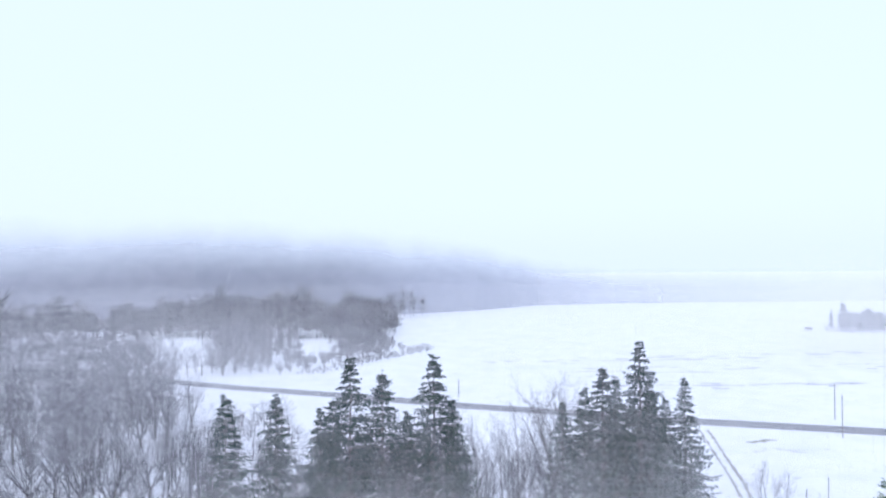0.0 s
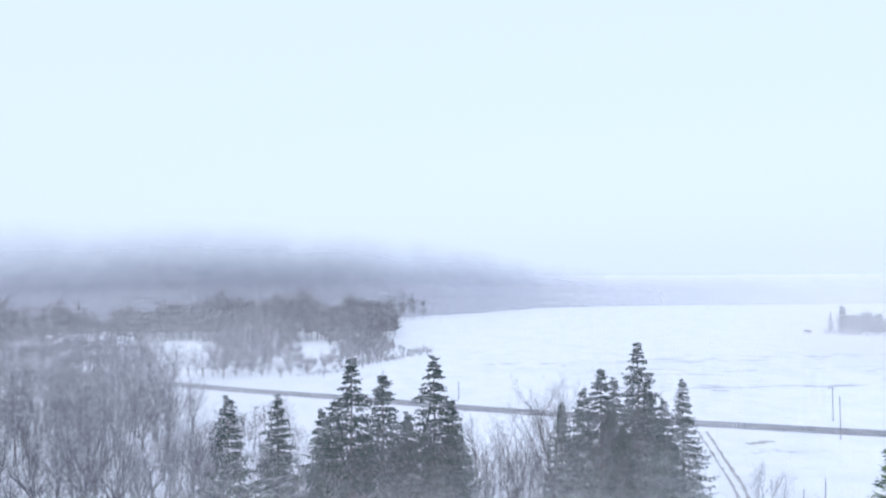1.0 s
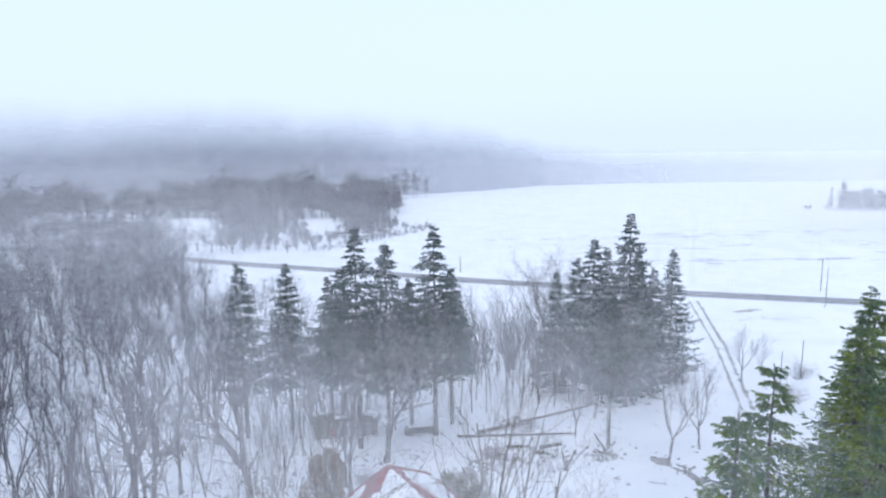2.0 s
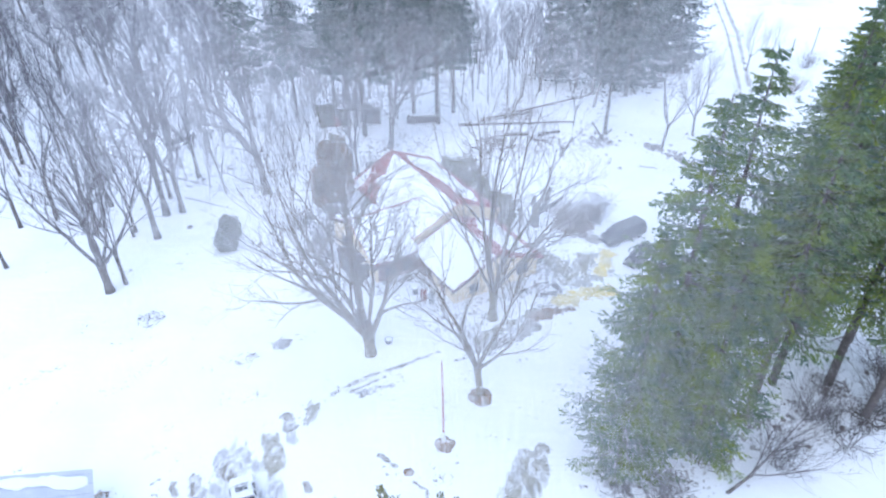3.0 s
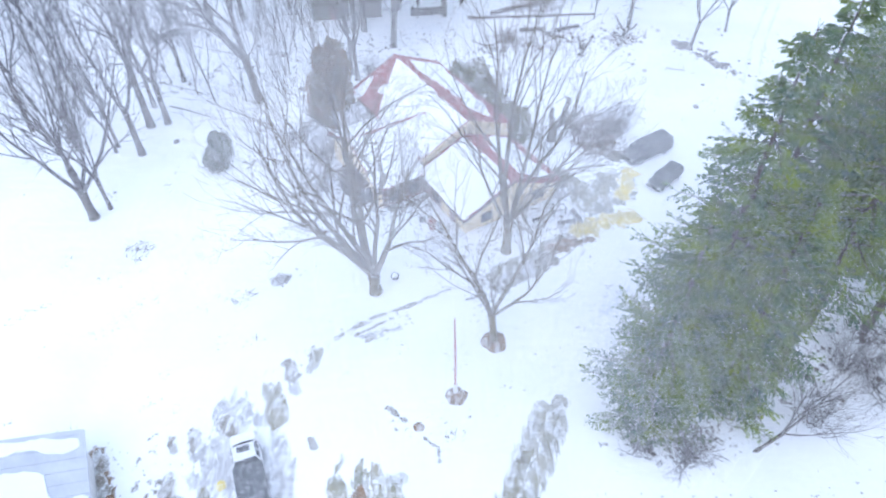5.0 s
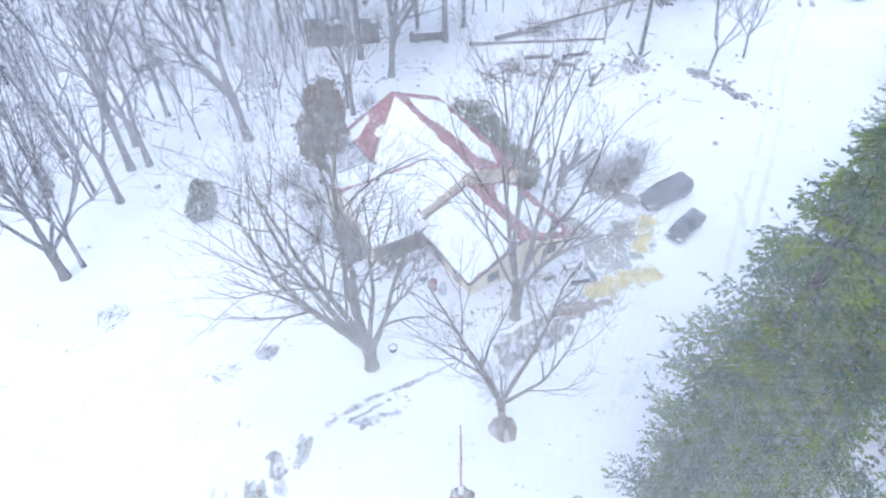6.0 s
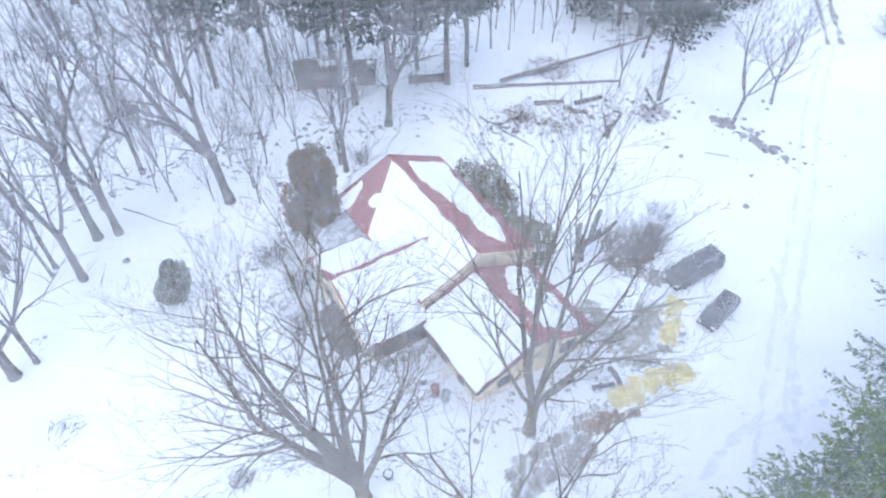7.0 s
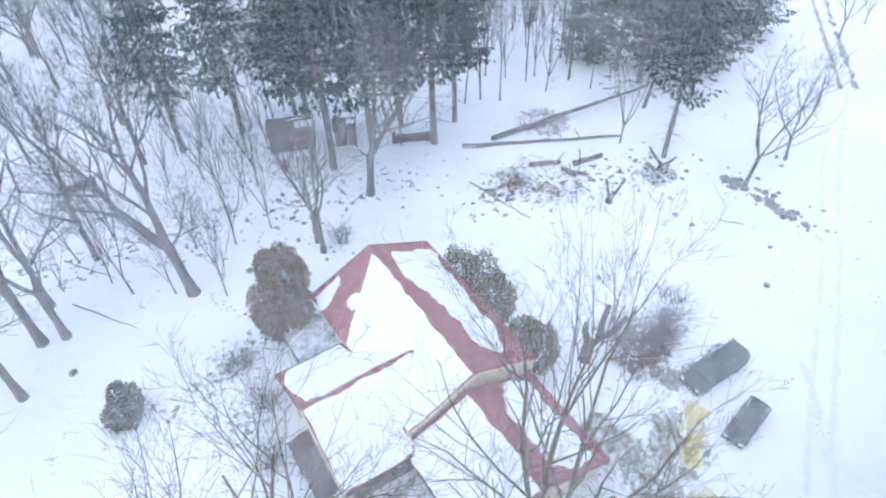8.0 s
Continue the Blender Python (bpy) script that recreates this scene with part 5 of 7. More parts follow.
# ---- barn at the edge of the yard ----
def barn():
    B = thing("barn", "large barn with snow-patched grey metal roof", "barn", pose(-25.2, 26.7, 0, 0, 0, 25))
    k = 0.42
    pl = lambda x, y: 4.3 + k * min(-x, 12 + x)
    for x0, x1 in ((0, -6), (-6, -12)):
        b = Buf()
        prism(b, [(x0, 0, pl(x0, 0)), (x0, -26, pl(x0, 0)), (x1, -26, pl(x1, 0)), (x1, 0, pl(x1, 0))], (0, 0, -0.15))
        part("roof", b, STEEL, B, "blue-grey ribbed metal")
    for i in range(28):
        y = -0.4 - 0.9 * i
        b = Buf()
        b.box((-5.9, y - 0.03, 0), (-0.02, y + 0.03, 0.05), Matrix(((1, 0, 0, 0), (0, 1, 0, 0), (-k, 0, 1, 4.3), (0, 0, 0, 1))))
        part("roof_rib", b, STEEL, B)
    for pts, inw in (([(-0.5, -0.6, 0.5), (-0.5, -25.4, 0.5), (-0.5, -25.4, 4.3), (-0.5, -0.6, 4.3)], (-0.2, 0, 0)),
                     ([(-11.5, -0.6, 0.5), (-11.5, -25.4, 0.5), (-11.5, -25.4, 4.3), (-11.5, -0.6, 4.3)], (0.2, 0, 0)),
                     ([(-0.72, -0.5, 0.5), (-11.28, -0.5, 0.5), (-11.28, -0.5, 4.3), (-6, -0.5, 6.6), (-0.72, -0.5, 4.3)], (0, -0.2, 0)),
                     ([(-0.72, -25.3, 0.5), (-11.28, -25.3, 0.5), (-11.28, -25.3, 4.3), (-6, -25.3, 6.6), (-0.72, -25.3, 4.3)], (0, -0.2, 0))):
        b = Buf()
        prism(b, pts, inw)
        part("wall", b, WHITE, B, "pale painted boards")
    for i, pts in enumerate(([(-0.3, -0.75), (-0.25, -1.4), (-1.6, -1.7), (-3.6, -1.15), (-5.9, -1.1), (-5.9, -0.5), (-2.5, -0.4)],
                             [(-0.05, -5.2), (-0.05, -25.8), (-5.9, -25.8), (-5.9, -2.7), (-3.2, -2.6), (-2.2, -3.1), (-2.0, -5.6), (-1.4, -6.0), (-0.7, -5.0)],
                             [(-6.1, -0.2), (-11.9, -0.2), (-11.9, -25.8), (-6.1, -25.8)])):
        part("snow_blanket", snow_slab(pts, pl, 30 + i, 0.12, 0.2), None, B, "snow left on the metal")


barn()


# ---- vehicles ----
def loft(b, stations):
    """Skin over cross-sections given as rings of equal length."""
    s, n = len(b.v), len(stations[0])
    for ring in stations:
        b.v += [Vector(p) for p in ring]
    for i in range(len(stations) - 1):
        for j in range(n):
            k = (j + 1) % n
            b.f.append((s + i * n + j, s + i * n + k, s + (i + 1) * n + k, s + (i + 1) * n + j))
    b.f.append(tuple(s + j for j in range(n - 1, -1, -1)))
    b.f.append(tuple(s + (len(stations) - 1) * n + j for j in range(n)))


def section(x, hw, z0, z1, r=0.1):
    return [(x, -hw + r, z0), (x, -hw, z0 + r), (x, -hw, z1 - r), (x, -hw + r, z1), (x, hw - r, z1), (x, hw, z1 - r), (x, hw, z0 + r), (x, hw - r, z0)]


def wheel(car, x, y, r, w=0.22):
    t, h = Buf(), Buf()
    n = 18
    sg = 1 if y > 0 else -1
    for buf, rr, hw in ((t, r, w / 2), (h, r * 0.62, w / 2 + 0.012)):
        rings = []
        for yy, k in ((-hw, 0.94), (-hw * 0.8, 1.0), (hw * 0.8, 1.0), (hw, 0.94)):
            rings.append([(x + rr * k * math.cos(6.2832 * i / n), y + yy, r + rr * k * math.sin(6.2832 * i / n)) for i in range(n)])
        loft(buf, rings)
    ty = part("wheel", t, TYRE, car)
    part("rim", h, STEEL, ty, "grey metal rim")


def vehicle(name, label, category, x, y, heading, L, W, Hh, belt, prof, paint, cabin_x, roof_x, roofpaint=None, wheel_r=0.34, bed=None):
    """prof: (share of length from the rear, height of the bonnet or belt line). cabin_x: rear and front foot of the glass, roof_x: its top."""
    V = thing(name, label, category, pose(x, y, gz(x, y) + 0.02, 0, 0, heading))
    b = Buf()
    st = []
    for f, z, hw in prof:
        st.append(section((f - 0.5) * L, W / 2 * hw, 0.28, z, 0.12))
    loft(b, st)
    part("body", b, paint, V, smooth=False)
    # greenhouse
    g = Buf()
    (c0, c1), (r0, r1) = cabin_x, roof_x
    hb, ht = W / 2 * 0.95, W / 2 * 0.74

    def ring(xa, xb, hw, z):
        return [(xa, -hw, z), (xb, -hw, z), (xb, hw, z), (xa, hw, z)]

    X = lambda f: (f - 0.5) * L
    loft(g, [ring(X(c0), X(c1), hb, belt - 0.03), ring(X(r0), X(r1), ht, Hh - 0.07)])
    part("window_band", g, CARGLASS, V, "dark glass")
    rf = Buf()
    loft(rf, [ring(X(r0) - 0.06, X(r1) + 0.06, ht + 0.03, Hh - 0.075), ring(X(r0) - 0.03, X(r1) + 0.02, ht, Hh - 0.02), ring(X(r0) + 0.12, X(r1) - 0.15, ht - 0.14, Hh)])
    part("roof", rf, roofpaint or paint, V, smooth=False)
    # pillars
    for sgn in (-1, 1):
        for xb, xt in ((c0, r0), (c1, r1), ((c0 + c1) / 2, (r0 + r1) / 2)):
            p = Buf()
            p.tube([Vector((X(xb), sgn * hb, belt - 0.03)), Vector((X(xt), sgn * ht, Hh - 0.07))], [0.05, 0.045], 5)
            part("pillar", p, paint, V)
    for sgn in (-1, 1):
        for f in (0.19, 0.80):
            wheel(V, X(f), sgn * (W / 2 - 0.1), wheel_r)
        m = Buf()
        m.box((X(c1) - 0.45, sgn * (W / 2 + 0.02) - 0.09, belt + 0.0), (X(c1) - 0.3, sgn * (W / 2 + 0.02) + 0.09, belt + 0.16))
        part("mirror", m, paint, V, bevel=0.03)
        hl = Buf()
        hl.box((L / 2 - 0.3, sgn * W * 0.33 - 0.2, prof[-1][1] - 0.24), (L / 2 + 0.015, sgn * W * 0.33 + 0.2, prof[-1][1] + 0.03))
        part("headlight", hl, LAMPW, V, "pale headlight", bevel=0.03)
        tl = Buf()
        tl.box((-L / 2 - 0.015, sgn * W * 0.42 - 0.1, prof[0][1] - 0.4), (-L / 2 + 0.1, sgn * W * 0.42 + 0.1, prof[0][1] - 0.1))
        part("tail_light", tl, LAMPR, V, "red tail light", bevel=0.02)
    for xe, nm in ((L / 2 - 0.12, "front_bumper"), (-L / 2 - 0.06, "rear_bumper")):
        bp = Buf()
        bp.box((xe, -W * 0.46, 0.3), (xe + 0.18, W * 0.46, 0.55))
        part(nm, bp, TYRE if paint is not GREYPAINT else paint, V, bevel=0.05)
    if not bed:
        for sgn in (-1, 1):
            rl = Buf()
            rl.tube([Vector((X(r0) + 0.1, sgn * ht * 0.9, Hh - 0.01)), Vector((X(r0) + 0.2, sgn * ht * 0.9, Hh + 0.05)), Vector((X(r1) - 0.3, sgn * ht * 0.9, Hh + 0.05)), Vector((X(r1) - 0.2, sgn * ht * 0.9, Hh - 0.01))], [0.022] * 4, 6)
            part("roof_rail", rl, STEEL, V, "bright roof rail")
    gr = Buf()
    gr.box((L / 2 - 0.03, -W * 0.24, prof[-1][1] - 0.26), (L / 2 + 0.02, W * 0.24, prof[-1][1] - 0.1))
    part("grille", gr, TYRE, V, "black grille")
    if bed:
        bd = Buf()
        loft(bd, [section(X(bed[0]) - 0.01, W / 2 * 0.97, 0.55, belt + 0.03, 0.05), section(X(bed[0]) + 0.15, W / 2 + 0.015, 0.5, belt + 0.05, 0.05), section(X(bed[1]), W / 2 + 0.015, 0.5, belt + 0.07, 0.05)])
        part("load_bed", bd, GREYPAINT, V, "charcoal sided load bed")
        bd = Buf()
        loft(bd, [section(X(0.025), W / 2 * 0.92, belt, belt + 0.075, 0.03), section(X(bed[1]) - 0.03, W / 2 * 0.92, belt, belt + 0.1, 0.03)])
        part("bed_cover", bd, VINYL, V, "black vinyl cover over the load bed")
        ws = Buf()
        ws.box((X(0.125) - 0.02, -W * 0.27, belt + 0.08), (X(0.125) + 0.02, W * 0.27, belt + 0.1))
        part("cover_seam", ws, STEEL, V, "bright seam across the cover")
        ws = Buf()
        ws.box((-L / 2 - 0.14, -W * 0.47, 0.42), (-L / 2 + 0.02, W * 0.47, 0.62))
        part("step_bumper", ws, STEEL, V, "bright steel rear bumper", bevel=0.03)
        ws = Buf()
        ws.box((-L / 2 - 0.155, -0.2, 0.45), (-L / 2 - 0.142, 0.2, 0.6))
        part("number_plate", ws, WHITE, V, "plain pale plate")
        sr = Buf()
        sr.box((X(0.655), -ht * 0.62, Hh - 0.03), (X(0.735), ht * 0.62, Hh + 0.012))
        part("sunroof", sr, VINYL, V, "dark roof pane", bevel=0.02)
        cw = Buf()
        cw.tube([Vector((X(0.8), -hb, belt + 0.05)), Vector((X(0.835), -hb * 0.5, belt + 0.05)), Vector((X(0.843), 0, belt + 0.05)), Vector((X(0.835), hb * 0.5, belt + 0.05)), Vector((X(0.8), hb, belt + 0.05))], [0.05] * 5, 6)
        part("cowl", cw, TYRE, V, "black cowl under the windscreen")
        sn = Buf()
        loft(sn, [section(X(0.85), W / 2 * 0.9, belt - 0.16, belt + 0.04, 0.06), section(X(0.93), W / 2 * 0.88, belt - 0.16, belt - 0.02, 0.06), section(X(0.985), W / 2 * 0.78, belt - 0.3, belt - 0.1, 0.06)])
        part("bonnet_snow", sn, ROOFSNOW, V, "thin snow on the bonnet")
    return V


vehicle("van", "long dark grey van parked on the snowy drive", "van", 22.0, 64.9, 211, 6.0, 2.2, 2.0, 1.2,
        [(0.0, 1.15, 0.9), (0.04, 1.2, 1.0), (0.5, 1.2, 1.0), (0.72, 1.18, 1.0), (0.93, 1.0, 0.97), (1.0, 0.86, 0.84)], GREYPAINT, (0.015, 0.8), (0.05, 0.62), wheel_r=0.36)
vehicle("car", "black estate car with pale headlights parked on snow", "car", 22.8, 59.7, 224, 4.5, 1.8, 1.5, 0.92,
        [(0.0, 0.88, 0.88), (0.05, 0.92, 1.0), (0.5, 0.92, 1.0), (0.7, 0.92, 1.0), (0.93, 0.82, 0.96), (1.0, 0.7, 0.8)], DARKPAINT, (0.02, 0.73), (0.09, 0.55))
vehicle("pickup_truck", "white pickup with a charcoal load bed under a black cover", "pickup", -14.1, 24.7, 110.5, 5.85, 1.95, 1.78, 1.12,
        [(0.0, 1.05, 0.94), (0.03, 1.12, 1.0), (0.45, 1.12, 1.0), (0.72, 1.12, 1.0), (0.93, 1.02, 0.97), (1.0, 0.88, 0.86)], WHITEPAINT, (0.555, 0.83), (0.575, 0.75), bed=(0.0, 0.55), wheel_r=0.38)


# ---- small things in the yard ----
def flagpole():
    x, y = -0.1, 31.3
    P = thing("flagpole", "faded red flagpole with white foot on an earth mound", "flagpole", pose(x, y, gz(x, y)))
    b = Buf()
    b.tube([Vector((0, 0, -0.2)), Vector((0, 0, 5)), Vector((-0.03, 0, 8.9))], [0.085, 0.075, 0.05], 8)
    part("pole", b, REDPOLE, P)
    b = Buf()
    b.tube([Vector((0, 0, -0.1)), Vector((0, 0, 0.2)), Vector((0, 0, 1.15)), Vector((0, 0, 1.2))], [0.24, 0.2, 0.17, 0.1], 10)
    part("foot", b, WHITE, P, "white painted foot")
    b = Buf()
    b.tube([Vector((-0.03, 0, 8.88)), Vector((-0.03, 0, 8.96)), Vector((-0.03, 0, 9.05))], [0.07, 0.1, 0.03], 8)
    part("finial", b, WHITE, P)


flagpole()


def mound(label, x, y, r, h, material, seed, name="earth_mound"):
    b = Buf()
    n, k = 26, 6
    for j in range(k + 1):
        f = j / k
        for i in range(n):
            a = 6.2832 * i / n
            rr = r * (1 - f) * (1 + 0.28 * noise.noise(Vector((math.cos(a) * 1.6, math.sin(a) * 1.6, seed))))
            px, py = x + rr * math.cos(a), y + rr * math.sin(a)
            b.v.append(Vector((px, py, gz(px, py) - 0.03 + h * math.sin(f * 1.57) * (1 + 0.3 * noise.noise(Vector((px * 2, py * 2, seed)))))))
    for j in range(k):
        for i in range(n):
            i2 = (i + 1) % n
            b.f.append((j * n + i, j * n + i2, (j + 1) * n + i2, (j + 1) * n + i))
    return tagged(part(name, b, material), label, "mound")


mound("brown mulch mound round a young tree's foot", 3.05, 36.2, 1.15, 0.3, RUST, 1.3)
mound("earth mound at the flagpole's foot", 0.0, 31.1, 0.85, 0.22, RUST, 2.7)
mound("rusty earth heap showing through the snow", -2.8, 28.4, 0.5, 0.1, RUST, 4.1)
mound("tawny hay wisp dropped on the drive", -16.0, 24.0, 0.6, 0.12, SAWDUST, 5.2, "hay_heap")


def stump(label, x, y, r, h, stubs, seed, arms=()):
    rng = random.Random(seed)
    S = thing("tree_stump", label, "stump", pose(x, y, gz(x, y)))
    b = Buf()
    b.tube([Vector((0, 0, -0.2)), Vector((0, 0, 0.3)), Vector((0.05, 0, h * 0.6)), Vector((0.1, 0.05, h))], [r * 1.4, r * 1.1, r, r * 0.9], 10)
    part("trunk", b, BARK, S)
    for k in range(stubs):
        a, e = 6.28 * k / stubs + rng.uniform(-0.4, 0.4), rng.uniform(0.5, 1.2)
        d = Vector((math.cos(a) * math.cos(e), math.sin(a) * math.cos(e), math.sin(e)))
        b = Buf()
        q = Vector((0.08, 0, h * rng.uniform(0.65, 0.97)))
        b.tube([q, q + d * 1.0, q + d * rng.uniform(1.6, 2.6) + Vector((0, 0, 0.4))], [r * 0.55, r * 0.5, r * 0.42], 7)
        part("stub_branch", b, BARK, S)
    for arm in arms:
        b = Buf()
        b.tube([Vector(p) for p in arm], [r * (0.72 - 0.13 * i) for i in range(len(arm))], 8)
        part("arm", b, BARK, S)


stump("dark pollarded trunk with two crooked thick arms behind the house corner", 11.2, 65.8, 0.46, 2.4, 1, 3,
      (((0.1, 0, 1.7), (1.0, 0.5, 1.9), (2.3, 1.1, 2.3), (3.6, 2.1, 2.8)), ((1.0, 0.5, 1.9), (1.4, 1.5, 2.9), (2.0, 2.4, 4.0)), ((0.05, 0, 2.1), (-0.25, 0.5, 3.1), (-0.1, 0.8, 3.8))))
stump("short broken stump in brushwood", 25.0, 93.6, 0.3, 0.9, 2, 4)
stump("low dark stump among litter", 18.0, 88.0, 0.35, 0.5, 3, 5)


def fallen_log(label, p, q, r0, r1, material=None, stubs=4, seed=1, ends=(0.0, 0.0)):
    rng = random.Random(seed)
    L = thing("fallen_log", label, "log", pose(p[0], p[1], gz(*p)))
    b = Buf()
    d = Vector((q[0] - p[0], q[1] - p[1], gz(*q) - gz(*p)))
    pts, rad = [], []
    for i in range(9):
        f = i / 8
        pts.append(d * f + Vector((rng.uniform(-0.12, 0.12), rng.uniform(-0.12, 0.12), ends[0] * (1 - f) + ends[1] * f + (r0 + (r1 - r0) * f) * 0.8)))
        rad.append(r0 + (r1 - r0) * f)
    b.tube(pts, rad, 9)
    s = len(b.v)
    b.f.append(tuple(range(8, -1, -1)))
    part("trunk", b, material or PALEBARK, L)
    for k in range(stubs):
        i = rng.randrange(2, 8)
        b = Buf()
        e = Vector((rng.uniform(-1, 1), rng.uniform(-1, 1), rng.uniform(0.1, 0.8))).normalized()
        b.tube([pts[i], pts[i] + e * rng.uniform(0.5, 1.8)], [rad[i] * 0.45, rad[i] * 0.2], 5)
        part("branch_stub", b, material or PALEBARK, L)


fallen_log("long pale felled trunk lying on the snow", (2.4, 98.6), (21.8, 100.4), 0.27, 0.15, seed=2)
fallen_log("long pale felled trunk lying aslant on snow", (6.2, 99.9), (27.6, 110.2), 0.3, 0.15, seed=3, ends=(0.2, 1.2))
fallen_log("shorter felled trunk beside the long ones", (7.0, 100.9), (14.5, 104.2), 0.2, 0.15, seed=4)
fallen_log("cut log lying among the spruces", (0.2, 137.9), (10.8, 137.0), 0.3, 0.22, seed=5, ends=(1.0, 1.0))
fallen_log("cut log lying among the spruces", (0.6, 133.2), (6.6, 132.8), 0.26, 0.2, seed=6, ends=(0.6, 0.6))
fallen_log("thin dead branch in the snow behind the house", (3.0, 91.5), (9.0, 84.5), 0.09, 0.05, BARK, 3, 7)
fallen_log("thin dead branch lying in the field's edge", (29.0, 84.6), (31.5, 83.9), 0.06, 0.04, BARK, 1, 9)
fallen_log("long thin dead branch lying in the snow", (-34.6, 74.0), (-27.6, 70.9), 0.08, 0.03, BARK, 4, 21)
fallen_log("long thin dead branch lying in the snow", (-38.1, 80.3), (-31.7, 77.3), 0.08, 0.03, BARK, 4, 22)
fallen_log("short dark log beside the brush heap", (10.0, 94.2), (13.6, 94.9), 0.3, 0.26, BARK, 2, 11)
fallen_log("short dark log beside the brush heap", (15.2, 94.6), (19.0, 96.4), 0.34, 0.26, BARK, 2, 12)
fallen_log("short dark log beside the brush heap", (13.6, 93.4), (16.4, 92.6), 0.26, 0.22, BARK, 3, 13)
# the leaning pale trunk beside the clump
lt = Buf()
lt.tube([Vector((0, 0, -0.2)), Vector((1.2, 1.0, 6)), Vector((2.2, 2.2, 13))], [0.24, 0.2, 0.1], 8)
tagged(part("dead_trunk", lt, PALEBARK, m=pose(26.4, 106.8, gz(26.4, 106.8))), "pale bare leaning trunk beside the spruce clump", "trunk")
young = bough_spruce("young_spruce", 470, 25.0, 4.2, 9.5, 0.75, 0.6, 5, 0.6, 6, 1.6, NEEDLE)
plant_spruce(young, 26.2, 96.0, "slender spruce with a bare thin lower trunk", 0, 1.0)


def stones(label, spots, group, seed, smin=0.2, smax=0.55, material=None, name="stone"):
    rng = random.Random(seed)
    protos = []
    for k in range(4):
        bm = bmesh.new()
        bmesh.ops.create_icosphere(bm, subdivisions=2, radius=1.0)
        for v in bm.verts:
            v.co *= 1 + 0.35 * noise.noise(v.co * 1.3 + Vector((k * 7.0, seed, 0)))
            v.co.z *= 0.62
        me = bpy.data.meshes.new(name)
        bm.to_mesh(me)
        bm.free()
        me.materials.append(material or STONE)
        protos.append(me)
    for x, y in spots:
        s = rng.uniform(smin, smax)
        ob = new(name, protos[rng.randrange(4)])
        ob.matrix_basis = pose(x, y, gz(x, y) + 0.12 * s, 0, 0, rng.uniform(0, 360)) @ Matrix.Diagonal((s * rng.uniform(0.8, 1.5), s, s * rng.uniform(0.7, 1.1), 1))
        tagged(ob, label, "stone" if name == "stone" else "clod", group)


SRNG = random.Random(31)
near_line = lambda line, d: (lambda x, y: along(line, x, y)[0] < d)
stones("grey snow-dusted field stone beside the small trees", scatter(48, (30, 40, 80, 94), 0.25, lambda x, y: along([(32.6, 91), (34.8, 88), (37.8, 84.3)], x, y)[0] < 0.9 + 1.3 * fbm(x, y, 0.5), SRNG), "stones by the small trees", 1, 0.12, 0.52)
stones("grey stone strewn near the small trees", scatter(22, (29, 41, 80, 94), 0.5, near_line([(31.6, 91.4), (34.8, 88), (38.5, 83.5)], 2.6), SRNG), "stones by the small trees", 7, 0.08, 0.22)
stones("scattered dark stone in the snow", scatter(18, (22, 42, 80, 98), 1.2, None or (lambda x, y: True), SRNG), "scattered stones behind the house", 2, 0.1, 0.28)
stones("dark clod of brush litter in the snow", scatter(40, (3, 28, 80, 97), 0.8, near_line([(4, 88), (12, 90), (20, 95), (25, 92)], 4.5), SRNG), "clods round the brush heap", 3, 0.06, 0.24, BROWNLITTER, "clod")
stones("dark clod at the tree's foot", scatter(22, (-20, -8, 78, 92), 0.8, near_line([(-17, 88), (-10, 80)], 2.6), SRNG), "clods behind the cedar", 4, 0.12, 0.34, BROWNLITTER, "clod")
stones("dark clod under the grove", scatter(16, (22, 40, 28, 42), 1.0, lambda x, y: True, SRNG), "clods under the grove", 5, 0.1, 0.3, BROWNLITTER, "clod")
stones("dark lump of earth in the snow", [(-31.5, 66.0), (-19.0, 78.0), (14.5, 76.0), (30.5, 75.0), (26.0, 84.0)], "lumps in the snow", 6, 0.25, 0.42, BROWNLITTER, "clod")


def bin_thing(label, x, y, r, h, material, category="bin", name="bin"):
    B = thing(name, label, category, pose(x, y, gz(x, y)))
    b = Buf()
    b.tube([Vector((0, 0, 0)), Vector((0, 0, 0.04)), Vector((0, 0, h * 0.95)), Vector((0, 0, h))], [r * 0.82, r * 0.85, r, r * 1.06], 14)
    part("tub", b, material, B)
    b = Buf()
    k = 0.8 if name == "tub" else 1.08
    b.tube([Vector((0, 0, h + 0.004)), Vector((0, 0, h + 0.06)), Vector((0, 0, h + 0.1))], [r * k, r * k * 0.95, r * 0.5], 14)
    part("lid", b, ROOFSNOW if name in ("tub", "kettle_grill") else material, B)


bin_thing("red plastic bin standing by the house wall", -2.1, 50.4, 0.36, 1.0, PLASTIC_R)
bin_thing("grey plastic bin beside the house wall", -1.3, 49.9, 0.36, 1.0, PLASTIC_G)
bin_thing("dark round kettle grill with snow on its lid", -3.1, 51.6, 0.38, 0.8, VINYL, "grill", "kettle_grill")
bin_thing("dark tub full of snow beside the old tree", -5.3, 43.6, 0.36, 0.4, VINYL, "tub", "tub")


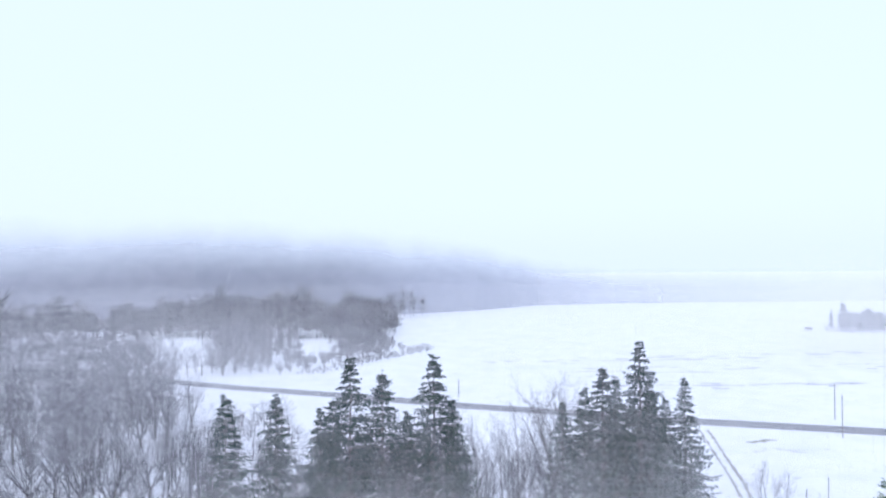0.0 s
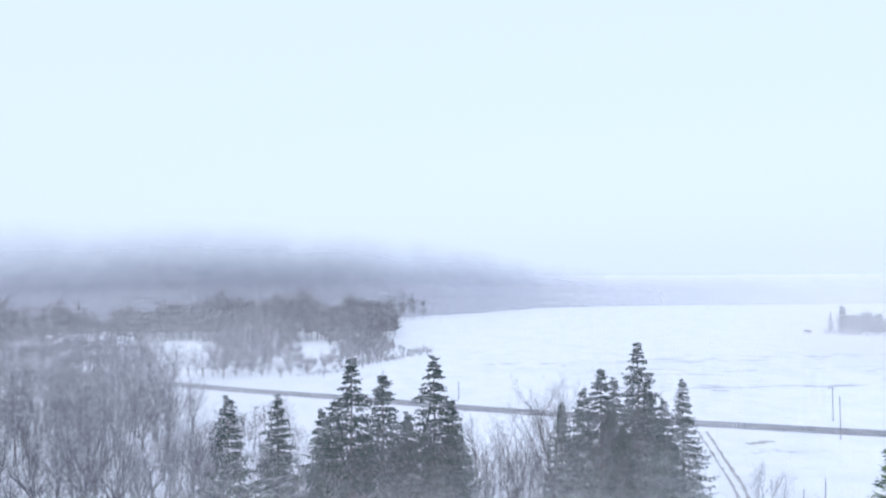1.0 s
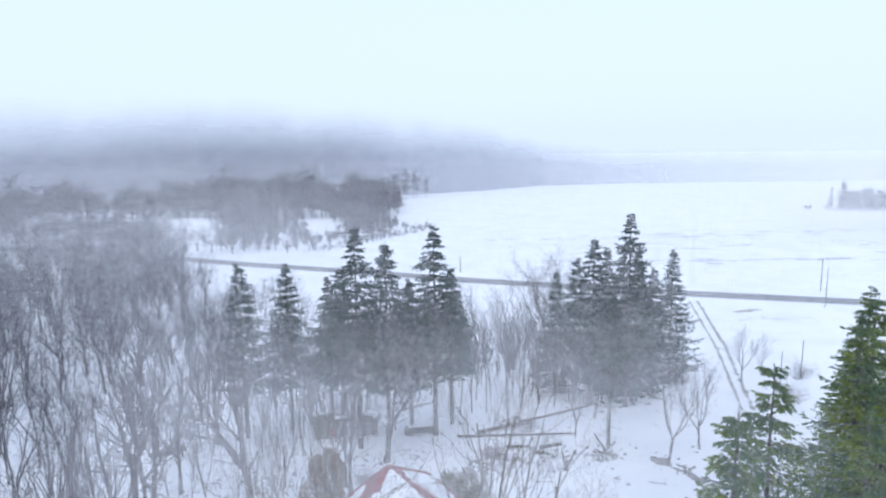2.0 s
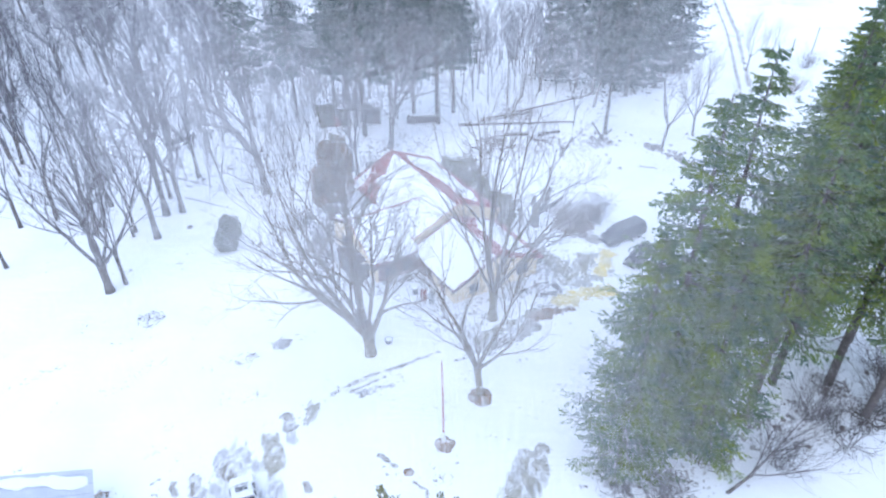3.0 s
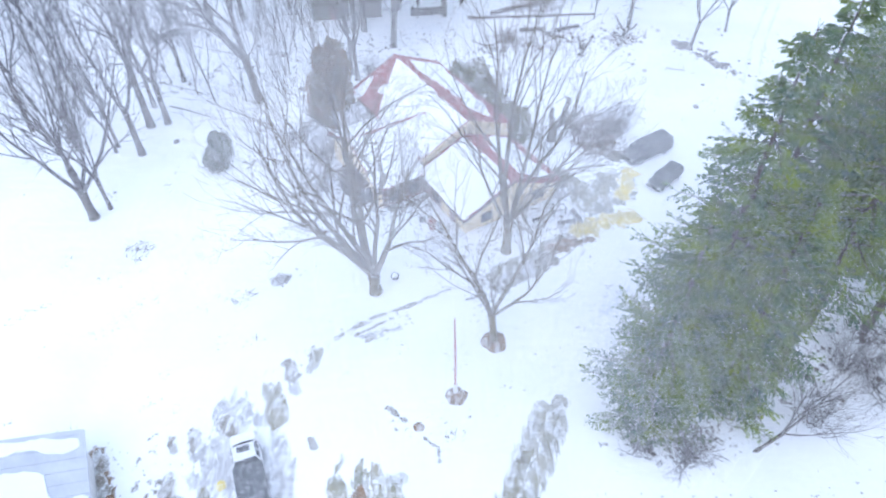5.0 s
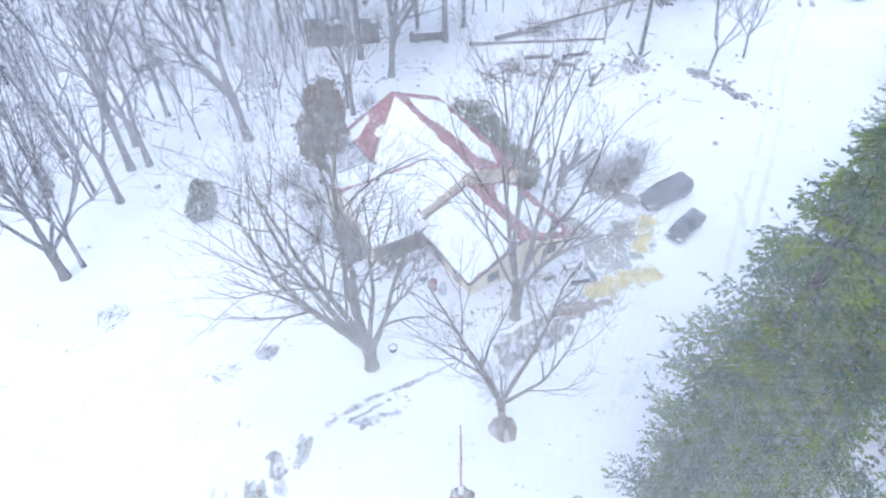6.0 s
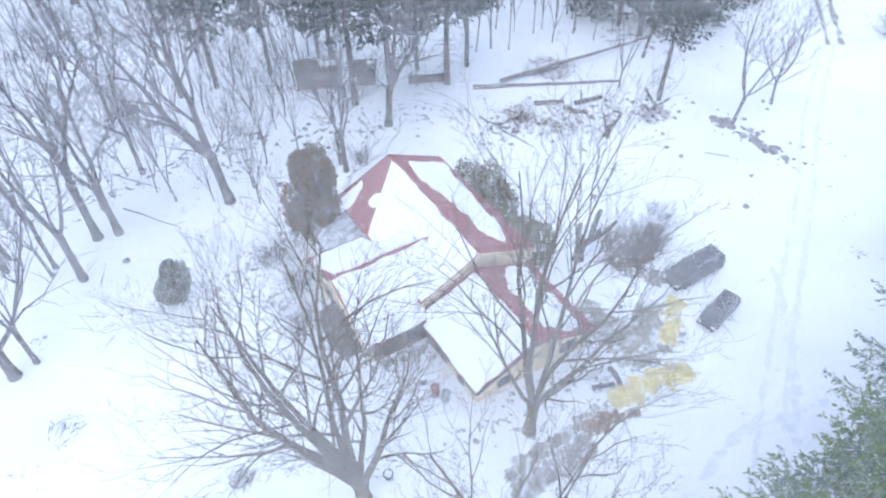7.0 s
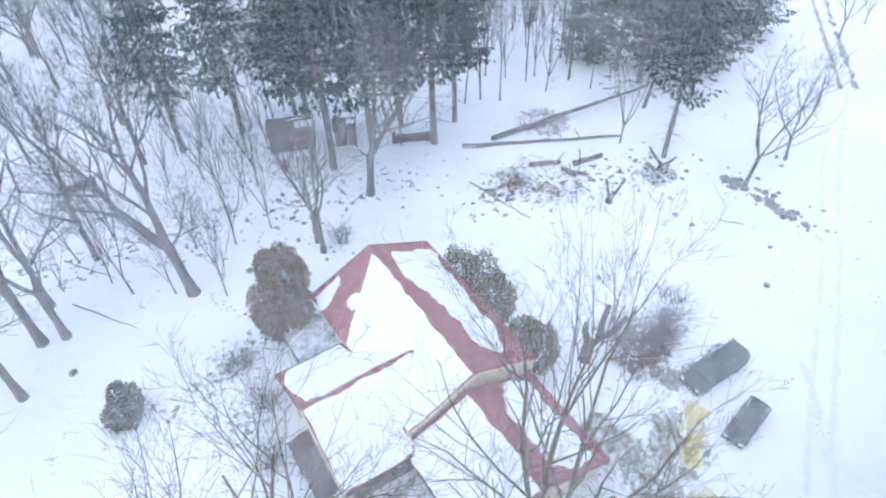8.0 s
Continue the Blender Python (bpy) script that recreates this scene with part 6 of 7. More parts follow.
def garden_table(x, y, rz, label, w=1.5, d=0.8, h=0.72, snow=False):
    T = thing("garden_table", label, "table", pose(x, y, gz(x, y), 0, 0, rz))
    b = Buf()
    b.box((-w / 2, -d / 2, h - 0.05), (w / 2, d / 2, h))
    part("tabletop", b, OLDWOOD, T, bevel=0.012)
    for sx in (-1, 1):
        for sy in (-1, 1):
            b = Buf()
            b.box((sx * (w / 2 - 0.1) - 0.04, sy * (d / 2 - 0.08) - 0.04, -0.05), (sx * (w / 2 - 0.1) + 0.04, sy * (d / 2 - 0.08) + 0.04, h - 0.05))
            part("leg", b, OLDWOOD, T)
    if snow:
        sn = snow_slab([(-w / 2 + 0.1, -d / 2 + 0.1), (w / 2 - 0.15, -d / 2 + 0.08), (w / 2 - 0.1, d / 2 - 0.15), (-w / 2 + 0.15, d / 2 - 0.1)], lambda a, c: h, 3, 0.09, 0.05)
        part("snow_blanket", sn, None, T)


garden_table(10.3, 52.6, 20, "dark wooden garden table under snow by the gable", snow=True)
garden_table(12.0, 52.0, 110, "dark wooden bench near the gable", 1.7, 0.45, 0.45)
garden_table(10.9, 50.9, 10, "low dark wooden bench in the snow", 1.8, 0.4, 0.42)
garden_table(8.2, 51.3, 30, "low dark garden bench at the gable wall", 1.2, 0.4, 0.42)


def brush_heap(label, x, y, r, n, seed, material=None, lo=0.3, hi=1.0):
    rng = random.Random(seed)
    b = Buf()
    for i in range(n):
        a, q = rng.uniform(0, 6.28), r * math.sqrt(rng.random())
        px, py = x + q * math.cos(a), y + q * math.sin(a)
        d = Vector((rng.uniform(-1, 1), rng.uniform(-1, 1), rng.uniform(-0.1, 0.3))).normalized() * rng.uniform(lo, hi)
        p = Vector((px, py, gz(px, py) + rng.uniform(0.03, 0.22)))
        b.tube([p - d / 2, p + d / 2], [0.035, 0.02], 4)
    return tagged(part("brushwood", b, material or BROWNLITTER), label, "brushwood", kind="stuff")


brush_heap("dark cut twigs heaped in the snowy yard", -15.5, 43.5, 0.8, 60, 1)
brush_heap("bent dead branch on the snow", -17.9, 41.8, 0.5, 8, 2)
brush_heap("brown brushwood heap behind the house", 10.5, 91.2, 5.0, 200, 3, REDTWIG, 0.4, 1.9)
patch("earth_patch", "pinkish bare earth showing on the brush heap", RUST, [(7.6, 91.0), (9.6, 90.6), (11.4, 89.0)], 1.7, 0.12, 0.4, 1.2, 0.9, 0.045)
brush_heap("brown brushwood behind the felled trunks", 13.0, 104.0, 3.2, 220, 4, None, 0.5, 2.0)
brush_heap("brown brushwood at the stump", 24.7, 92.6, 2.0, 130, 5, None, 0.4, 1.4)
brush_heap("rusty brushwood beside the van", 16.2, 66.3, 2.4, 220, 6, REDTWIG, 0.5, 1.8)
for x, y, r, k in ((25.0, 33.4, 1.2, 21), (33.3, 37.0, 1.5, 22), (34.6, 33.3, 1.4, 23), (20.6, 29.6, 1.6, 24), (17.0, 26.8, 1.6, 25)):
    brush_heap("dead twigs and needle litter at a spruce's foot", x, y, r, 90, k, BARK, 0.3, 1.1)
brush_heap("grey litter in the yard's snow", -29.5, 47.5, 1.5, 50, 7, None, 0.2, 0.7)
brush_heap("dead leaves and twigs under the shrubs by the wall", 10.5, 57.0, 2.4, 150, 8, None, 0.3, 1.0)



def nest(x, y, z, r, seed):
    rng = random.Random(seed)
    b = Buf()
    for i in range(160):
        d = Vector((rng.gauss(0, 1), rng.gauss(0, 1), rng.gauss(0, 0.8))).normalized() * r * rng.uniform(0.2, 1)
        e = Vector((rng.uniform(-1, 1), rng.uniform(-1, 1), rng.uniform(-0.5, 0.5))).normalized() * r * 0.7
        b.tube([d - e / 2, d + e / 2], [0.03, 0.015], 3)
    tagged(part("drey", b, BROWNLITTER, m=pose(x, y, gz(x, y) + z)), "dark ball of twigs low above the snow", "nest")


# Low dark clump drawn as twigs; the tree through it is added
nest(-42.1, 64.6, 1.5, 0.85, 1)

# ---- bare ground showing through the snow ----
# the wheel strip across the lower yard
for ln, w, m, lb in (([(6.3, 30.0), (4.4, 25.5), (2.6, 21.1), (1.0, 17)], 0.55, OLIVESLUSH, "olive muddy wheel strip thawed through the snow"),
                     ([(7.7, 30.4), (6.0, 25.5), (3.9, 21.3), (2.2, 17)], 0.62, OLIVESLUSH, "olive muddy wheel strip thawed through the snow"),
                     ([(6.9, 29.2), (5.2, 25.7), (3.3, 21.7), (1.6, 17)], 1.2, OLIVESLUSH, "thin olive slush between two muddy wheel strips"),
                     ([(4.7, 26.6), (3.7, 23.6), (2.4, 20.0)], 0.9, SLUSH, "grey slush spread along a muddy wheel strip"),
                     ([(4.6, 26.0), (3.5, 23.4), (2.4, 20.6)], 0.5, SLUSH, "grey slush beside a muddy wheel strip")):
    patch("mud_patch" if m is OLIVESLUSH else "slush_patch", lb, m, ln, w, 0.09, -0.35 if m is OLIVESLUSH else -0.1, 0.4, 0.9, 0.05 if m is OLIVESLUSH else 0.03, stretch=(2.2, 0.25))
# thawed grass before the evergreen
for ln, w, m, lb in (([(-7.9, 23.6), (-7.3, 21.0), (-7.1, 17.5)], 0.95, GRASS, "dull olive grass thawed out of the snow"), ([(-4.5, 23.8), (-4.4, 21.0), (-4.2, 17.5)], 1.0, GRASS, "tawny dead grass thawed out of the snow"),
                     ([(-6.5, 22.8), (-5.9, 21.0), (-5.3, 18.4)], 0.95, RUST, "rusty bare earth amid dead grass"), ([(-8.9, 20.6), (-7.6, 19.0)], 0.9, MUD, "muddy blotches beside thawed grass"), ([(-5.6, 24.2), (-3.8, 24.4)], 0.55, SLUSH, "grey slush at the edge of thawed grass")):
    patch("earth_patch" if m is RUST else "grass_patch", lb, m, ln, w, 0.1, 0.05, 0.75, 0.7, 0.06 if m is RUST else 0.04, stretch=(1.5, 0.5))
# churned ground where cars turn on the drive
for ln, w, m in (([(-11.1, 35.2), (-11.2, 33.8)], 0.75, OLIVESLUSH), ([(-13.0, 34.0), (-12.5, 32.9)], 0.6, MUD), ([(-12.5, 32.9), (-12.0, 31.6)], 0.5, SLUSH), ([(-14.2, 31.7), (-13.6, 30.2), (-13.1, 29.0)], 0.75, OLIVESLUSH),
                 ([(-16.0, 30.4), (-14.6, 29.1)], 0.75, SLUSH), ([(-17.7, 29.9), (-16.9, 29.0), (-16.1, 28.0)], 0.95, SLUSH), ([(-16.9, 29.0), (-16.1, 28.0)], 0.6, MUD), ([(-19.1, 28.1), (-18.5, 27.2)], 0.65, MUD), ([(-18.5, 27.2), (-17.3, 25.4)], 0.8, SLUSH),
                 ([(-19.9, 24.1), (-18.9, 22.8), (-18.0, 21.8)], 0.75, MUD), ([(-18.0, 24.5), (-16.9, 23.2)], 0.8, SLUSH), ([(-16.9, 23.2), (-15.9, 22.2), (-15.3, 21.2)], 0.6, OLIVESLUSH), ([(-17.8, 21.2), (-16.0, 20.5)], 0.7, MUD),
                 ([(-18.7, 20.8), (-18.4, 18.4)], 0.9, MUD), ([(-16.6, 18.6), (-15.4, 19.6)], 0.8, MUD), ([(-20.5, 27.6), (-19.9, 26.6)], 0.4, MUD), ([(-10.5, 27.5), (-10.1, 26.8)], 0.25, MUD)):
    patch("mud_patch" if m is not SLUSH else "slush_patch", "dark muddy blotch churned up on the snowy drive" if m is not SLUSH else "grey slush blotch on the snowy drive", m, ln, w, 0.09, -0.1, 0.8, 0.9, 0.055 if m is not SLUSH else 0.035, stretch=(1.3, 0.6))
patch("grass_patch", "thin dead grass streaked with snow on the drive", GRASS, [(-6.1, 24.6), (-5.9, 21.0), (-5.6, 17.5)], 2.7, 0.1, 0.25, 0.9, 0.8, 0.03, stretch=(1.4, 0.55))
patch("slush_patch", "thin grey slush churned by tyres beside the pickup", SLUSH, [(-13.2, 26.0), (-11.2, 22.5), (-9.1, 18.0)], 2.2, 0.13, 0.35, 0.85, 0.5, stretch=(1.8, 0.35))
patch("slush_patch", "thin grey slush churned by tyres beside the pickup", SLUSH, [(-17.0, 27.2), (-15.6, 23.9), (-14.0, 18.6)], 1.7, 0.13, 0.3, 0.85, 0.5, stretch=(1.8, 0.35))
patch("slush_patch", "wide grey slush trodden and driven behind the pickup", SLUSH, [(-15.4, 29.0), (-14.0, 24.0), (-12.6, 18.0)], 3.2, 0.15, 0.3, 0.7, 0.4, 0.025, stretch=(1.6, 0.35))
# thin ruts that curve past the old tree
for ln, w in (([(-9.7, 36.8), (-6.8, 38.9), (-3.9, 40.2), (-0.6, 42.1)], 0.3), ([(-8.1, 37.0), (-5.3, 38.8)], 0.24), ([(-7.2, 36.3), (-5.6, 37.6)], 0.3), ([(-8.4, 37.6), (-7.0, 38.5)], 0.2), ([(0.6, 40.6), (2.2, 41.3)], 0.2)):
    patch("wheel_ruts", "thin dark wheel rut across the yard snow", MUD, ln, w * 0.85, 0.05, 0.05, 0.85, 1.4, 0.05, stretch=(0.7, 1.3))
patch("slush_patch", "faint grey slush between the ruts", SLUSH, [(-7.6, 36.9), (-4.7, 37.6)], 0.5, 0.1, 0.1, 0.9, 1.2, 0.03, stretch=(0.6, 1.4))
patch("wheel_ruts", "short dark scrape in the snow", MUD, [(-5.0, 30.0), (-3.8, 28.9)], 0.28, 0.07, 0.0, 0.9, 1.6, 0.04)
patch("wheel_ruts", "short dark scrape in the snow", MUD, [(-2.3, 27.4), (-1.4, 26.8), (-1.2, 25.7)], 0.22, 0.07, 0.0, 0.9, 1.6, 0.04)
# beds and sawdust along the house drive
patch("flower_bed", "brown dead flower bed along the drive", OLIVESLUSH, [(3.4, 43.9), (7.5, 46.6), (10.4, 48.7), (13.0, 50.2)], 0.75, 0.09, -0.35, 0.6, 0.9)
patch("flower_bed", "rusty dead plants in the bed along the drive", RUST, [(9.4, 47.3), (12.4, 49.1)], 0.8, 0.1, -0.35, 0.7, 1.0, 0.05)
patch("flower_bed", "dark dead plants in the bed beside the drive", MUD, [(4.0, 42.4), (6.4, 44.2), (8.6, 45.9)], 0.85, 0.1, -0.35, 0.7, 1.0, 0.05)
patch("sawdust_patch", "yellow sawdust spread on the drive snow", SAWDUST, [(12.6, 50.2), (15.2, 51.9), (18.0, 53.0)], 1.7, 0.11, 0.0, 0.5, 0.8, 0.065)
patch("sawdust_patch", "yellow sawdust beside the parked van", SAWDUST, [(17.6, 57.0), (18.6, 58.8), (19.3, 61.2)], 1.45, 0.11, 0.0, 0.5, 0.8, 0.06)
patch("slush_patch", "olive-brown trodden slush near the gable", OLIVESLUSH, [(11.4, 58.6), (14.0, 54.6), (16.6, 57.2), (17.8, 59.6)], 2.2, 0.12, -0.15, 0.6, 0.5, 0.04)
patch("grass_patch", "thawed dead grass near the gable", GRASS, [(12.9, 54.2), (15.1, 56.5)], 1.4, 0.13, 0.15, 0.9, 0.6, 0.06)
patch("earth_patch", "rusty bare earth below the bushes by the van", RUST, [(14.8, 65.2), (17.2, 66.2), (18.6, 68.0)], 1.3, 0.12, 0.0, 0.7, 0.8, 0.05)
patch("mud_patch", "dark bare ground below the bushes by the van", MUD, [(16.6, 67.4), (19.6, 69.8), (20.6, 72.4)], 1.8, 0.13, 0.15, 0.8, 0.7, 0.04)
patch("mud_patch", "bare earth under the parked van", MUD, [(18.1, 64.0), (23.6, 67.2)], 1.3, 0.15, 0.1, 0.6, 0.6)
patch("earth_patch", "rusty bare earth strip along the barn wall", RUST, [(-25.1, 26.4), (-23.3, 22.6), (-21.6, 18.6), (-20, 14)], 0.75, 0.12, 0.0, 0.7, 1.2)
patch("mud_patch", "dark litter strip along the barn wall", MUD, [(-25.1, 26.0), (-23.5, 22.4), (-21.9, 18.6), (-20.2, 14)], 0.85, 0.12, 0.1, 0.9, 1.4, 0.05)
patch("leaf_litter", "dead leaves speckled over the snow by the grove", MUD, [(8, 20.5), (24, 21), (42, 25)], 4.6, 0.085, 1.15, 1.5, 3.6, 0.03, stretch=(0.7, 1.5))
patch("leaf_litter", "dead leaves speckled under the spruces", BROWNLITTER, [(13, 27), (22, 31), (34, 36)], 4.0, 0.13, 0.95, 1.4, 1.8, 0.03)
patch("leaf_litter", "brown litter under the spruce clump", BROWNLITTER, [(25, 113), (35, 113.5), (46, 127)], 5.5, 0.18, 0.75, 1.2, 0.9, 0.04)
patch("leaf_litter", "brown litter behind the house", BROWNLITTER, [(4, 89), (14, 91), (24, 94)], 5.0, 0.13, 0.85, 1.4, 1.4, 0.03)
patch("leaf_litter", "litter showing by the yard trees", MUD, [(-1, 46), (6, 49), (8, 51)], 2.2, 0.1, 0.95, 1.3, 2.0, 0.03)
patch("leaf_litter", "specks of litter trodden out round the garden furniture", MUD, [(4, 50.5), (9, 52), (13, 51.5)], 2.6, 0.1, 0.85, 1.4, 2.2, 0.03)
patch("leaf_litter", "specks of litter in the snow behind the old trees", MUD, [(-22, 62), (-14, 60), (-11, 56)], 3.4, 0.1, 1.05, 1.5, 2.2, 0.03)
patch("leaf_litter", "twigs and litter trodden into the snow by the cedar", MUD, [(-19.8, 64.4), (-17.5, 68.6), (-14.6, 72.6)], 2.6, 0.09, 0.7, 1.4, 1.8, 0.03)
patch("leaf_litter", "litter speckled through the snow of the wood", BROWNLITTER, [(-40, 78), (-24, 86), (-6, 92)], 9.0, 0.16, 1.05, 1.5, 1.5, 0.03)
patch("leaf_litter", "dark litter under the eave of the brick wall", MUD, [(-6.9, 52.9), (-2.6, 55.0)], 1.7, 0.09, 0.45, 1.3, 2.2, 0.03)
patch("leaf_litter", "dead leaves by the barn", MUD, [(-22, 27), (-20, 22)], 1.6, 0.11, 0.75, 1.3, 2.0, 0.03)
patch("wheel_ruts", "two dark wheel tracks leading to the road", MUD, [(78, 195), (66.5, 147), (62, 132), (55.5, 110)], 0.6, 0.22, 0.0, 0.6, 0.5, 0.05)
patch("wheel_ruts", "two dark wheel tracks leading to the road", MUD, [(75.6, 195), (64.3, 147), (60, 132), (53.5, 110)], 0.5, 0.22, 0.0, 0.6, 0.5, 0.05)
patch("grass_patch", "tawny grass at the field track", GRASS, [(84, 181), (90, 184)], 2.2, 0.2, 0.3, 0.9, 0.5, 0.05)
patch("slush_patch", "drifted furrow lines in the field", SLUSH, [(75, 172), (100, 174)], 3.0, 0.22, 0.7, 1.1, 0.5, 0.05, stretch=(0.3, 1.5))

for fx, fy, w in ((120, 262, 12), (150, 300, 16), (110, 330, 14), (190, 345, 16)):
    patch("slush_patch", "thin grey wind-scoured streaks in the open field", SLUSH, [(fx - 75, fy), (fx + 75, fy + 8)], w * 1.5, 0.6, 1.0, 1.2, 0.2, 0.06, stretch=(0.35, 1.6))


for off in (-0.9, 0.9):
    patch("wheel_ruts", "faint packed wheel tracks in the drive's snow", PACKED, [(19 + off, 40), (24 + off, 50), (30 + off, 62), (38 + off, 78), (44 + off, 92), (53.5 + off, 110)], 0.36, 0.12, 0.2, 0.8, 0.8, 0.03)
patch("wheel_ruts", "faint packed wheel tracks across the drive", PACKED, [(11, 38), (20, 47), (28, 50)], 0.5, 0.16, 0.15, 0.9, 0.6, 0.03)
patch("wheel_ruts", "faint packed wheel tracks beside the parked cars", PACKED, [(24, 46), (28, 56), (30, 66)], 0.6, 0.16, 0.2, 0.9, 0.6, 0.03)

# ---- outbuildings and posts ----
def shed(x, y, rz, w, d, h, label, name="shed", door=None, boards=None):
    S = thing(name, label, "shed", pose(x, y, gz(x, y) - 0.1, 0, 0, rz))
    b = Buf()
    b.box((-w / 2, -d / 2, 0), (w / 2, -d / 2 + 0.12, h))
    b.box((-w / 2, d / 2 - 0.12, 0), (w / 2, d / 2, h))
    b.box((-w / 2, -d / 2 + 0.12, 0), (-w / 2 + 0.12, d / 2 - 0.12, h))
    b.box((w / 2 - 0.12, -d / 2 + 0.12, 0), (w / 2, d / 2 - 0.12, h))
    part("wall", b, boards or OLDWOOD, S)
    for sg in (-1, 1):
        b = Buf()
        prism(b, [(-w / 2 - 0.2, 0, h + 0.7), (w / 2 + 0.2, 0, h + 0.7), (w / 2 + 0.2, sg * (d / 2 + 0.25), h - 0.05), (-w / 2 - 0.2, sg * (d / 2 + 0.25), h - 0.05)], (0, 0, 0.08))
        part("roof", b, boards or OLDWOOD, S, "dark boarded roof")
    b = Buf()
    b.box((-0.1, -d / 2 - 0.05, 0.15), (0.8, -d / 2 - 0.005, 1.95))
    part("door", b, door or TRIM, S, "faded red door" if door else "")
    slope = 0.75 / (d / 2 + 0.25)
    for k, sg in enumerate((-1, 1)):
        pts = [(-w * 0.1 * sg, sg * 0.12), (w / 2 + 0.1, sg * 0.12), (w / 2 + 0.1, sg * d * 0.42), (w * 0.12, sg * d * 0.46)]
        sn = snow_slab(pts if sg > 0 else pts[::-1], lambda a, c: h + 0.7 - abs(c) * slope, 11 + k, 0.09, 0.16)
        part("snow_patch", sn, None, S, "snow lying on the boards")


shed(-18.2, 101.0, 10, 5.3, 3.6, 2.6, "dark weathered wooden shed with a faded red door", door=PLASTIC_R, boards=MOSSBOARD)
shed(-11.7, 101.2, 6, 2.5, 2.4, 2.5, "small dark wooden shed under the spruces")


def woodpile(x, y, rz, n, rows):
    """Stacked split logs, ends to the front, under a cap of snow."""
    rng = random.Random(61)
    W = thing("woodpile", "long dark stack of cut logs under a cap of snow", "woodpile", pose(x, y, gz(x, y), 0, 0, rz))
    shapes = []
    for k in range(4):
        b = Buf()
        b.tube([Vector((0, -0.5, 0)), Vector((0, 0.5, 0.02))], [0.19, 0.18], 7)
        b.f.append(tuple(range(6, -1, -1)))
        for v in b.v:
            v.x *= 1 + 0.25 * noise.noise(Vector((v.x * 9, v.z * 9, k * 5.0)))
        shapes.append(b.mesh("log", OLDWOOD if k % 2 else BARK))
    for r in range(rows):
        for i in range(n - (r % 2)):
            part("log", shapes[rng.randrange(4)], None, W, m=pose((i - n / 2 + 0.5 * (r % 2)) * 0.37, rng.uniform(-0.08, 0.08), 0.17 + 0.32 * r, 0, rng.uniform(0, 50), 0))
    top = 0.17 + 0.32 * rows - 0.14
    sn = snow_slab([(-n * 0.17, -0.42), (n * 0.16, -0.42), (n * 0.16, 0.42), (-n * 0.17, 0.42)], lambda a, c: top, 17, 0.14, 0.1)
    part("snow_cap", sn, None, W, "cap of snow")


woodpile(-3.1, 100.9, 7, 15, 4)


def pole_frame(x, y, rz, w, h):
    P = thing("pole_frame", "thin dark metal frame of two posts and a crossbar", "frame", pose(x, y, gz(x, y), 0, 0, rz))
    for sx in (-1, 1):
        b = Buf()
        b.tube([Vector((sx * w / 2, 0, -0.2)), Vector((sx * w / 2, 0, h - 0.15)), Vector((sx * (w / 2 - 0.15), 0, h))], [0.06, 0.055, 0.05], 7)
        part("post", b, OLDWOOD, P)
    b = Buf()
    b.tube([Vector((-w / 2 + 0.15, 0, h)), Vector((0, 0, h + 0.03)), Vector((w / 2 - 0.15, 0, h))], [0.05] * 3, 7)
    part("crossbar", b, OLDWOOD, P)


pole_frame(-23.8, 95.7, 3, 3.6, 2.4)


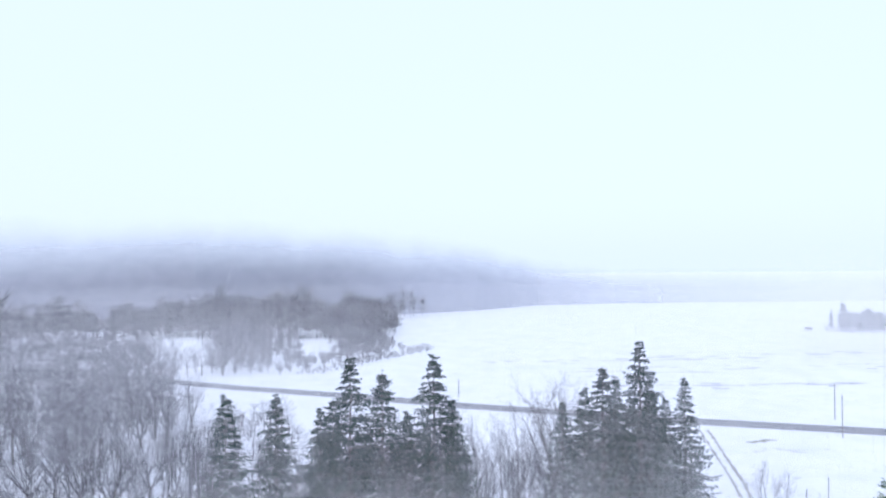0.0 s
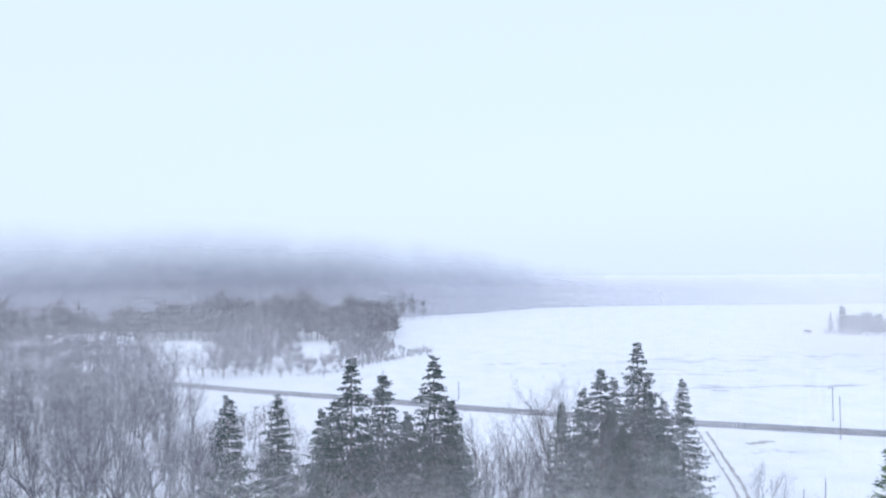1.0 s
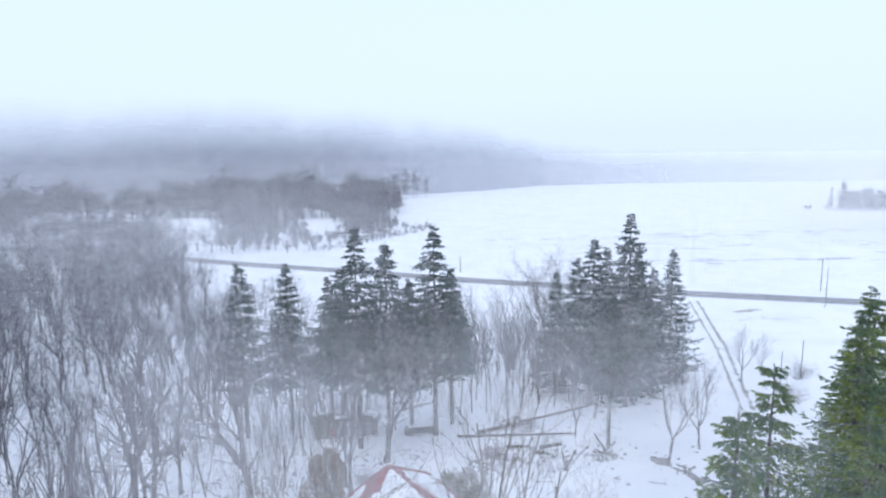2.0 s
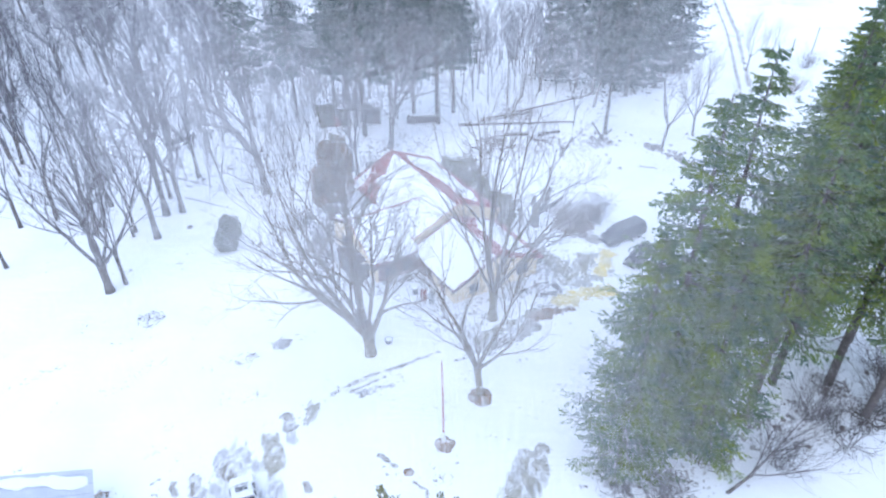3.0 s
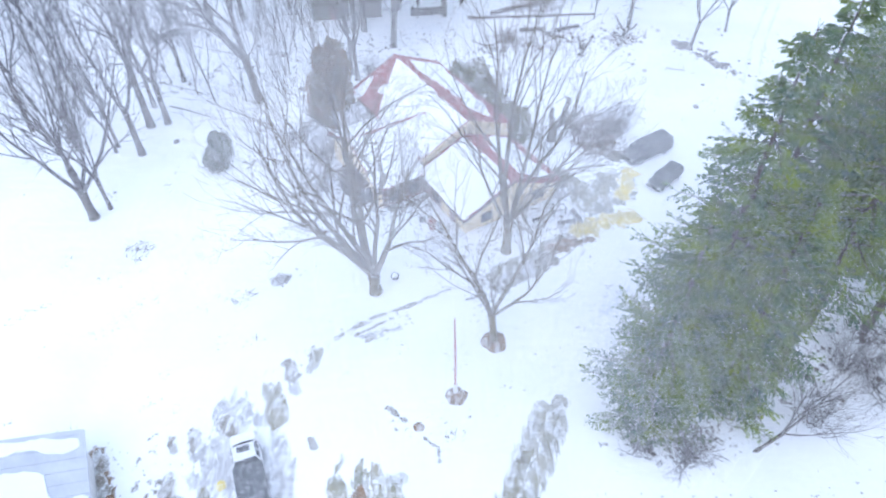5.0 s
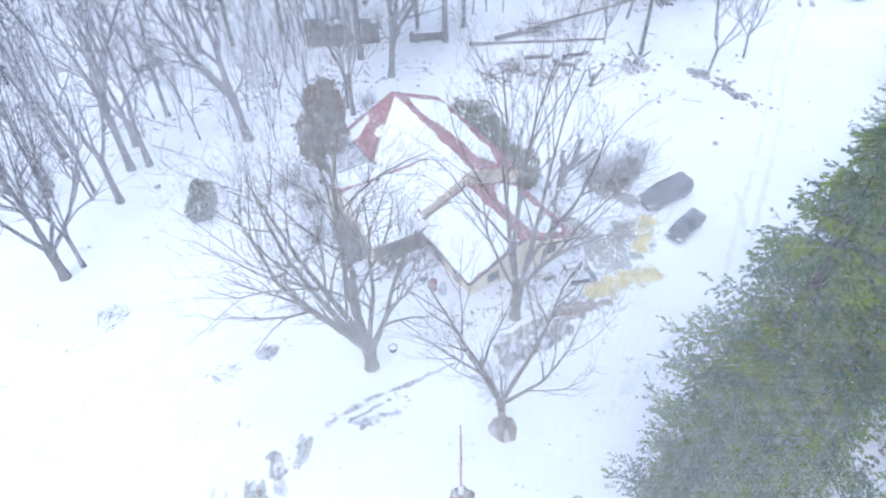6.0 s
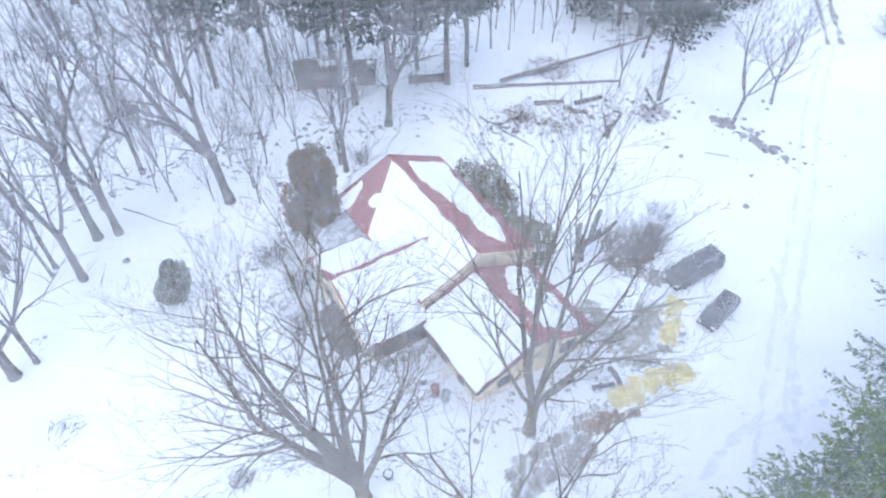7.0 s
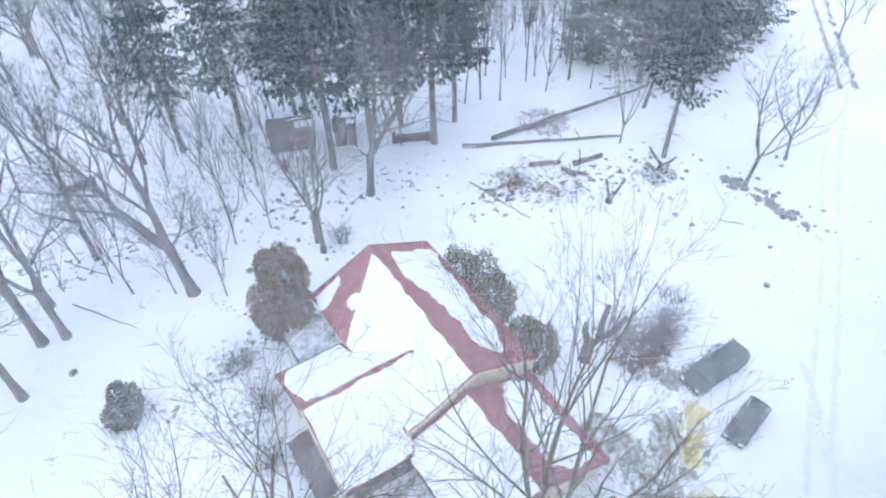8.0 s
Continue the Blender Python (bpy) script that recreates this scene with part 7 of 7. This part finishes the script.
def hide(x, y):
    S = thing("board_shelter", "small dark slanting board shelter on posts among bare trees", "shelter", pose(x, y, gz(x, y), 0, 0, 15))
    b = Buf()
    prism(b, [(-2.4, -0.7, 0.9), (2.2, -0.8, 1.7), (1.9, 0.8, 1.9), (-1.6, 0.7, 1.1)], (0, 0, 0.08))
    part("roof", b, OLDWOOD, S)
    for sx in (-1.4, 1.4):
        for sy in (-0.45, 0.45):
            b = Buf()
            b.tube([Vector((sx * 1.1, sy * 1.3, -0.2)), Vector((sx, sy, 1.4 + 0.2 * sx))], [0.09, 0.07], 6)
            part("post", b, OLDWOOD, S)


hide(-40.4, 91.2)


def utility_pole(x, y, h, arm=True):
    P = thing("utility_pole", "slim wooden utility pole beside the road", "pole", pose(x, y, gz(x, y)), "poles along the road")
    b = Buf()
    b.tube([Vector((0, 0, -0.3)), Vector((0, 0, h))], [0.15, 0.1], 8)
    part("pole", b, POLEWOOD, P)
    if arm:
        b = Buf()
        b.box((-1.6, -0.07, h - 0.6), (0.5, 0.07, h - 0.42))
        part("crossarm", b, POLEWOOD, P)
        for s in (-1.5, -0.8, 0.4):
            b = Buf()
            b.tube([Vector((s, 0, h - 0.42)), Vector((s, 0, h - 0.25))], [0.05, 0.04], 6)
            part("insulator", b, STEEL, P)


utility_pole(122.0, 206.5, 10.8)
utility_pole(111.4, 185.3, 11.6, False)
utility_pole(7.5, 246.0, 6.5, False)
for x, y, h in ((73.4, 127.6, 7.5), (70.8, 130.5, 4.5)):
    b = Buf()
    b.tube([Vector((0, 0, -0.3)), Vector((0.1, 0, h))], [0.12, 0.08], 7)
    tagged(part("wooden_post", b, POLEWOOD, m=pose(x, y, gz(x, y))), "bare leaning wooden post in the snowy field", "post")


def far_cabin(x, y):
    C = thing("cabin", "small far cabin beside a clump of trees", "house", pose(x, y, gz(x, y) - 0.1, 0, 0, 5) @ Matrix.Scale(0.5, 4))
    b = Buf()
    b.box((-4, -3, 0), (4, 3, 3.2))
    part("wall", b, WHITE, C)
    for sg in (-1, 1):
        b = Buf()
        prism(b, [(-4.4, 0, 5.6), (4.4, 0, 5.6), (4.4, sg * 3.5, 3.0), (-4.4, sg * 3.5, 3.0)], (0, 0, 0.15))
        part("roof", b, TRIM, C, "dark roof")
    for dx in (-2, 1.8):
        b = Buf()
        b.box((dx - 0.5, -3.05, 1.1), (dx + 0.5, -3.003, 2.2))
        part("window", b, PANE, C)


far_cabin(257.0, 462.0)
